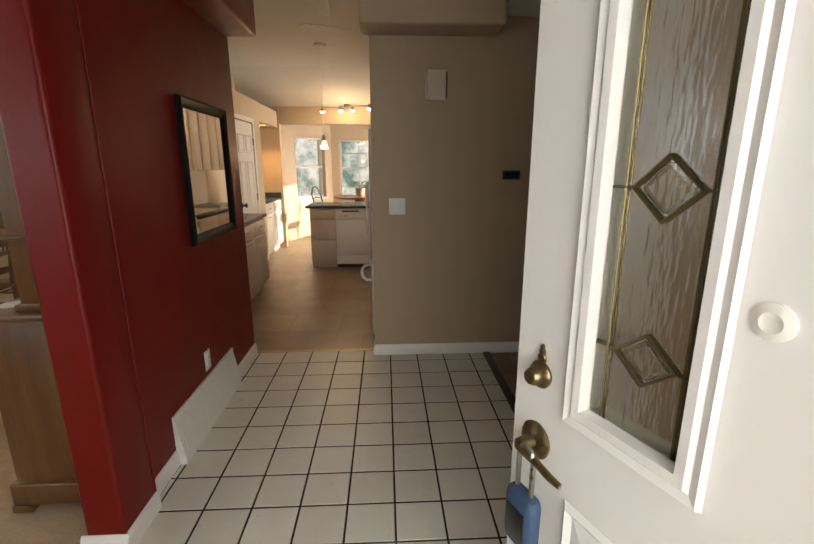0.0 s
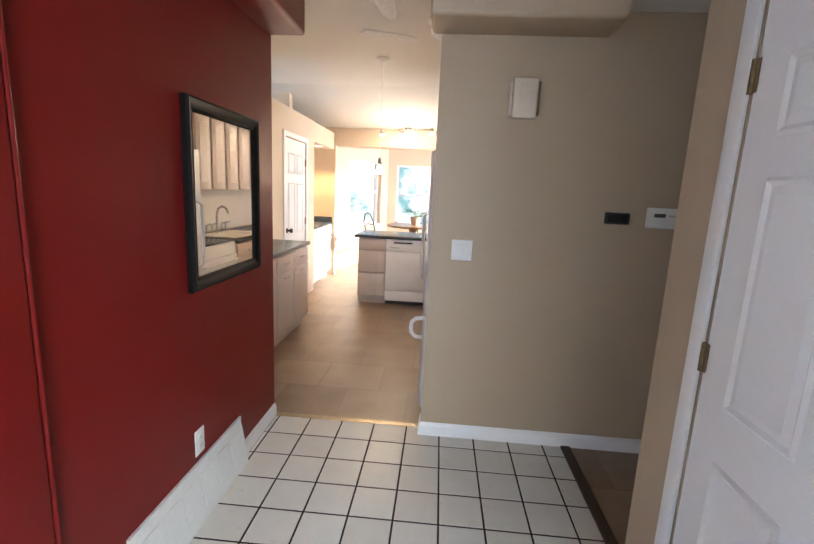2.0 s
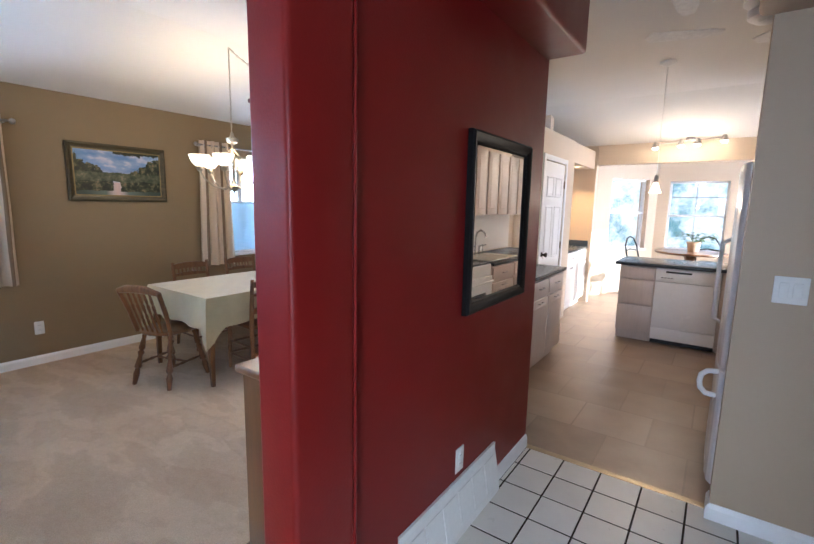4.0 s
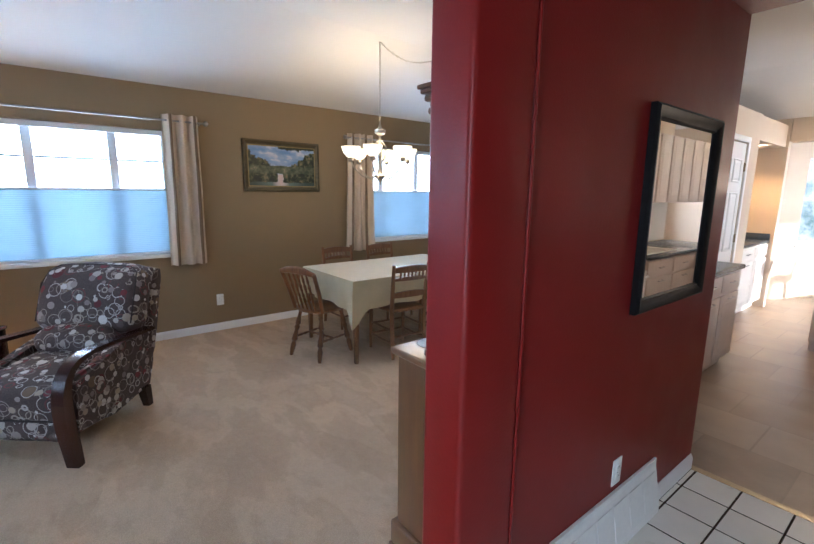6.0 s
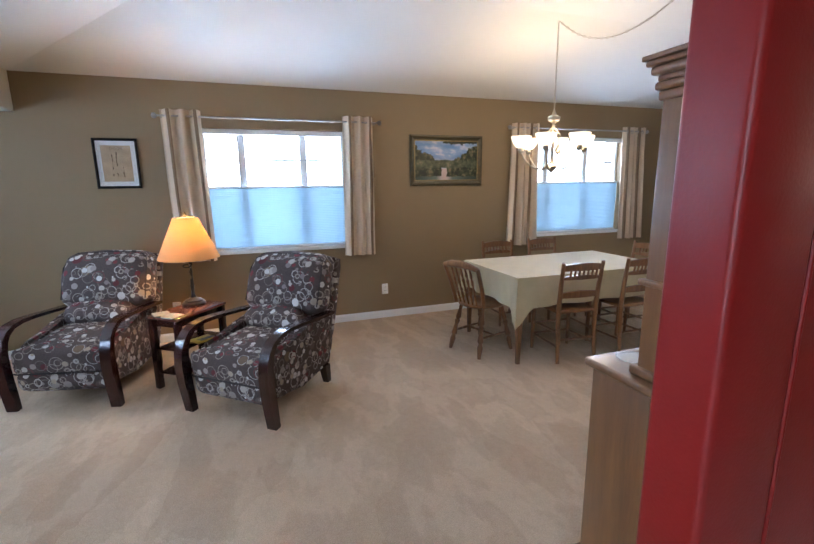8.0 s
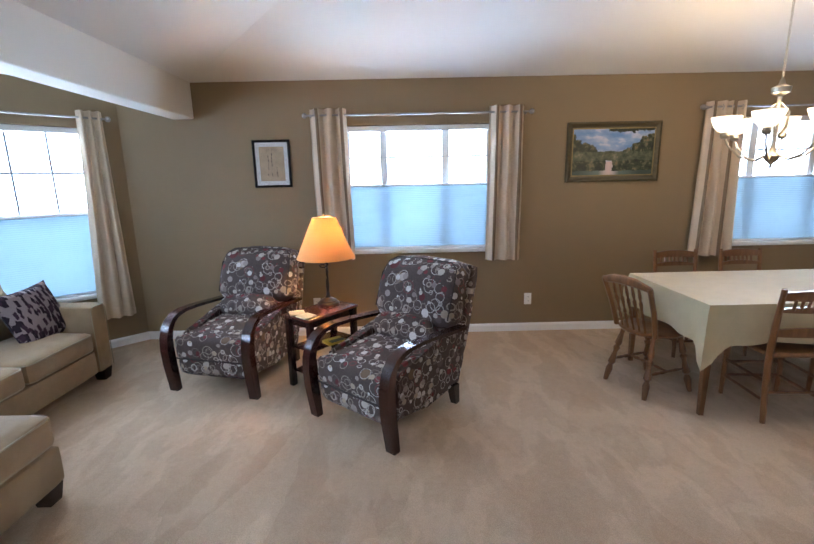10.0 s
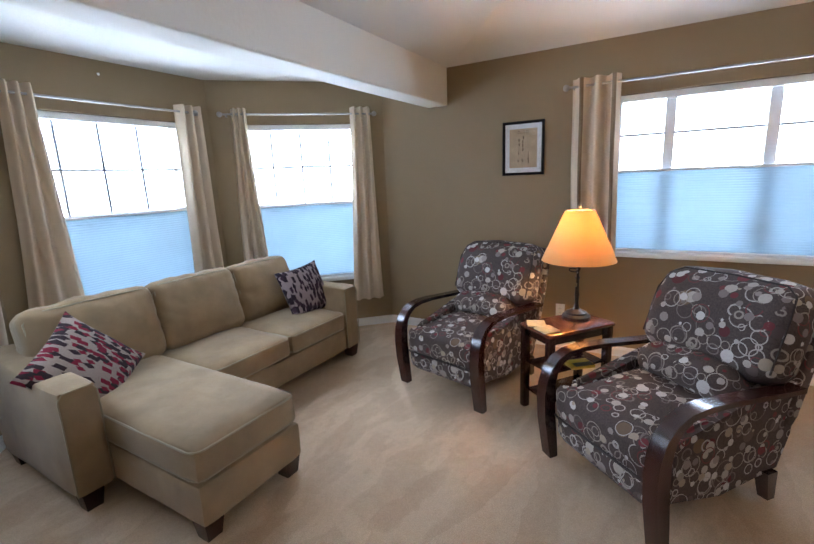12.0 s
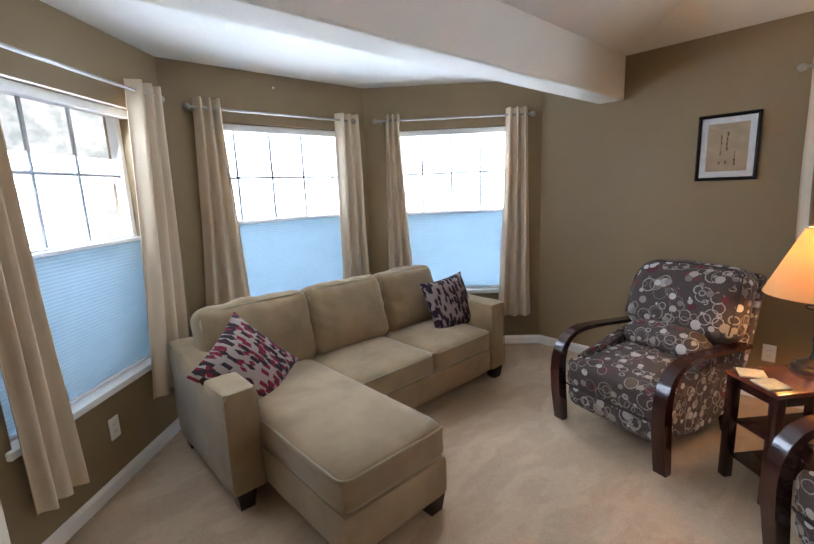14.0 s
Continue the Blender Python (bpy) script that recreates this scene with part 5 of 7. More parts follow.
part("bulb", lathe([(0, 0.40), (0.014, 0.41), (0.016, 0.44), (0.03, 0.48), (0.028, 0.505), (0, 0.52)], 16), glow("warm_bulb", (1.0, 0.62, 0.28), 4), lamp)
bl = new("lamp_light", bpy.data.lights.new("lamp_light", "POINT"))
bl.data.energy, bl.data.color, bl.data.shadow_soft_size = 8.5, (1.0, 0.58, 0.22), 0.04
bl.matrix_world = Matrix.Translation((LAMPX, LAMPY, TOPZ + 0.58))

# sectional sofa with chaise
sofa = thing("sectional_sofa", Matrix.Translation((0, 0, 0.004)), "tan microsuede sectional sofa with a chaise and three back cushions", "sofa")


def soft_box(x0, y0, z0, x1, y1, z1, r=0.03, crown=0.008, cuts=8, seed=0.0, wob=0.004):
    bm = cushion(x1 - x0, y1 - y0, z1 - z0, r, crown, cuts, wob, seed)
    for v in bm.verts:
        v.co += Vector(((x0 + x1) / 2, (y0 + y1) / 2, z0))
    return bm


def seam(x0, y0, x1, y1, z, r, inset=0.0):
    """Piping round a cushion's edge."""
    pts = []
    for cx, cy, a0 in ((x1 - r, y1 - r, 0), (x0 + r, y1 - r, 90), (x0 + r, y0 + r, 180), (x1 - r, y0 + r, 270)):
        for k in range(5):
            a = radians(a0 + 22.5 * k)
            pts.append((cx + r * math.cos(a), cy + r * math.sin(a), z))
    return tube(pts + [pts[0]], 0.005, 6)


part("base", soft_box(-4.12, -5.76, 0.085, -2.26, -4.995, 0.275, 0.02, 0.004, 9, 1), SOFA, sofa)
part("chaise_base", soft_box(-2.845, -5.2, 0.085, -2.262, -4.295, 0.285, 0.025, 0.006, 9, 2), SOFA, sofa)
part("back_frame", soft_box(-4.13, -5.875, 0.085, -2.25, -5.69, 0.75, 0.035, 0.004, 9, 3), SOFA, sofa)
for x0, x1, sd_ in ((-2.262, -2.09, 4), (-4.29, -4.118, 5)):
    bm = soft_box(x0, -5.86, 0.085, x1, -4.985, 0.625, 0.028, 0.005, 10, sd_)
    for v in bm.verts:
        v.co.z += 0.06 * max(0.0, (-5.25 - v.co.y) / 0.6) * (1 if v.co.z > 0.4 else 0)
    a = part("arm", bm, SOFA, sofa)
    edge = [(x, -4.988, z) for x, z in ((x0 + 0.006, 0.10), (x0 + 0.006, 0.585), (x0 + 0.028, 0.616), (x1 - 0.028, 0.616), (x1 - 0.006, 0.585), (x1 - 0.006, 0.10))]
    part("piping", tube(edge, 0.0035, 6), PIPING, a)
ch = part("chaise_cushion", soft_box(-2.845, -5.55, 0.275, -2.264, -4.30, 0.458, 0.045, 0.022, 12, 6), SOFA, sofa)
part("piping", seam(-2.842, -5.53, -2.267, -4.303, 0.432, 0.055), PIPING, ch)
part("piping", seam(-2.842, -5.53, -2.267, -4.303, 0.302, 0.055), PIPING, ch)
for x0, x1, sd_ in ((-3.49, -2.85, 7), (-4.115, -3.495, 8)):
    c = part("seat_cushion", soft_box(x0, -5.60, 0.265, x1, -4.985, 0.435, 0.045, 0.024, 11, sd_, 0.007), SOFA, sofa)
    part("piping", seam(x0 + 0.004, -5.58, x1 - 0.004, -4.988, 0.410, 0.05), PIPING, c)
    part("piping", seam(x0 + 0.004, -5.58, x1 - 0.004, -4.988, 0.292, 0.05), PIPING, c)
for x0, x1, sd_, lean in ((-2.905, -2.205, 9, 13), (-3.54, -2.91, 10, 15), (-4.125, -3.545, 11, 18)):
    w_ = x1 - x0
    bm = cushion(w_, 0.20, 0.47, 0.06, 0.03, 20, 0.006, sd_ * 1.7)
    for v in bm.verts:
        u, k = v.co.x / w_ * 2, min(1.0, max(0.0, v.co.z / 0.47))
        belly = (1 - u * u) * math.sin(math.pi * k)
        v.co.y += belly * (0.045 if v.co.y > 0 else 0.0)
        # pulled creases running in from the upper corners, and a dip along the top edge
        pull_ = math.sin(26 * (k - 0.42 * abs(u)) + 5 * noise.noise(Vector((u * 1.5, k * 2, sd_)))) * max(0.0, abs(u) - 0.15) * math.sin(math.pi * k) * (0.5 + noise.noise(Vector((u * 2, k * 3, sd_ + 4))))
        v.co.y += 0.011 * pull_
        v.co.z -= 0.014 * (1 - u * u) * max(0.0, k - 0.6) / 0.4 * (1 + noise.noise(Vector((u * 3, 0, sd_))))
    c = part("back_cushion", bm, SOFA, sofa, "", Matrix.Translation(((x0 + x1) / 2, -5.575, 0.415)) @ Matrix.Rotation(radians(lean), 4, "X"))
    n = [((x0 - x1) / 2 + 0.03, 0.075, 0.06), ((x0 - x1) / 2 + 0.012, 0.08, 0.40), ((x0 - x1) / 2 + 0.05, 0.08, 0.45), (0, 0.085, 0.452), ((x1 - x0) / 2 - 0.05, 0.08, 0.45), ((x1 - x0) / 2 - 0.012, 0.08, 0.40), ((x1 - x0) / 2 - 0.03, 0.075, 0.06)]
    part("piping", tube(n, 0.005, 6), PIPING, c)
for x, y in ((-2.16, -5.04), (-4.22, -5.04), (-2.785, -4.355), (-2.32, -4.355), (-2.16, -5.80), (-4.22, -5.80)):
    leg = bmesh.new()
    a = [leg.verts.new((px, py, 0)) for px, py in ((-0.035, -0.035), (0.035, -0.035), (0.035, 0.035), (-0.035, 0.035))]
    c = [leg.verts.new((px, py, 0.09)) for px, py in ((-0.047, -0.047), (0.047, -0.047), (0.047, 0.047), (-0.047, 0.047))]
    leg.faces.new(a[::-1])
    leg.faces.new(c)
    for i in range(4):
        leg.faces.new((a[i], a[(i + 1) % 4], c[(i + 1) % 4], c[i]))
    part("leg", leg, ESPRESSO, sofa, "dark tapered block foot", Matrix.Translation((x, y, 0)), False)


def pillow(m, mat, label, s=0.44):
    t = thing("throw_pillow", m, label, "pillow", "throw pillows")
    bm = bmesh.new()
    n = 16
    grid = {}
    for side in (1, -1):
        for i in range(n + 1):
            for j in range(n + 1):
                u, v = 2 * i / n - 1, 2 * j / n - 1
                edge = i in (0, n) or j in (0, n)
                if edge and side < 0:
                    grid[side, i, j] = grid[1, i, j]
                    continue
                k = ((1 - u * u) * (1 - v * v)) ** 0.42
                pin = 1 - 0.09 * (1 - u * u) * abs(v) ** 3
                pin2 = 1 - 0.09 * (1 - v * v) * abs(u) ** 3
                grid[side, i, j] = bm.verts.new((u * s / 2 * pin2, v * s / 2 * pin, side * 0.075 * k + 0.004 * noise.noise(Vector((u * 2, v * 2, side)))))
        for i in range(n):
            for j in range(n):
                q = [grid[side, i, j], grid[side, i + 1, j], grid[side, i + 1, j + 1], grid[side, i, j + 1]]
                bm.faces.new(q if side > 0 else q[::-1])
    part("pillow_body", bm, mat, t)
    return t


FLORAL = leaf_cloth("floral_pillow_cloth", (0.29, 0.235, 0.205), (0.17, 0.012, 0.028), (0.03, 0.018, 0.022))
FLORAL2 = leaf_cloth("dark_leaf_pillow_cloth", (0.23, 0.18, 0.175), (0.035, 0.018, 0.028), (0.02, 0.012, 0.018))
pillow(Matrix.Translation((-2.35, -5.30, 0.60)) @ Matrix.Rotation(radians(14), 4, "Z") @ Matrix.Rotation(radians(-58), 4, "X") @ Matrix.Rotation(radians(33), 4, "Z"), FLORAL, "cream throw pillow with crimson and black leaves on the chaise", 0.47)
pillow(Matrix.Translation((-4.00, -5.31, 0.615)) @ Matrix.Rotation(radians(-10), 4, "Z") @ Matrix.Rotation(radians(-68), 4, "X") @ Matrix.Rotation(radians(6), 4, "Z"), FLORAL2, "mauve throw pillow with dark leaves in the sofa corner", 0.43)


def framed(name, m, w, h, f, label, frame_mat, fill, depth=0.022):
    """A framed picture: x across, y out of the wall, z up from the lower edge."""
    t = thing(name, m, label, "picture")
    bm = bmesh.new()
    rings = []
    for ins, dy in ((0, 0.0), (0, depth), (f * 0.35, depth + 0.006), (f * 0.8, depth - 0.006), (f, depth - 0.008), (f, 0.004)):
        rings.append([bm.verts.new((x, dy, z)) for x, z in ((-w / 2 + ins, ins), (w / 2 - ins, ins), (w / 2 - ins, h - ins), (-w / 2 + ins, h - ins))])
    for a, c in zip(rings, rings[1:]):
        for k in range(4):
            bm.faces.new((a[k], a[(k + 1) % 4], c[(k + 1) % 4], c[k]))
    part("frame", bm, frame_mat, t, "", None, False)
    fill(t)
    return t


GILT = wood("dark_olive_gilt_frame", (0.035, 0.028, 0.010), (0.10, 0.075, 0.028), 0.4, 2.0, 0, 0.2)


def oil(t):
    bm = box(-0.39, 0.004, -0.225, 0.39, 0.010, 0.225)
    part("canvas", bm, landscape_mat(), t, "river landscape with trees under a cloudy sky", Matrix.Translation((0, 0, 0.28)), False)
    bm = bmesh.new()
    for q in ((-0.40, 0.055, 0.40, 0.066), (-0.40, 0.494, 0.40, 0.505)):
        box(q[0], 0.008, q[1], q[2], 0.016, q[3], 0.002, 1, bm)
    for q in ((-0.40, 0.055, -0.389, 0.505), (0.389, 0.055, 0.40, 0.505)):
        box(q[0], 0.008, q[1], q[2], 0.0155, q[3], 0.002, 1, bm)
    part("inner_slip", bm, plain("gilt_slip", (0.22, 0.17, 0.07), 0.4, 0.6), t, "", None, False)


framed("framed_painting", facing(WX, -0.59, 1.477, 0) @ Matrix.Scale(0.975, 4), 0.90, 0.56, 0.055, "oil painting of a river landscape in a dark gilt frame", GILT, oil)


def print_fill(t):
    part("mat_board", box(-0.16, 0.004, 0.02, 0.16, 0.009, 0.425), plain("white_mat_board", (0.72, 0.71, 0.70), 0.7), t, "white mat", None, False)
    part("paper", box(-0.118, 0.008, 0.062, 0.118, 0.0105, 0.383), plain("aged_tan_paper", (0.46, 0.33, 0.20), 0.8, 0, 0.14, 12), t, "aged tan drawing", None, False)
    ink = plain("brown_ink", (0.10, 0.06, 0.03), 0.8)
    bm = bmesh.new()
    rng = random.Random(5)
    for x, z0, z1 in ((0.0, 0.20, 0.33), (0.035, 0.17, 0.31), (-0.045, 0.10, 0.20), (0.004, 0.11, 0.14), (0.04, 0.11, 0.13)):
        for k in range(4):
            a = z0 + (z1 - z0) * k / 4
            box(x - 0.004 + rng.uniform(-0.003, 0.003), 0.0104, a, x + 0.004 + rng.uniform(-0.003, 0.003), 0.0112, a + (z1 - z0) / 5, 0, 1, bm)
    for k in range(5):
        box(-0.05, 0.0104, 0.345 + k * 0.006, 0.05, 0.0112, 0.3462 + k * 0.006, 0, 1, bm)
    part("ink_drawing", bm, ink, t, "", None, False)
    gl = part("glazing", box(-0.16, 0.0130, 0.02, 0.16, 0.0145, 0.425), PANE, t, "", None, False)
    gl.visible_shadow = False


framed("framed_print", facing(WX, -3.796, 1.488, 0) @ Matrix.Scale(0.975, 4), 0.355, 0.445, 0.022, "aged technical drawing with a white mat in a black frame", BLACKP, print_fill)

# ---- dining corner ----
tb = thing("dining_table", Matrix.Translation((-3.885, 0.03, 0.004)), "rectangular dining table with dark square legs under a cloth", "table")
part("tabletop", box(-0.46, -0.75, 0.715, 0.46, 0.80, 0.742, 0.005), OAK, tb)
for x in (-0.44, 0.44):
    for y in (-0.72, 0.77):
        part("leg", tube([(x, y, 0.0), (x, y, 0.35), (x, y, 0.60), (x, y, 0.715)], 0.03, 4, None, [0.020, 0.028, 0.036, 0.038]), OAK, tb, "", None, False)
ct = thing("tablecloth", Matrix.Translation((-3.885, 0.055, 0.747)), "cream cloth draped over the dining table to its corners", "tablecloth")
bm = bmesh.new()
hx_, hy_, drop = 0.475, 0.79, 0.25
N = 44
rim = []
per = []
for k in range(N * 4):
    side, s = divmod(k, N)
    s = 2 * s / N - 1
    per.append(((s * hx_, -hy_), (hx_, s * hy_), (-s * hx_, hy_), (-hx_, -s * hy_))[side])
top = [bm.verts.new((x, y, 0.0)) for x, y in per]
bm.faces.new(top)
prev = top
for j in range(1, 7):
    kz = j / 6
    row = []
    for i, (x, y) in enumerate(per):
        ex, ey = abs(x) / hx_, abs(y) / hy_
        corner = max(0.0, (min(ex, ey) - 0.80) / 0.20) ** 1.4
        d = drop + 0.16 * corner
        nx, ny = (math.copysign(1, x) if ex > 0.999 else 0), (math.copysign(1, y) if ey > 0.999 else 0)
        out = 0.012 + 0.022 * kz * math.sin(i * 0.42 + 1.3 * math.sin(i * 0.11)) + 0.05 * corner * kz
        row.append(bm.verts.new((x + nx * out, y + ny * out, -d * kz - 0.002)))
    for i in range(len(per)):
        bm.faces.new((prev[i], prev[(i + 1) % len(per)], row[(i + 1) % len(per)], row[i]))
    prev = row
part("cloth", bm, LINEN, ct)


def spindle(x0, y0, z0, x1, y1, z1, r=0.016):
    """A turned leg or spindle between two points."""
    a, b = Vector((x0, y0, z0)), Vector((x1, y1, z1))
    k = [0, .06, .12, .2, .3, .34, .38, .45, .6, .66, .7, .78, .9, 1]
    rr = [.62, .8, .7, .95, 1.2, .68, 1.25, .72, 1.15, 1.3, .7, 1.2, .95, .75]
    return tube([a + (b - a) * q for q in k], r, 9, None, [r * q for q in rr])


def dining_chair(m, label, windsor=False):
    t = thing("dining_chair", m, label, "chair", "oak chairs round the table")
    if windsor:
        seat = lathe([(0, 0.415), (0.16, 0.415), (0.205, 0.43), (0.215, 0.445), (0.20, 0.452), (0.10, 0.442), (0, 0.440)], 28)
    else:
        seat = prism([(-0.20, -0.20), (0.20, -0.20), (0.185, 0.19), (-0.185, 0.19)], 0.42, 0.45, 0.012)
    part("seat", seat, OAK, t)
    for x in (-1, 1):
        if windsor:
            part("leg", spindle(x * 0.13, -0.12, 0.42, x * 0.19, -0.20, 0.0, 0.021), OAK, t)
            part("leg", spindle(x * 0.13, 0.12, 0.42, x * 0.18, 0.21, 0.0, 0.021), OAK, t)
            part("stretcher", spindle(x * 0.165, -0.165, 0.17, x * 0.16, 0.17, 0.17, 0.010), OAK, t)
            part("back_post", tube([(x * 0.17, 0.15, 0.44), (x * 0.185, 0.20, 0.62), (x * 0.20, 0.27, 0.80)], 0.018, 8), OAK, t)
        else:
            part("leg", tube([(x * 0.18, -0.18, 0.42), (x * 0.185, -0.185, 0.2), (x * 0.185, -0.19, 0.0)], 0.019, 8, None, [0.020, 0.018, 0.014]), OAK, t)
            bm = bmesh.new()
            tube([(x * 0.18, 0.205, 0.0), (x * 0.175, 0.18, 0.22), (x * 0.175, 0.175, 0.44), (x * 0.18, 0.195, 0.65), (x * 0.185, 0.225, 0.86)], 0.02, 8, bm, [0.016, 0.02, 0.021, 0.019, 0.015])
            part("back_post", bm, OAK, t)
            for z in (0.14, 0.26):
                part("stretcher", tube([(x * 0.183, -0.185, z), (x * 0.177, 0.19, z)], 0.010, 7), OAK, t)
    if windsor:
        part("stretcher", spindle(-0.165, 0.0, 0.17, 0.165, 0.0, 0.17, 0.010), OAK, t)
        crest = bmesh.new()
        tube([(-0.21, 0.262, 0.79), (-0.10, 0.285, 0.815), (0.0, 0.29, 0.82), (0.10, 0.285, 0.815), (0.21, 0.262, 0.79)], 0.03, 8, crest, [0.02, 0.032, 0.034, 0.032, 0.02])
        for v in crest.verts:
            v.co.y = 0.275 + (v.co.y - 0.275) * 0.55
        part("crest_rail", crest, OAK, t)
        for x in (-0.11, -0.055, 0.0, 0.055, 0.11):
            part("back_spindle", spindle(x * 0.9, 0.16, 0.44, x, 0.275, 0.80, 0.010), OAK, t)
    else:
        for z in (0.14, 0.24):
            part("stretcher", tube([(-0.183, -0.187, z), (0.183, -0.187, z)], 0.010, 7), OAK, t)
        part("stretcher", tube([(-0.177, 0.192, 0.20), (0.177, 0.192, 0.20)], 0.010, 7), OAK, t)

        def rail(z0, z1, y, bow):
            bm = bmesh.new()
            n = 8
            rows = []
            for i in range(n + 1):
                s = 2 * i / n - 1
                x, yy = s * 0.185, y + bow * (1 - s * s)
                crown_ = 0.018 * (1 - s * s)
                rows.append([bm.verts.new(p) for p in ((x, yy - 0.011, z0), (x, yy + 0.011, z0), (x, yy + 0.011, z1 + crown_), (x, yy - 0.011, z1 + crown_))])
            for a, c in zip(rows, rows[1:]):
                for k in range(4):
                    bm.faces.new((a[k], a[(k + 1) % 4], c[(k + 1) % 4], c[k]))
            bm.faces.new(rows[0][::-1])
            bm.faces.new(rows[-1])
            return bm

        part("crest_rail", rail(0.79, 0.835, 0.218, 0.022), OAK, t)
        part("mid_rail", rail(0.715, 0.735, 0.205, 0.022), OAK, t)
        part("lower_rail", rail(0.56, 0.60, 0.188, 0.02), OAK, t)
        for x in (-0.12, -0.08, -0.04, 0.0, 0.04, 0.08, 0.12):
            part("back_spindle", tube([(x, 0.225, 0.73), (x, 0.238, 0.80)], 0.009, 7), OAK, t)
    return t


def at_table(x, y, deg):
    """A chair whose sitter looks along deg."""
    return Matrix.Translation((x, y, 0.004)) @ Matrix.Rotation(radians(deg + 90), 4, "Z")


dining_chair(at_table(-3.88, -0.80, 108), "round-seated oak chair with turned legs at the table end", True)
c = dining_chair(at_table(-3.52, -0.185, 176), "oak chair with a spindle-topped ladder back")
for x, y, d in ((-3.50, 0.42, 181), (-4.55, -0.12, 0), (-4.55, 0.48, 2), (-3.95, 0.98, -92)):
    copy_thing(c, at_table(x, y, d))

# hutch behind the red wall: front faces west
hu = thing("china_hutch", Matrix.Translation((-1.212, -0.86, 0.004)), "tall oak china hutch with a crown, against the red partition", "hutch")
part("lower_case", box(-0.40, -0.765, 0.10, 0.0, 0.765, 0.865, 0.004), HUTCHW, hu)
part("counter", box(-0.425, -0.785, 0.865, 0.0, 0.785, 0.895, 0.010, 3), HUTCHW, hu)
bm = prism([(-0.425, -0.785), (0.0, -0.785), (0.0, 0.785), (-0.425, 0.785)], 0.035, 0.14, 0.012)
part("plinth", bm, HUTCHW, hu)
for x in (-0.385, -0.05):
    for y in (-0.745, 0.745):
        part("bracket_foot", prism([(x - 0.045, y - 0.045), (x + 0.045, y - 0.045), (x + 0.035, y + 0.045), (x - 0.035, y + 0.045)], 0, 0.035, 0.008), HUTCHW, hu)
part("upper_case", box(-0.250, -0.735, 0.91, 0.0, 0.735, 1.71, 0.004), HUTCHW, hu)
part("waist_moulding", box(-0.270, -0.75, 0.895, 0.0, 0.75, 0.925, 0.008, 3), HUTCHW, hu)
part("belt_moulding", box(-0.268, -0.748, 1.18, 0.0, 0.748, 1.20, 0.006, 3), HUTCHW, hu)
cr = bmesh.new()
for z0, z1, o, bv in ((1.705, 1.732, 0.010, 0.008), (1.732, 1.756, 0.019, 0.010), (1.756, 1.772, 0.013, 0.005), (1.772, 1.796, 0.028, 0.010), (1.796, 1.811, 0.036, 0.005), (1.811, 1.825, 0.044, 0.004)):
    box(-0.250 - o, -0.735 - o, z0, 0.0, 0.735 + o, z1, bv, 3, cr)
part("crown", cr, HUTCHW, hu, "stepped crown moulding")
for y in (-0.37, 0.37):
    d = part("cabinet_door", box(-0.418, y - 0.34, 0.16, -0.40, y + 0.34, 0.70, 0.005), HUTCHW, hu)
    part("panel", box(-0.424, y - 0.26, 0.23, -0.418, y + 0.26, 0.63, 0.003), HUTCHW, d)
    part("knob", lathe([(0, 0), (0.008, 0), (0.014, 0.016), (0.0, 0.022)], 12), BRASS, d, "", Matrix.Translation((-0.418, y * 0.16, 0.45)) @ Matrix.Rotation(radians(-90), 4, "Y"))
    d = part("drawer", box(-0.416, y - 0.34, 0.72, -0.40, y + 0.34, 0.85, 0.005), HUTCHW, hu)
    part("pull", tube([(-0.416, y - 0.04, 0.785), (-0.436, y - 0.035, 0.778), (-0.436, y + 0.035, 0.778), (-0.416, y + 0.04, 0.785)], 0.004, 7), BRASS, d)
    d = part("glazed_door", box(-0.268, y - 0.34, 1.21, -0.255, y + 0.34, 1.61, 0.004), HUTCHW, hu)
dl = thing("doily", Matrix.Translation((-1.565, -1.50, 0.900)), "round white lace doily on the hutch counter", "doily")
part("lace", lathe([(0, 0.0), (0.055, 0.0), (0.056, 0.002), (0.045, 0.003), (0.044, 0.0015), (0, 0.0015)], 24), cloth("white_lace", (0.65, 0.62, 0.58), 0.9), dl)

# chandelier on a swagged chain
CH = (-3.628, -0.31)
cd = thing("chandelier", Matrix.Translation((*CH, 0)), "lit brass and nickel chandelier with white glass bowl shades", "chandelier")
NICK = plain("antique_nickel", (0.42, 0.38, 0.30), 0.3, 1.0, 0.1, 60)
part("column", lathe([(0, 1.545), (0.006, 1.55), (0.008, 1.575), (0.035, 1.60), (0.045, 1.625), (0.020, 1.65), (0.012, 1.70), (0.014, 1.85), (0.022, 1.88), (0.012, 1.90), (0.011, 1.97), (0.045, 1.99), (0.05, 2.02), (0.018, 2.035), (0.012, 2.06), (0.004, 2.08)], 20), NICK, cd)
OPAL = glow("lit_opal_glass", (1.0, 0.80, 0.52), 0.75, (0.8, 0.75, 0.65))
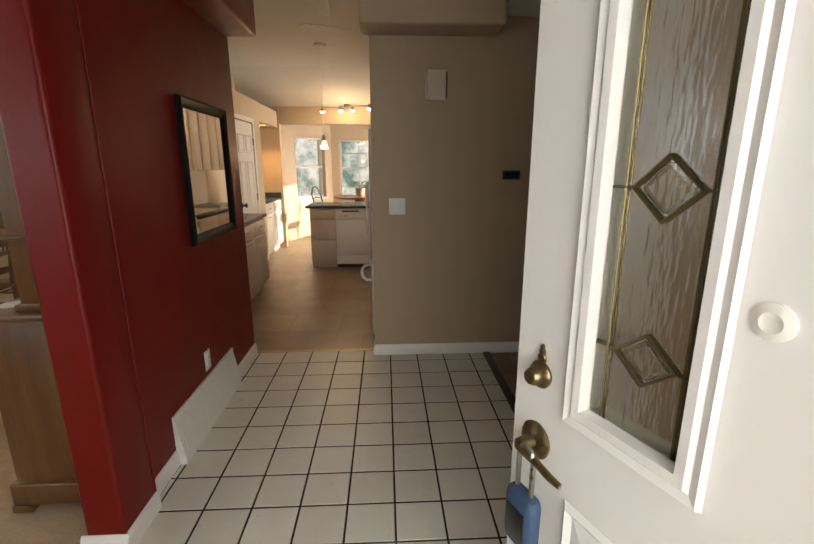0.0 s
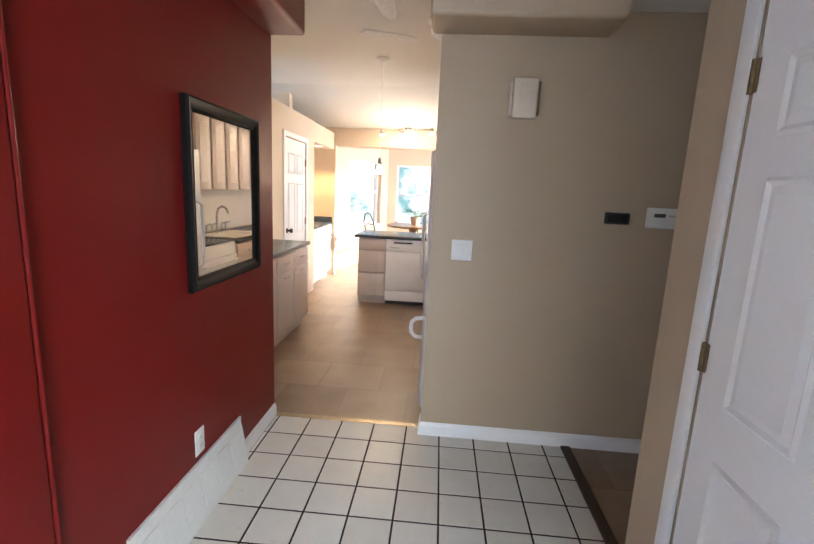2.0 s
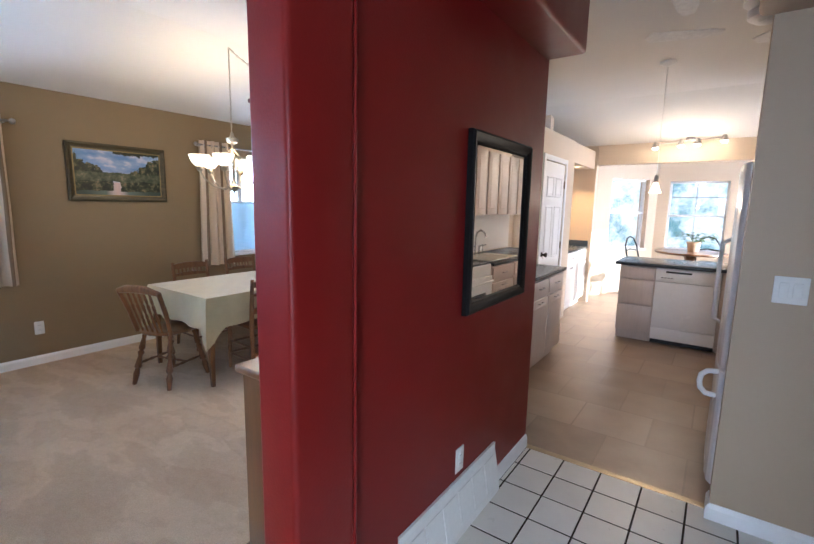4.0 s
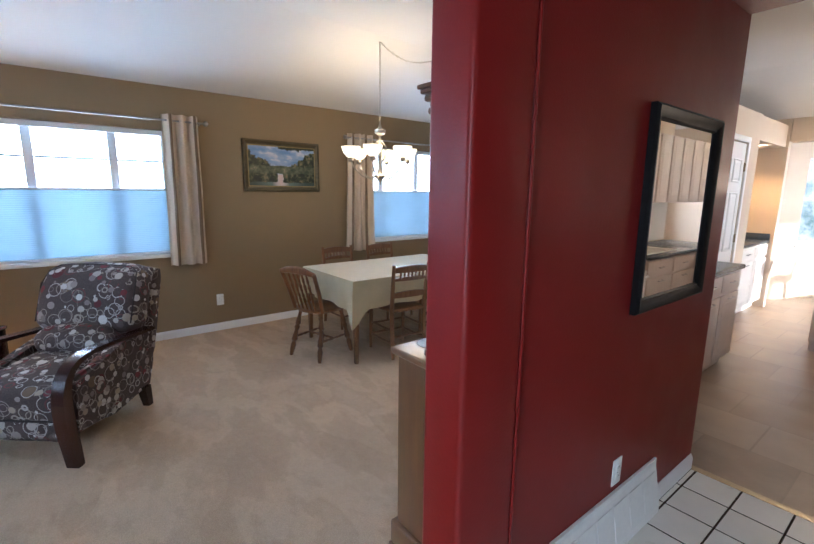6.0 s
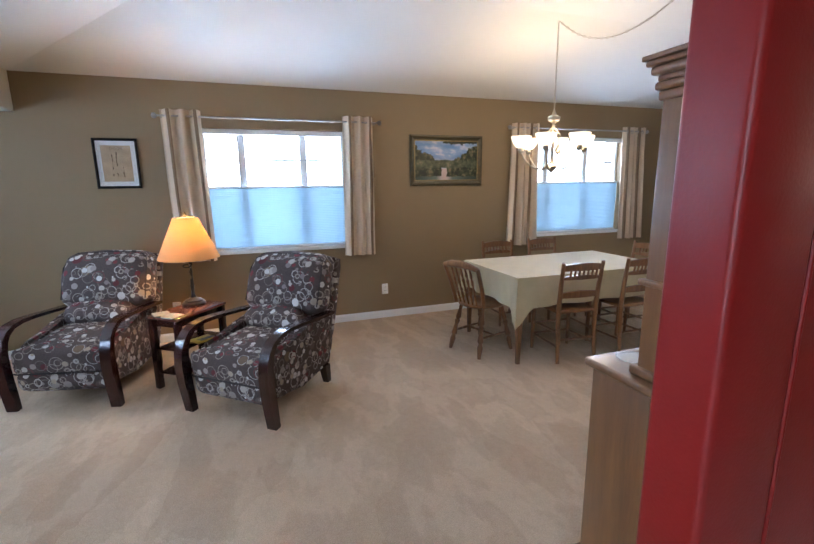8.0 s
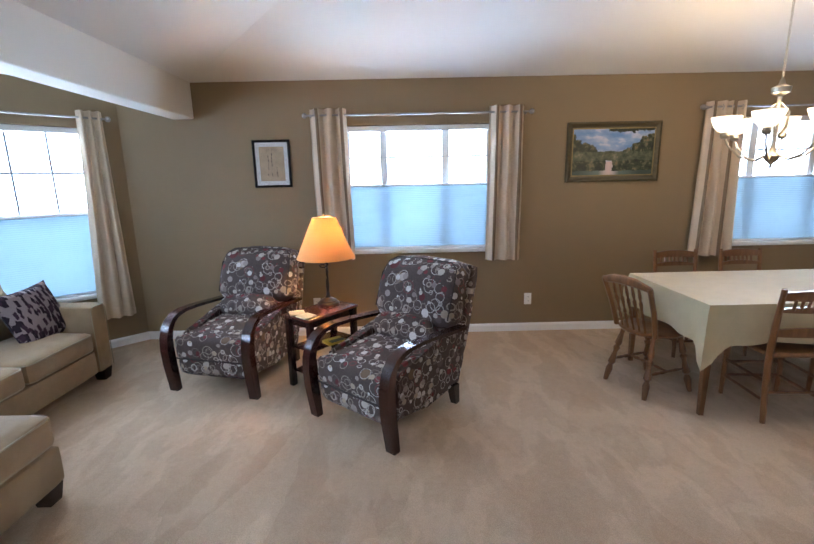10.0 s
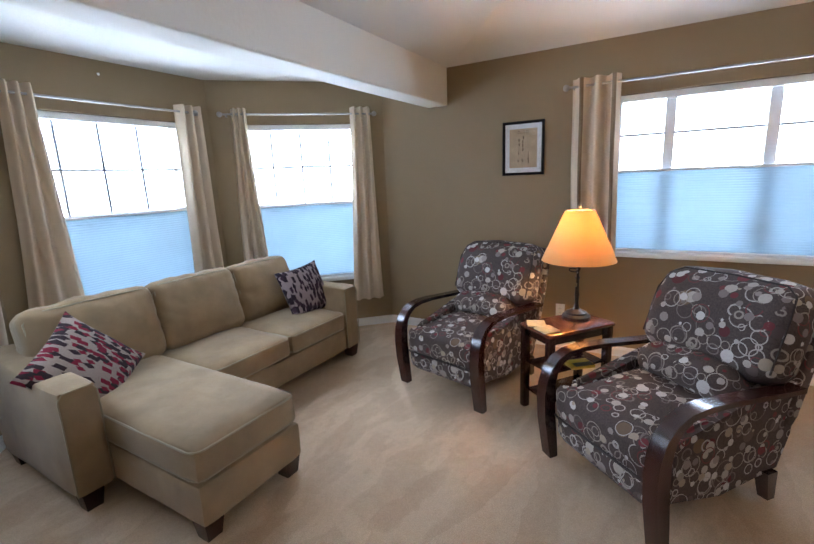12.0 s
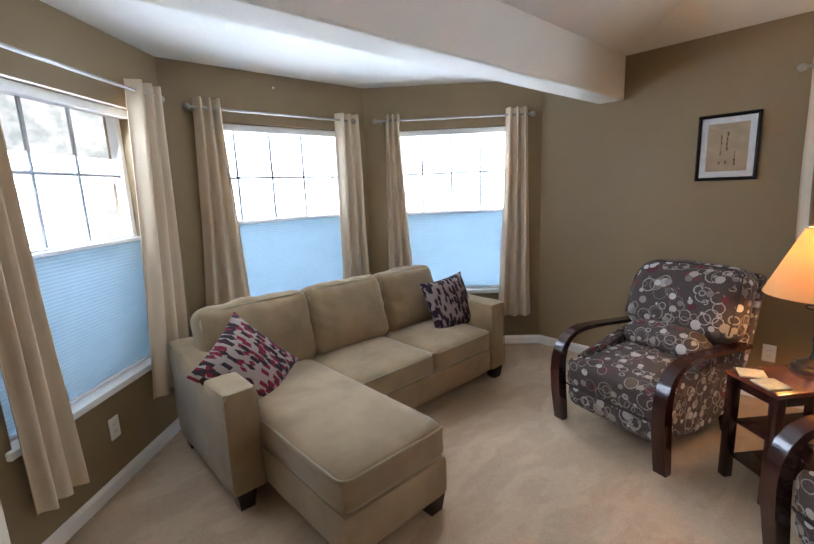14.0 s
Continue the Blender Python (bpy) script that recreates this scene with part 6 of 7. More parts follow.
for k in range(6):
    a = radians(k * 60 + 12)
    ca, sa = math.cos(a), math.sin(a)
    pts = [(r * ca, r * sa, z) for r, z in ((0.02, 1.64), (0.09, 1.60), (0.17, 1.625), (0.235, 1.69), (0.262, 1.745))]
    arm = part("arm", tube(pts, 0.006, 8), NICK, cd)
    cx, cy = 0.262 * ca, 0.262 * sa
    part("cup", lathe([(0, 1.735), (0.018, 1.74), (0.026, 1.755), (0.022, 1.775), (0, 1.78)], 14, None, (cx, cy, 0)), NICK, arm)
    part("glass_shade", lathe([(0.020, 1.775), (0.040, 1.785), (0.062, 1.81), (0.078, 1.85), (0.082, 1.868), (0.079, 1.868), (0.059, 1.813), (0.038, 1.79), (0.0, 1.782)], 20, None, (cx, cy, 0)), OPAL, arm, "lit white glass bowl")
    part("scroll", tube([(r * ca, r * sa, z) for r, z in ((0.015, 1.93), (0.06, 1.88), (0.055, 1.79), (0.02, 1.74))], 0.004, 6), NICK, cd)
chn = new("chandelier_light", bpy.data.lights.new("chandelier_light", "POINT"))
chn.data.energy, chn.data.color, chn.data.shadow_soft_size = 11.5, (1.0, 0.70, 0.38), 0.22
chn.matrix_world = Matrix.Translation((*CH, 1.99))


def chain(name, pts, label):
    t = thing(name, Matrix.Identity(4), label, "chain")
    bm = bmesh.new()
    for i, (a, b) in enumerate(zip(pts, pts[1:])):
        a, b = Vector(a), Vector(b)
        d = (b - a)
        mid = (a + b) / 2
        q = d.to_track_quat("Z", "Y").to_matrix().to_4x4() @ Matrix.Rotation(radians(90 * (i % 2)), 4, "Z")
        h = d.length * 0.62
        loop = [Matrix.Translation(mid) @ q @ Vector((0.007 * math.cos(u), 0, h * math.sin(u))) for u in [2 * math.pi * k / 8 for k in range(9)]]
        tube(loop, 0.0018, 4, bm)
    tube([p for p in pts], 0.0016, 5, bm)
    part("links", bm, NICK, t)
    return t


chain("chandelier_chain", [(*CH, 2.08 + (2.742 - 2.08) * k / 26) for k in range(27)], "straight nickel chain holding the chandelier")
H2 = (-2.85, 0.10, 2.752)
sw = []
for k in range(41):
    s = k / 40
    sw.append((CH[0] + (H2[0] - CH[0]) * s, CH[1] + (H2[1] - CH[1]) * s, 2.742 - 0.95 * s * (1 - s) * (1 - 0.25 * s)))
chain("swag_chain", sw, "sagging nickel swag chain under the ceiling")
hk = thing("ceiling_hook", Matrix.Translation((*CH, 2.742)), "small white swag hook in the ceiling", "hook")
part("hook", tube([(0, 0, 0.012), (0, 0, 0.0), (0.006, 0, -0.008), (0.0, 0, -0.012), (-0.005, 0, -0.006)], 0.002, 6), WHITEP, hk)
cn = thing("ceiling_canopy", Matrix.Translation(H2), "nickel ceiling canopy of the chandelier", "canopy")
part("cup", lathe([(0, -0.04), (0.01, -0.04), (0.05, -0.01), (0.06, 0.002), (0, 0.002)], 20), NICK, cn)

# ---- kitchen ----
COUNTER = plain("dark_slate_laminate", (0.045, 0.055, 0.065), 0.25, 0, 0.3, 90, 0.5)
ENAMEL = plain("white_appliance_enamel", (0.78, 0.79, 0.80), 0.25, 0, 0.02, 20, 0.5)
WHITECAB = paint("white_cabinet_paint", (0.74, 0.70, 0.66), 0.4, 0.04, 0.02)


def pull(parent, x0, y0, z, x1, y1):
    """A small bar pull between two points of a cabinet front, standing off along -y."""
    part("pull", tube([(x0, y0, z), (x0, y0 - 0.022, z), (x1, y1 - 0.022, z), (x1, y1, z)], 0.0045, 7), STEEL, parent, "brushed pull")


def front(parent, name, x0, z0, x1, z1, y, mat, raised=True):
    f = part(name, box(x0 + 0.010, y - 0.019, z0 + 0.010, x1 - 0.010, y, z1 - 0.010, 0.004), mat, parent)
    if raised and z1 - z0 > 0.25:
        bm = bmesh.new()
        rings = []
        for ins, dy in ((0.048, 0.0195), (0.056, 0.006), (0.078, 0.022)):
            rings.append([bm.verts.new((x, y - dy, z)) for x, z in ((x0 + ins, z0 + ins), (x1 - ins, z0 + ins), (x1 - ins, z1 - ins), (x0 + ins, z1 - ins))])
        for a, c in zip(rings, rings[1:]):
            for k in range(4):
                bm.faces.new((a[k], a[(k + 1) % 4], c[(k + 1) % 4], c[k]))
        bm.faces.new(rings[-1])
        part("raised_panel", bm, mat, f, "", None, False)
    return f


def base_unit(m, w, label, mat=None, drawers=1, h=0.87, depth=0.58):
    """A base cabinet: x across, front at y = 0 facing -y."""
    mat = mat or PICKLED
    t = thing("base_cabinet", m, label, "cabinet", "kitchen base cabinets")
    part("body", box(0, 0.0, 0.10, w, depth, h), mat, t, "", None, False)
    part("toe_kick", box(0, 0.06, 0, w, depth, 0.10), mat, t, "", None, False)
    if drawers == 3:
        for z0, z1 in ((0.11, 0.42), (0.42, 0.71), (0.71, 0.86)):
            front(t, "drawer", 0, z0, w, z1, 0, mat, False)
    else:
        d = front(t, "drawer", 0, 0.70, w, 0.86, 0, mat, False)
        pull(d, w / 2 - 0.05, -0.018, 0.78, w / 2 + 0.05, -0.018)
        d = front(t, "cabinet_door", 0, 0.11, w, 0.69, 0, mat)
        pull(d, w / 2 - 0.05, -0.018, 0.645, w / 2 + 0.05, -0.018)
    return t


def facing_m(x, y, deg, z=0.004):
    """A pose whose front (-y) looks along deg."""
    return Matrix.Translation((x, y, z)) @ Matrix.Rotation(radians(deg + 90), 4, "Z")


# counter by the dining side, fronts facing east
for k in range(4):
    base_unit(facing_m(-1.47, 0.13 + k * 0.455, 0), 0.455, "whitewashed maple base cabinet with a drawer over a door")
ct1 = thing("kitchen_counter", Matrix.Translation((0, 0, 0.874)), "dark slate laminate counter on the wall cabinets", "counter")
part("worktop", box(-2.06, 0.11, 0.0, -1.435, 1.975, 0.035, 0.008), COUNTER, ct1)
part("upstand", box(-2.068, 0.11, 0.035, -2.05, 1.975, 0.12, 0.003), COUNTER, ct1)

pd = thing("pantry_door", Matrix.Translation((-1.862, 2.39, 0)) @ Matrix.Rotation(radians(90), 4, "Z"), "white six-panel pantry door, shut, with a dark knob", "door", kind="structure")
panel_door(pd, 0.75, 2.02, 0.035, [(0.10, 1.62, 0.34, 1.86), (0.41, 1.62, 0.65, 1.86), (0.10, 0.90, 0.34, 1.52), (0.41, 0.90, 0.65, 1.52), (0.10, 0.14, 0.34, 0.76), (0.41, 0.14, 0.65, 0.76)], DOORW)
door_knob(pd, 0.06, -0.001, 0.96, -1, plain("dark_bronze_knob_b", (0.05, 0.04, 0.03), 0.3, 1.0))
for z in (0.22, 1.03, 1.78):
    hinge(pd, 0.755, -0.006, z, BRASS)
bm = box(-0.07, -0.016, 0, -0.005, 0.0, 2.09, 0.005)
box(0.765, -0.016, 0, 0.83, 0.0, 2.09, 0.005, 2, bm)
box(-0.0695, -0.0155, 2.03, 0.8295, 0.0, 2.0895, 0.005, 2, bm)
part("casing", bm, TRIM, pd, "white door casing")

# counter under the soffit
for k in range(2):
    base_unit(facing_m(-1.91, 3.60 + k * 0.56, 0), 0.56, "pale kitchen base cabinet in the sunlight", WHITECAB)
ct2 = thing("kitchen_counter", Matrix.Translation((0, 0, 0.874)), "dark slate laminate counter in the nook", "counter")
part("worktop", box(-2.74, 3.56, 0.0, -1.882, 4.745, 0.035, 0.008), COUNTER, ct2)
part("upstand", box(-2.745, 3.56, 0.035, -2.73, 4.745, 0.12, 0.003), COUNTER, ct2)
part("upstand", box(-2.729, 4.728, 0.035, -1.89, 4.746, 0.12, 0.003), COUNTER, ct2)
uc = thing("wall_cabinet", facing_m(-2.20, 3.57, 0, 1.38), "white wall cabinet under the soffit", "cabinet")
part("body", box(0, 0, 0, 0.55, 0.31, 0.72), WHITECAB, uc, "", None, False)
front(uc, "cabinet_door", 0, 0, 0.55, 0.72, 0, WHITECAB)
rl = thing("recessed_light", Matrix.Translation((-2.0, 4.25, 2.098)), "lit recessed ceiling light in the soffit", "light")
part("trim_ring", lathe([(0.05, -0.002), (0.085, -0.006), (0.088, 0.0), (0.05, 0.0)], 24), WHITEP, rl)
part("lens", lathe([(0, -0.001), (0.052, -0.001), (0.05, 0.0), (0, 0.0)], 20), glow("warm_lens", (1.0, 0.62, 0.25), 8), rl)
rp = new("recessed_lamp", bpy.data.lights.new("recessed_lamp", "SPOT"))
rp.data.energy, rp.data.color, rp.data.spot_size, rp.data.spot_blend, rp.data.shadow_soft_size = 30, (1.0, 0.58, 0.24), radians(120), 0.6, 0.05
rp.matrix_world = look((-2.0, 4.25, 2.08), (-2.15, 4.3, 0))

# peninsula
base_unit(Matrix.Translation((-1.10, 2.96, 0.004)), 0.36, "whitewashed base cabinet with three drawers", None, 3)
dw = thing("dishwasher", Matrix.Translation((-0.74, 2.96, 0.004)), "white dishwasher with a control panel in the peninsula", "dishwasher")
part("body", box(0.002, 0.0, 0.10, 0.598, 0.58, 0.868), ENAMEL, dw, "", None, False)
part("door", box(0.004, -0.02, 0.20, 0.596, 0.0, 0.71, 0.006), ENAMEL, dw)
cp = part("control_panel", box(0.004, -0.026, 0.715, 0.596, 0.0, 0.866, 0.006), ENAMEL, dw)
part("latch", box(0.10, -0.034, 0.815, 0.34, -0.0255, 0.835, 0.003), DARKP, cp)
for x in (0.06, 0.09, 0.12, 0.15):
    part("button", box(x, -0.029, 0.755, x + 0.018, -0.0255, 0.765, 0.002), DARKP, cp)
part("kick_plate", box(0.004, -0.012, 0.06, 0.596, 0.0, 0.19, 0.004), ENAMEL, dw)
part("toe_kick", box(0.002, 0.06, 0.0, 0.598, 0.5, 0.10), DARKP, dw, "", None, False)
base_unit(Matrix.Translation((-0.14, 2.96, 0.004)), 0.45, "whitewashed maple base cabinet with a drawer over a door")
ct3 = thing("kitchen_counter", Matrix.Translation((0, 0, 0.874)), "dark slate laminate peninsula counter", "counter")
part("worktop", box(-1.15, 2.90, 0.0, 0.61, 3.62, 0.035, 0.010, 3), COUNTER, ct3)
part("back_panel", box(-1.10, 3.541, -0.87, 0.61, 3.56, 0.0), PICKLED, ct3, "", None, False)

# refrigerator: doors face west, seen edge-on past the wall
fr = thing("refrigerator", Matrix.Translation((-0.08, 0.055, 0.004)), "white refrigerator with rounded doors and loop handles", "refrigerator")
part("cabinet", box(0.0, 0.0, 0.02, 0.68, 0.80, 1.72, 0.006), ENAMEL, fr)
part("grille", box(-0.03, 0.01, 0.0, 0.0, 0.79, 0.09, 0.004), DARKP, fr)
for nm, z0, z1 in (("freezer_door", 0.10, 0.70), ("fridge_door", 0.715, 1.72)):
    bm = prism([(0.0, 0.0), (-0.045, 0.0), (-0.062, 0.03), (-0.072, 0.12), (-0.076, 0.40), (-0.072, 0.68), (-0.062, 0.77), (-0.045, 0.80), (0.0, 0.80)], z0, z1, 0.006)
    d = part(nm, bm, ENAMEL, fr)
    zc = 0.55 if z0 < 0.3 else 0.70
    if z0 < 0.3:
        part("handle", tube([(-0.06, 0.06, 0.555), (-0.11, 0.06, 0.56), (-0.135, 0.06, 0.585), (-0.14, 0.06, 0.62), (-0.135, 0.06, 0.655), (-0.11, 0.06, 0.68), (-0.06, 0.06, 0.685)], 0.014, 10), ENAMEL, d)
    else:
        part("handle", tube([(-0.06, 0.70, 0.80), (-0.11, 0.70, 0.83), (-0.115, 0.70, 1.0), (-0.11, 0.70, 1.30), (-0.06, 0.70, 1.33)], 0.013, 10), ENAMEL, d)

# cooking run, seen in the mirror: fronts face west
rg = thing("kitchen_range", facing_m(0.0, 1.70, 180), "white electric range with a black glass hob", "range")
part("body", box(0, 0.0, 0.03, 0.76, 0.60, 0.90, 0.006), ENAMEL, rg)
part("hob", box(0.01, 0.02, 0.90, 0.75, 0.59, 0.912, 0.004), plain("black_glass_hob", (0.02, 0.02, 0.022), 0.12), rg)
od = part("oven_door", box(0.01, -0.025, 0.26, 0.75, 0.0, 0.78, 0.006), ENAMEL, rg)
part("oven_window", box(0.16, -0.028, 0.36, 0.60, -0.024, 0.62, 0.003), plain("oven_glass", (0.05, 0.055, 0.06), 0.1), od)
part("oven_handle", tube([(0.06, -0.024, 0.735), (0.07, -0.06, 0.735), (0.69, -0.06, 0.735), (0.70, -0.024, 0.735)], 0.011, 9), ENAMEL, od)
part("drawer", box(0.01, -0.02, 0.05, 0.75, 0.0, 0.245, 0.006), ENAMEL, rg)
bgd = part("back_guard", box(0.0, 0.56, 0.90, 0.76, 0.60, 1.06, 0.008), ENAMEL, rg)
for x in (0.08, 0.17, 0.59, 0.68):
    part("knob", lathe([(0, 0), (0.02, 0), (0.018, 0.022), (0, 0.022)], 14), DARKP, bgd, "", Matrix.Translation((x, 0.56, 0.985)) @ Matrix.Rotation(radians(90), 4, "X"))
base_unit(facing_m(0.0, 2.30, 180), 0.59, "whitewashed maple sink base cabinet")
base_unit(facing_m(0.0, 2.88, 180), 0.57, "whitewashed maple base cabinet with a drawer over a door")
ct4 = thing("kitchen_counter", Matrix.Translation((0, 0, 0.874)), "dark slate laminate sink counter", "counter")
part("worktop", box(-0.03, 1.71, 0.0, 0.61, 2.895, 0.035, 0.008), COUNTER, ct4)
sk = thing("kitchen_sink", Matrix.Translation((0.27, 2.18, 0.910)), "cream enamel drop-in sink", "sink")
bm = bmesh.new()
rings = []
for hx1, hy1, z in ((0.22, 0.36, 0.0), (0.22, 0.36, 0.010), (0.185, 0.33, 0.010), (0.175, 0.32, 0.002)):
    rings.append([bm.verts.new((x, y, z)) for x, y in ((-hx1, -hy1), (hx1, -hy1), (hx1, hy1), (-hx1, hy1))])
for a, c in zip(rings, rings[1:]):
    for k in range(4):
        bm.faces.new((a[k], a[(k + 1) % 4], c[(k + 1) % 4], c[k]))
bm.faces.new(rings[-1])
part("basin", bm, plain("cream_sink_enamel", (0.62, 0.57, 0.45), 0.25), sk, "", None, False)
fc = thing("kitchen_faucet", Matrix.Translation((0.44, 2.18, 0.921)), "chrome gooseneck faucet with two lever taps", "faucet")
CHROME = plain("chrome", (0.6, 0.6, 0.62), 0.12, 1.0, 0.02)
part("spout", tube([(0, 0, 0), (0, 0, 0.20), (-0.02, 0, 0.27), (-0.07, 0, 0.30), (-0.12, 0, 0.27), (-0.135, 0, 0.22)], 0.011, 10), CHROME, fc)
for y in (-0.22, -0.11, 0.11, 0.20):
    part("tap", tube([(0, y, 0), (0, y, 0.10), (-0.05, y, 0.115)], 0.010, 9), CHROME, fc)
for k in range(10):
    w0 = thing("wall_cabinet", facing_m(0.28, 1.18 + k * 0.30, 180, 1.40), "whitewashed maple wall cabinet with a raised panel door", "cabinet", "kitchen wall cabinets")
    part("body", box(0.002, 0, 0, 0.298, 0.33, 0.72), PICKLED, w0, "", None, False)
    front(w0, "cabinet_door", 0.006, 0, 0.294, 0.72, 0, PICKLED)
part("backsplash", box(0.605, 0.90, 0.92, 0.619, 3.59, 1.40), WHITECAB, None, "", None, False)
tagged(bpy.data.objects["backsplash"], "plain white backsplash behind the sink", "backsplash", kind="structure")

# lamps in the kitchen
pl = thing("pendant_lamp", Matrix.Translation((-0.72, 1.98, 0)), "small lit glass pendant on a long thin cord", "pendant lamp")
part("canopy", lathe([(0, 2.715), (0.02, 2.715), (0.062, 2.735), (0.066, 2.752), (0, 2.752)], 22), WHITEP, pl)
part("cord", tube([(0, 0, 2.72), (0, 0, 1.79)], 0.0025, 6), WHITEP, pl)
part("socket", lathe([(0, 1.80), (0.012, 1.80), (0.018, 1.78), (0.018, 1.74), (0, 1.74)], 14), STEEL, pl)
part("shade", lathe([(0.015, 1.735), (0.023, 1.725), (0.034, 1.685), (0.050, 1.645), (0.047, 1.645), (0.031, 1.685), (0.020, 1.72)], 22), glow("lit_pendant_glass", (1.0, 0.72, 0.40), 2.0), pl, "lit frosted glass shade")
pp = new("pendant_light", bpy.data.lights.new("pendant_light", "POINT"))
pp.data.energy, pp.data.color, pp.data.shadow_soft_size = 5, (1.0, 0.70, 0.42), 0.05
pp.matrix_world = Matrix.Translation((-0.75, 1.95, 1.60))

tk = thing("track_light", Matrix.Translation((-0.66, 4.66, 2.47)), "lit track light with four small spot heads on the ceiling", "track light")
part("canopy", lathe([(0, -0.03), (0.05, -0.028), (0.06, 0.0), (0.06, 0.025), (0, 0.025)], 20), STEEL, tk)
bar = [(-0.42, -0.04, -0.065), (-0.2, 0.03, -0.045), (0, 0, -0.035), (0.2, -0.03, -0.03), (0.42, 0.04, 0.0)]
part("bar", tube(bar, 0.009, 8), STEEL, tk)
for x, y, z in ((-0.40, -0.05, -0.075), (-0.10, 0.0, -0.055), (0.09, -0.02, -0.05), (0.38, 0.0, -0.02)):
    hd = part("spot_head", lathe([(0, 0.03), (0.02, 0.03), (0.03, 0.0), (0.045, -0.05), (0.043, -0.05), (0.028, 0.0), (0, 0.02)], 16, None, (x, y - 0.05, z)), STEEL, tk)
    part("bulb", lathe([(0, -0.045), (0.034, -0.045), (0.04, -0.05), (0.03, -0.07), (0, -0.076)], 14, None, (x, y - 0.05, z)), glow("spot_bulb", (1.0, 0.78, 0.48), 14), hd)
tl = new("track_lamp", bpy.data.lights.new("track_lamp", "POINT"))
tl.data.energy, tl.data.color, tl.data.shadow_soft_size = 8, (1.0, 0.76, 0.50), 0.12
tl.matrix_world = Matrix.Translation((-0.66, 4.25, 2.12))

# ceiling fan
fx_, fy_ = -0.12, 0.78
fan = thing("ceiling_fan", Matrix.Translation((fx_, fy_, 0)), "white ceiling fan at rest with pull chains", "ceiling fan")
part("canopy", lathe([(0, 2.715), (0.05, 2.72), (0.065, 2.752), (0, 2.752)], 18), WHITEP, fan)
part("motor", lathe([(0, 2.725), (0.06, 2.72), (0.11, 2.705), (0.12, 2.665), (0.09, 2.64), (0.05, 2.63), (0, 2.63)], 24), WHITEP, fan)
for k in range(5):
    bl_ = prism([(0.10, -0.03), (0.20, -0.055), (0.52, -0.065), (0.56, 0.0), (0.52, 0.065), (0.20, 0.055), (0.10, 0.03)], 2.668, 2.676, 0.003)
    part("blade", bl_, plain("white_fan_blade", (0.74, 0.72, 0.69), 0.5), fan, "", Matrix.Rotation(radians(72 * k + 197), 4, "Z") @ Matrix.Rotation(radians(8), 4, "X"))
part("light_bowl", lathe([(0.05, 2.635), (0.095, 2.62), (0.09, 2.58), (0.05, 2.555), (0, 2.55)], 22), plain("frosted_bowl", (0.7, 0.7, 0.7), 0.3), fan)
for x, z in ((0.05, 2.52), (0.07, 2.44)):
    part("pull_chain", tube([(x, 0, 2.60), (x, 0, z)], 0.0015, 5), STEEL, fan)
    part("chain_drop", lathe([(0, 0), (0.006, 0.004), (0.006, 0.022), (0, 0.03)], 10, None, (x, 0, z - 0.03)), BRONZE, fan)

# breakfast nook
WIN = "white nook window with a grid, garden outside"
wl, wr = NOOK_L1 - NOOK_L0, NOOK_R1 - NOOK_R0
window("window_6", on_wall(NOOK_A, NOOK_B, (NOOK_L0 + NOOK_L1) / 2), wl, 0.80, 2.02, (), None, (), None, WIN, 0.08, True, 1.44, 0.9)
window("window_7", on_wall(NOOK_B, (1.75, 6.6), (NOOK_R0 + NOOK_R1) / 2), wr, 0.80, 2.0, (), 1.72, (-0.02,), None, WIN, 0.08, True, 1.40, 0.9)
# unseen window, added and sized so that sun reaches the nook wall
window("window_8", on_wall((1.75, 6.8), (1.75, -0.1), 1.425), 1.75, 0.88, 2.06, (0.0,), 1.76, (-0.45, 0.45), None, "unseen white kitchen window with a grid, added for the sun", 0.08, True, None, 0.9)
nt_ = thing("nook_table", Matrix.Translation((-0.53, 5.05, 0.002)), "round honey-wood pedestal table in the breakfast nook", "table")
part("tabletop", lathe([(0, 0.865), (0.44, 0.865), (0.46, 0.88), (0.455, 0.897), (0, 0.90)], 40), OAK, nt_)
part("pedestal", lathe([(0, 0.0), (0.05, 0.02), (0.06, 0.2), (0.04, 0.5), (0.07, 0.8), (0.10, 0.865), (0, 0.865)], 18), OAK, nt_)
for k in range(4):
    part("foot", tube([(0.03, 0, 0.14), (0.2, 0, 0.10), (0.34, 0, 0.025)], 0.025, 8), OAK, nt_, "", Matrix.Rotation(radians(45 + 90 * k), 4, "Z"))
DARKSEAT = plain("black_seat", (0.02, 0.018, 0.018), 0.5)


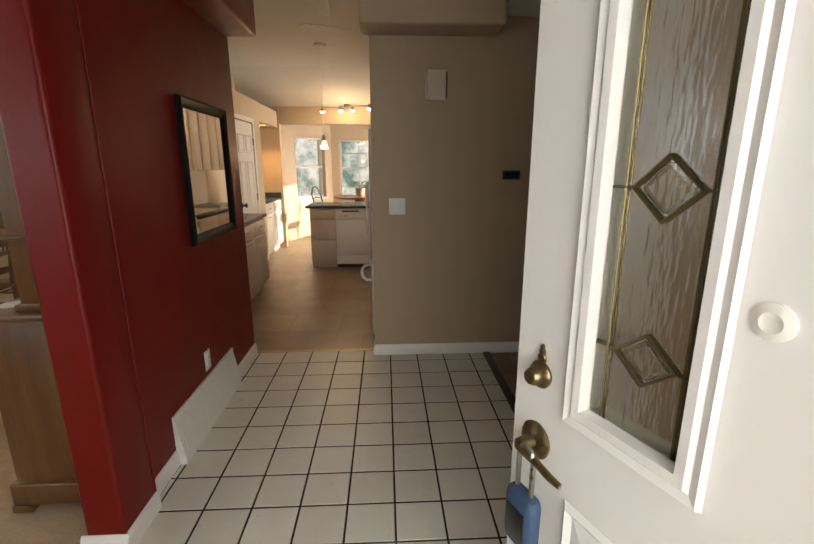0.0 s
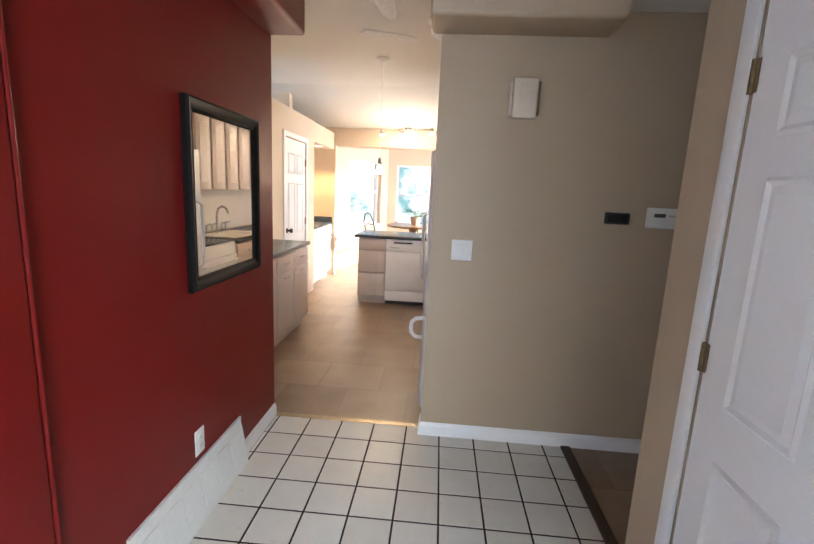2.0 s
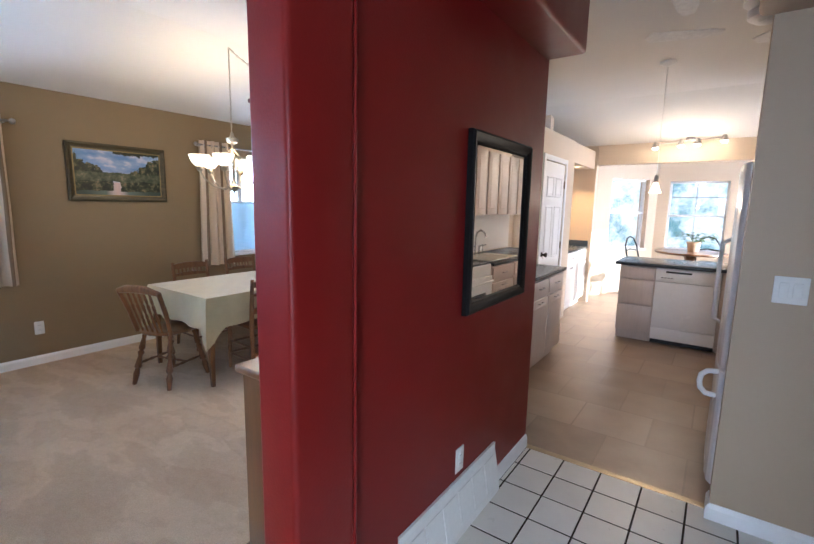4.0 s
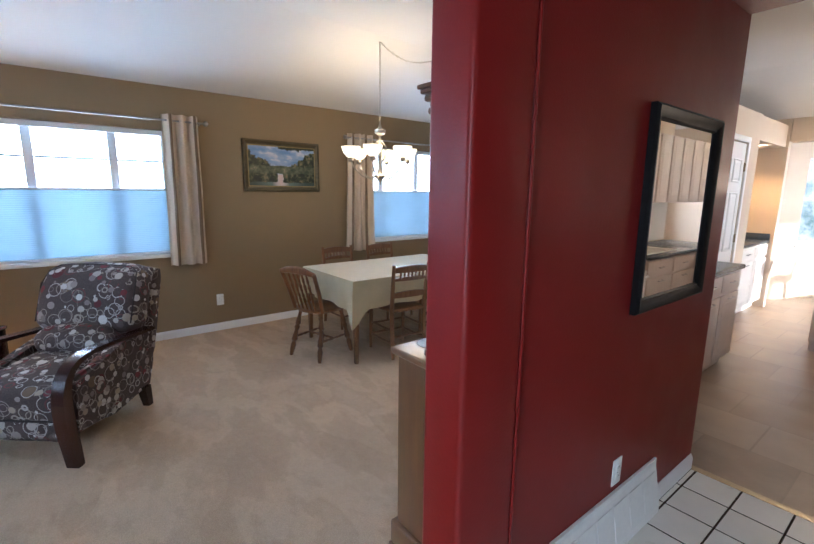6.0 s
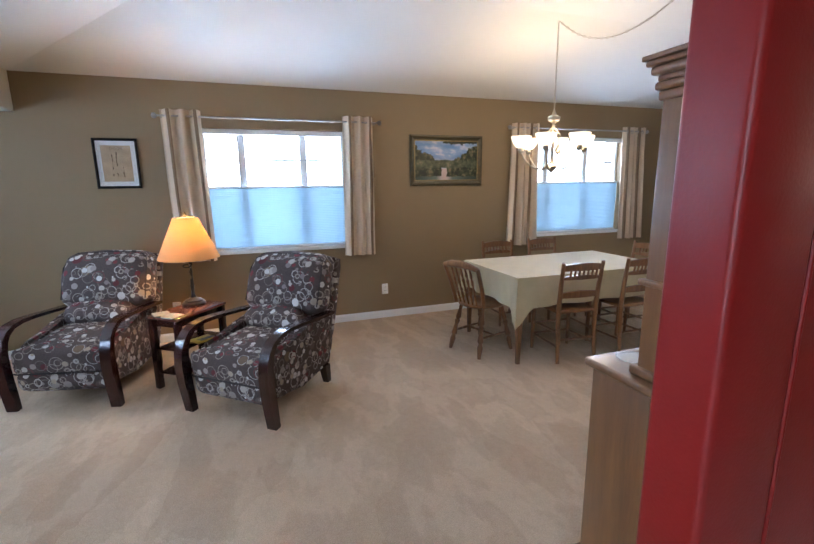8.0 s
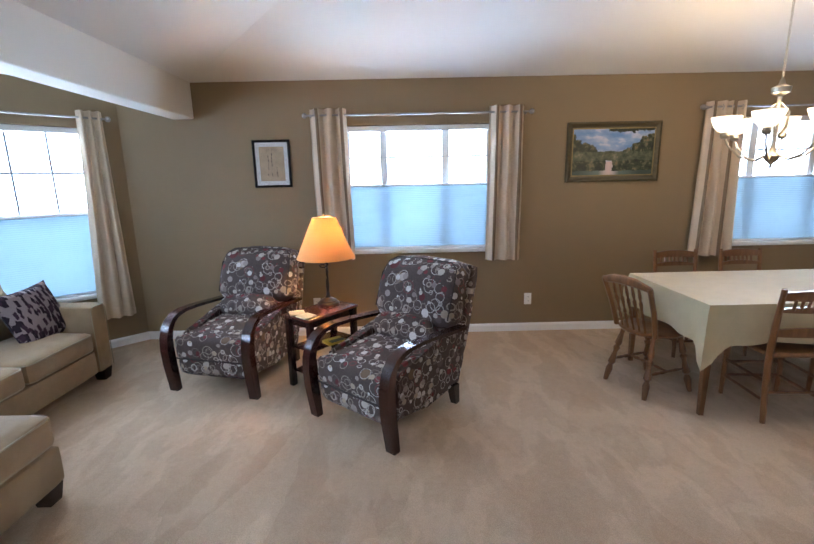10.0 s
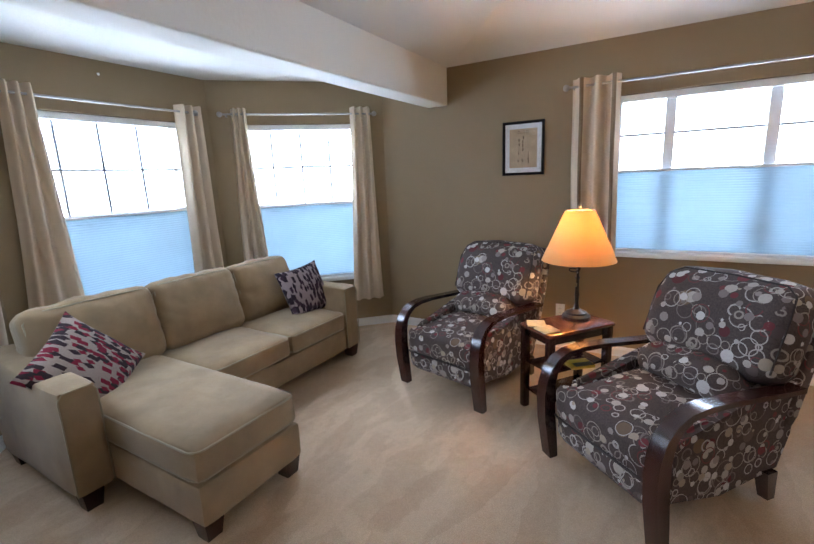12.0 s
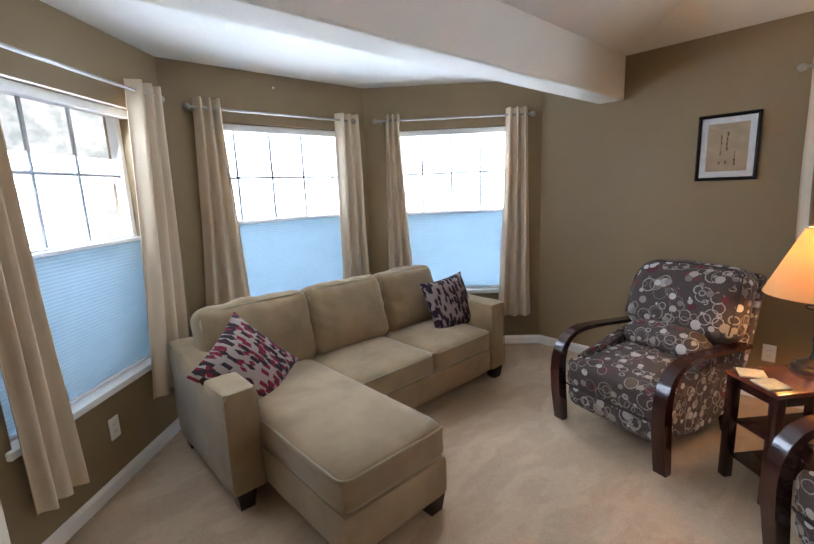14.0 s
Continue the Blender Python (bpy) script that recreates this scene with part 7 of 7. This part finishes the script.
def stool(m):
    t = thing("bar_stool", m, "dark metal stool with a curved back at the nook table", "stool", "nook stools")
    part("seat", lathe([(0, 0.66), (0.17, 0.66), (0.185, 0.68), (0.17, 0.71), (0, 0.715)], 24), DARKSEAT, t)
    for k in range(4):
        part("leg", tube([(0.12, 0.0, 0.66), (0.19, 0.0, 0.0)], 0.011, 8), BRONZE, t, "", Matrix.Rotation(radians(45 + 90 * k), 4, "Z"))
    part("back", tube([(-0.16, 0.10, 0.68), (-0.16, 0.17, 0.95), (-0.09, 0.19, 1.06), (0.0, 0.2, 1.09), (0.09, 0.19, 1.06), (0.16, 0.17, 0.95), (0.16, 0.10, 0.68)], 0.012, 9), BRONZE, t)
    part("back_rail", tube([(-0.155, 0.15, 0.88), (0, 0.18, 0.9), (0.155, 0.15, 0.88)], 0.009, 8), BRONZE, t)
    return t


st = stool(Matrix.Translation((-1.12, 4.75, 0.002)) @ Matrix.Rotation(radians(70), 4, "Z"))
copy_thing(st, Matrix.Translation((-0.30, 5.62, 0.002)) @ Matrix.Rotation(radians(10), 4, "Z"))
pt = thing("potted_plant", Matrix.Translation((-0.50, 5.10, 0.903)), "leafy green houseplant in a pale clay pot", "plant")
part("pot", lathe([(0, 0), (0.07, 0), (0.085, 0.11), (0.095, 0.115), (0.095, 0.14), (0.08, 0.14), (0.076, 0.12), (0, 0.12)], 22), plain("pale_clay", (0.50, 0.36, 0.26), 0.7), pt)
rng = random.Random(8)
LEAF = plain("houseplant_leaf", (0.06, 0.12, 0.03), 0.45, 0, 0.4, 12)
fol = bmesh.new()
for k in range(70):
    a, r, h = rng.uniform(0, 6.28), rng.uniform(0.03, 0.20), rng.uniform(0.03, 0.17)
    tip = Vector((math.cos(a) * r * 1.3, math.sin(a) * r, 0.12 + h - 0.5 * r * r))
    ln, wd = rng.uniform(0.06, 0.10), rng.uniform(0.014, 0.024)
    d = Vector((math.cos(a), math.sin(a), rng.uniform(-0.3, 0.5))).normalized()
    sdv = d.cross(Vector((0, 0, 1))).normalized()
    q = [tip, tip + d * ln * 0.4 + sdv * wd, tip + d * ln * 0.75 + sdv * wd * 0.7 + Vector((0, 0, -0.006)), tip + d * ln + Vector((0, 0, -0.018)), tip + d * ln * 0.75 - sdv * wd * 0.7 + Vector((0, 0, -0.006)), tip + d * ln * 0.4 - sdv * wd]
    fol.faces.new([fol.verts.new(p) for p in q])
    if k % 3 == 0:
        tube([(0, 0, 0.11), (tip.x * 0.5, tip.y * 0.5, tip.z * 0.8 + 0.03), tuple(tip)], 0.002, 4, fol)
part("foliage", fol, LEAF, pt, "green pointed leaves", None, False)


def sketch(t):
    part("mat_board", box(-0.115, 0.004, 0.02, 0.115, 0.010, 0.33), plain("pale_mat", (0.68, 0.66, 0.62), 0.7), t, "", None, False)
    part("drawing", box(-0.07, 0.009, 0.07, 0.07, 0.012, 0.28), plain("grey_green_print", (0.30, 0.33, 0.30), 0.7, 0, 0.35, 14), t, "", None, False)


for x, z in ((0.42, 1.40), (0.90, 1.52)):
    framed("framed_print", facing(x, 6.599, z, -90), 0.26, 0.35, 0.018, "small framed print with a pale mat in the nook", BLACKP, sketch)
framed("framed_print", facing(1.749, 3.9, 1.45, 180), 0.30, 0.40, 0.02, "small framed print on the kitchen wall", BLACKP, lambda t: sketch(t))

hook = thing("wall_hook", Matrix.Translation((-3.16, -6.298, 2.318)), "tiny white hook on the bay wall", "hook")
part("peg", lathe([(0, 0), (0.010, 0), (0.008, 0.006), (0.004, 0.012), (0, 0.013)], 12), WHITEP, hook, "", Matrix.Rotation(radians(-90), 4, "X"))

# ---- entry floor tiles, one by one ----
PITCH, GAP = 0.208, 0.0085
floor_bed = bpy.data.objects["floor_tile_bed"]


def tile_mesh(w, d):
    bm = bmesh.new()
    e, top = 0.0022, 0.0035
    lo = [bm.verts.new((x, y, -0.0020)) for x, y in ((0, 0), (w, 0), (w, d), (0, d))]
    a = [bm.verts.new((x, y, top - 0.0022)) for x, y in ((0, 0), (w, 0), (w, d), (0, d))]
    b = [bm.verts.new((x, y, top)) for x, y in ((e, e), (w - e, e), (w - e, d - e), (e, d - e))]
    for p, q in ((lo, a), (a, b)):
        for k in range(4):
            bm.faces.new((p[k], p[(k + 1) % 4], q[(k + 1) % 4], q[k]))
    bm.faces.new(b)
    me = bpy.data.meshes.new("tile")
    bm.to_mesh(me)
    bm.free()
    me.materials.append(TILE)
    return me


shapes = {}
rng = random.Random(3)
for j in range(17):
    y1, y0 = -j * PITCH - GAP / 2, -(j + 1) * PITCH + GAP / 2
    if j == 0:
        y1 = -0.0135
    for i in range(-6, 4):
        x0, x1 = i * PITCH + GAP / 2, (i + 1) * PITCH - GAP / 2
        x0, x1 = max(x0, -1.128 if y0 < -1.88 else -1.064), min(x1, 0.733)
        if x1 - x0 < 0.006:
            continue
        ya = y1
        if j == 0 and x0 > -0.13:
            ya = min(y1, -0.0995)
        elif j == 0 and x1 > -0.13:
            ya = min(y1, -0.0995) if x0 > -0.2 else y1
        key = (round(x1 - x0, 4), round(ya - y0, 4))
        if key not in shapes:
            shapes[key] = tile_mesh(*key)
        ob = new("tile", shapes[key])
        ob.parent = floor_bed
        ob.matrix_basis = Matrix.Translation((x0, y0, rng.uniform(-0.0003, 0.0003))) @ Euler((rng.uniform(-0.0015, 0.0015), rng.uniform(-0.0015, 0.0015), 0)).to_matrix().to_4x4()
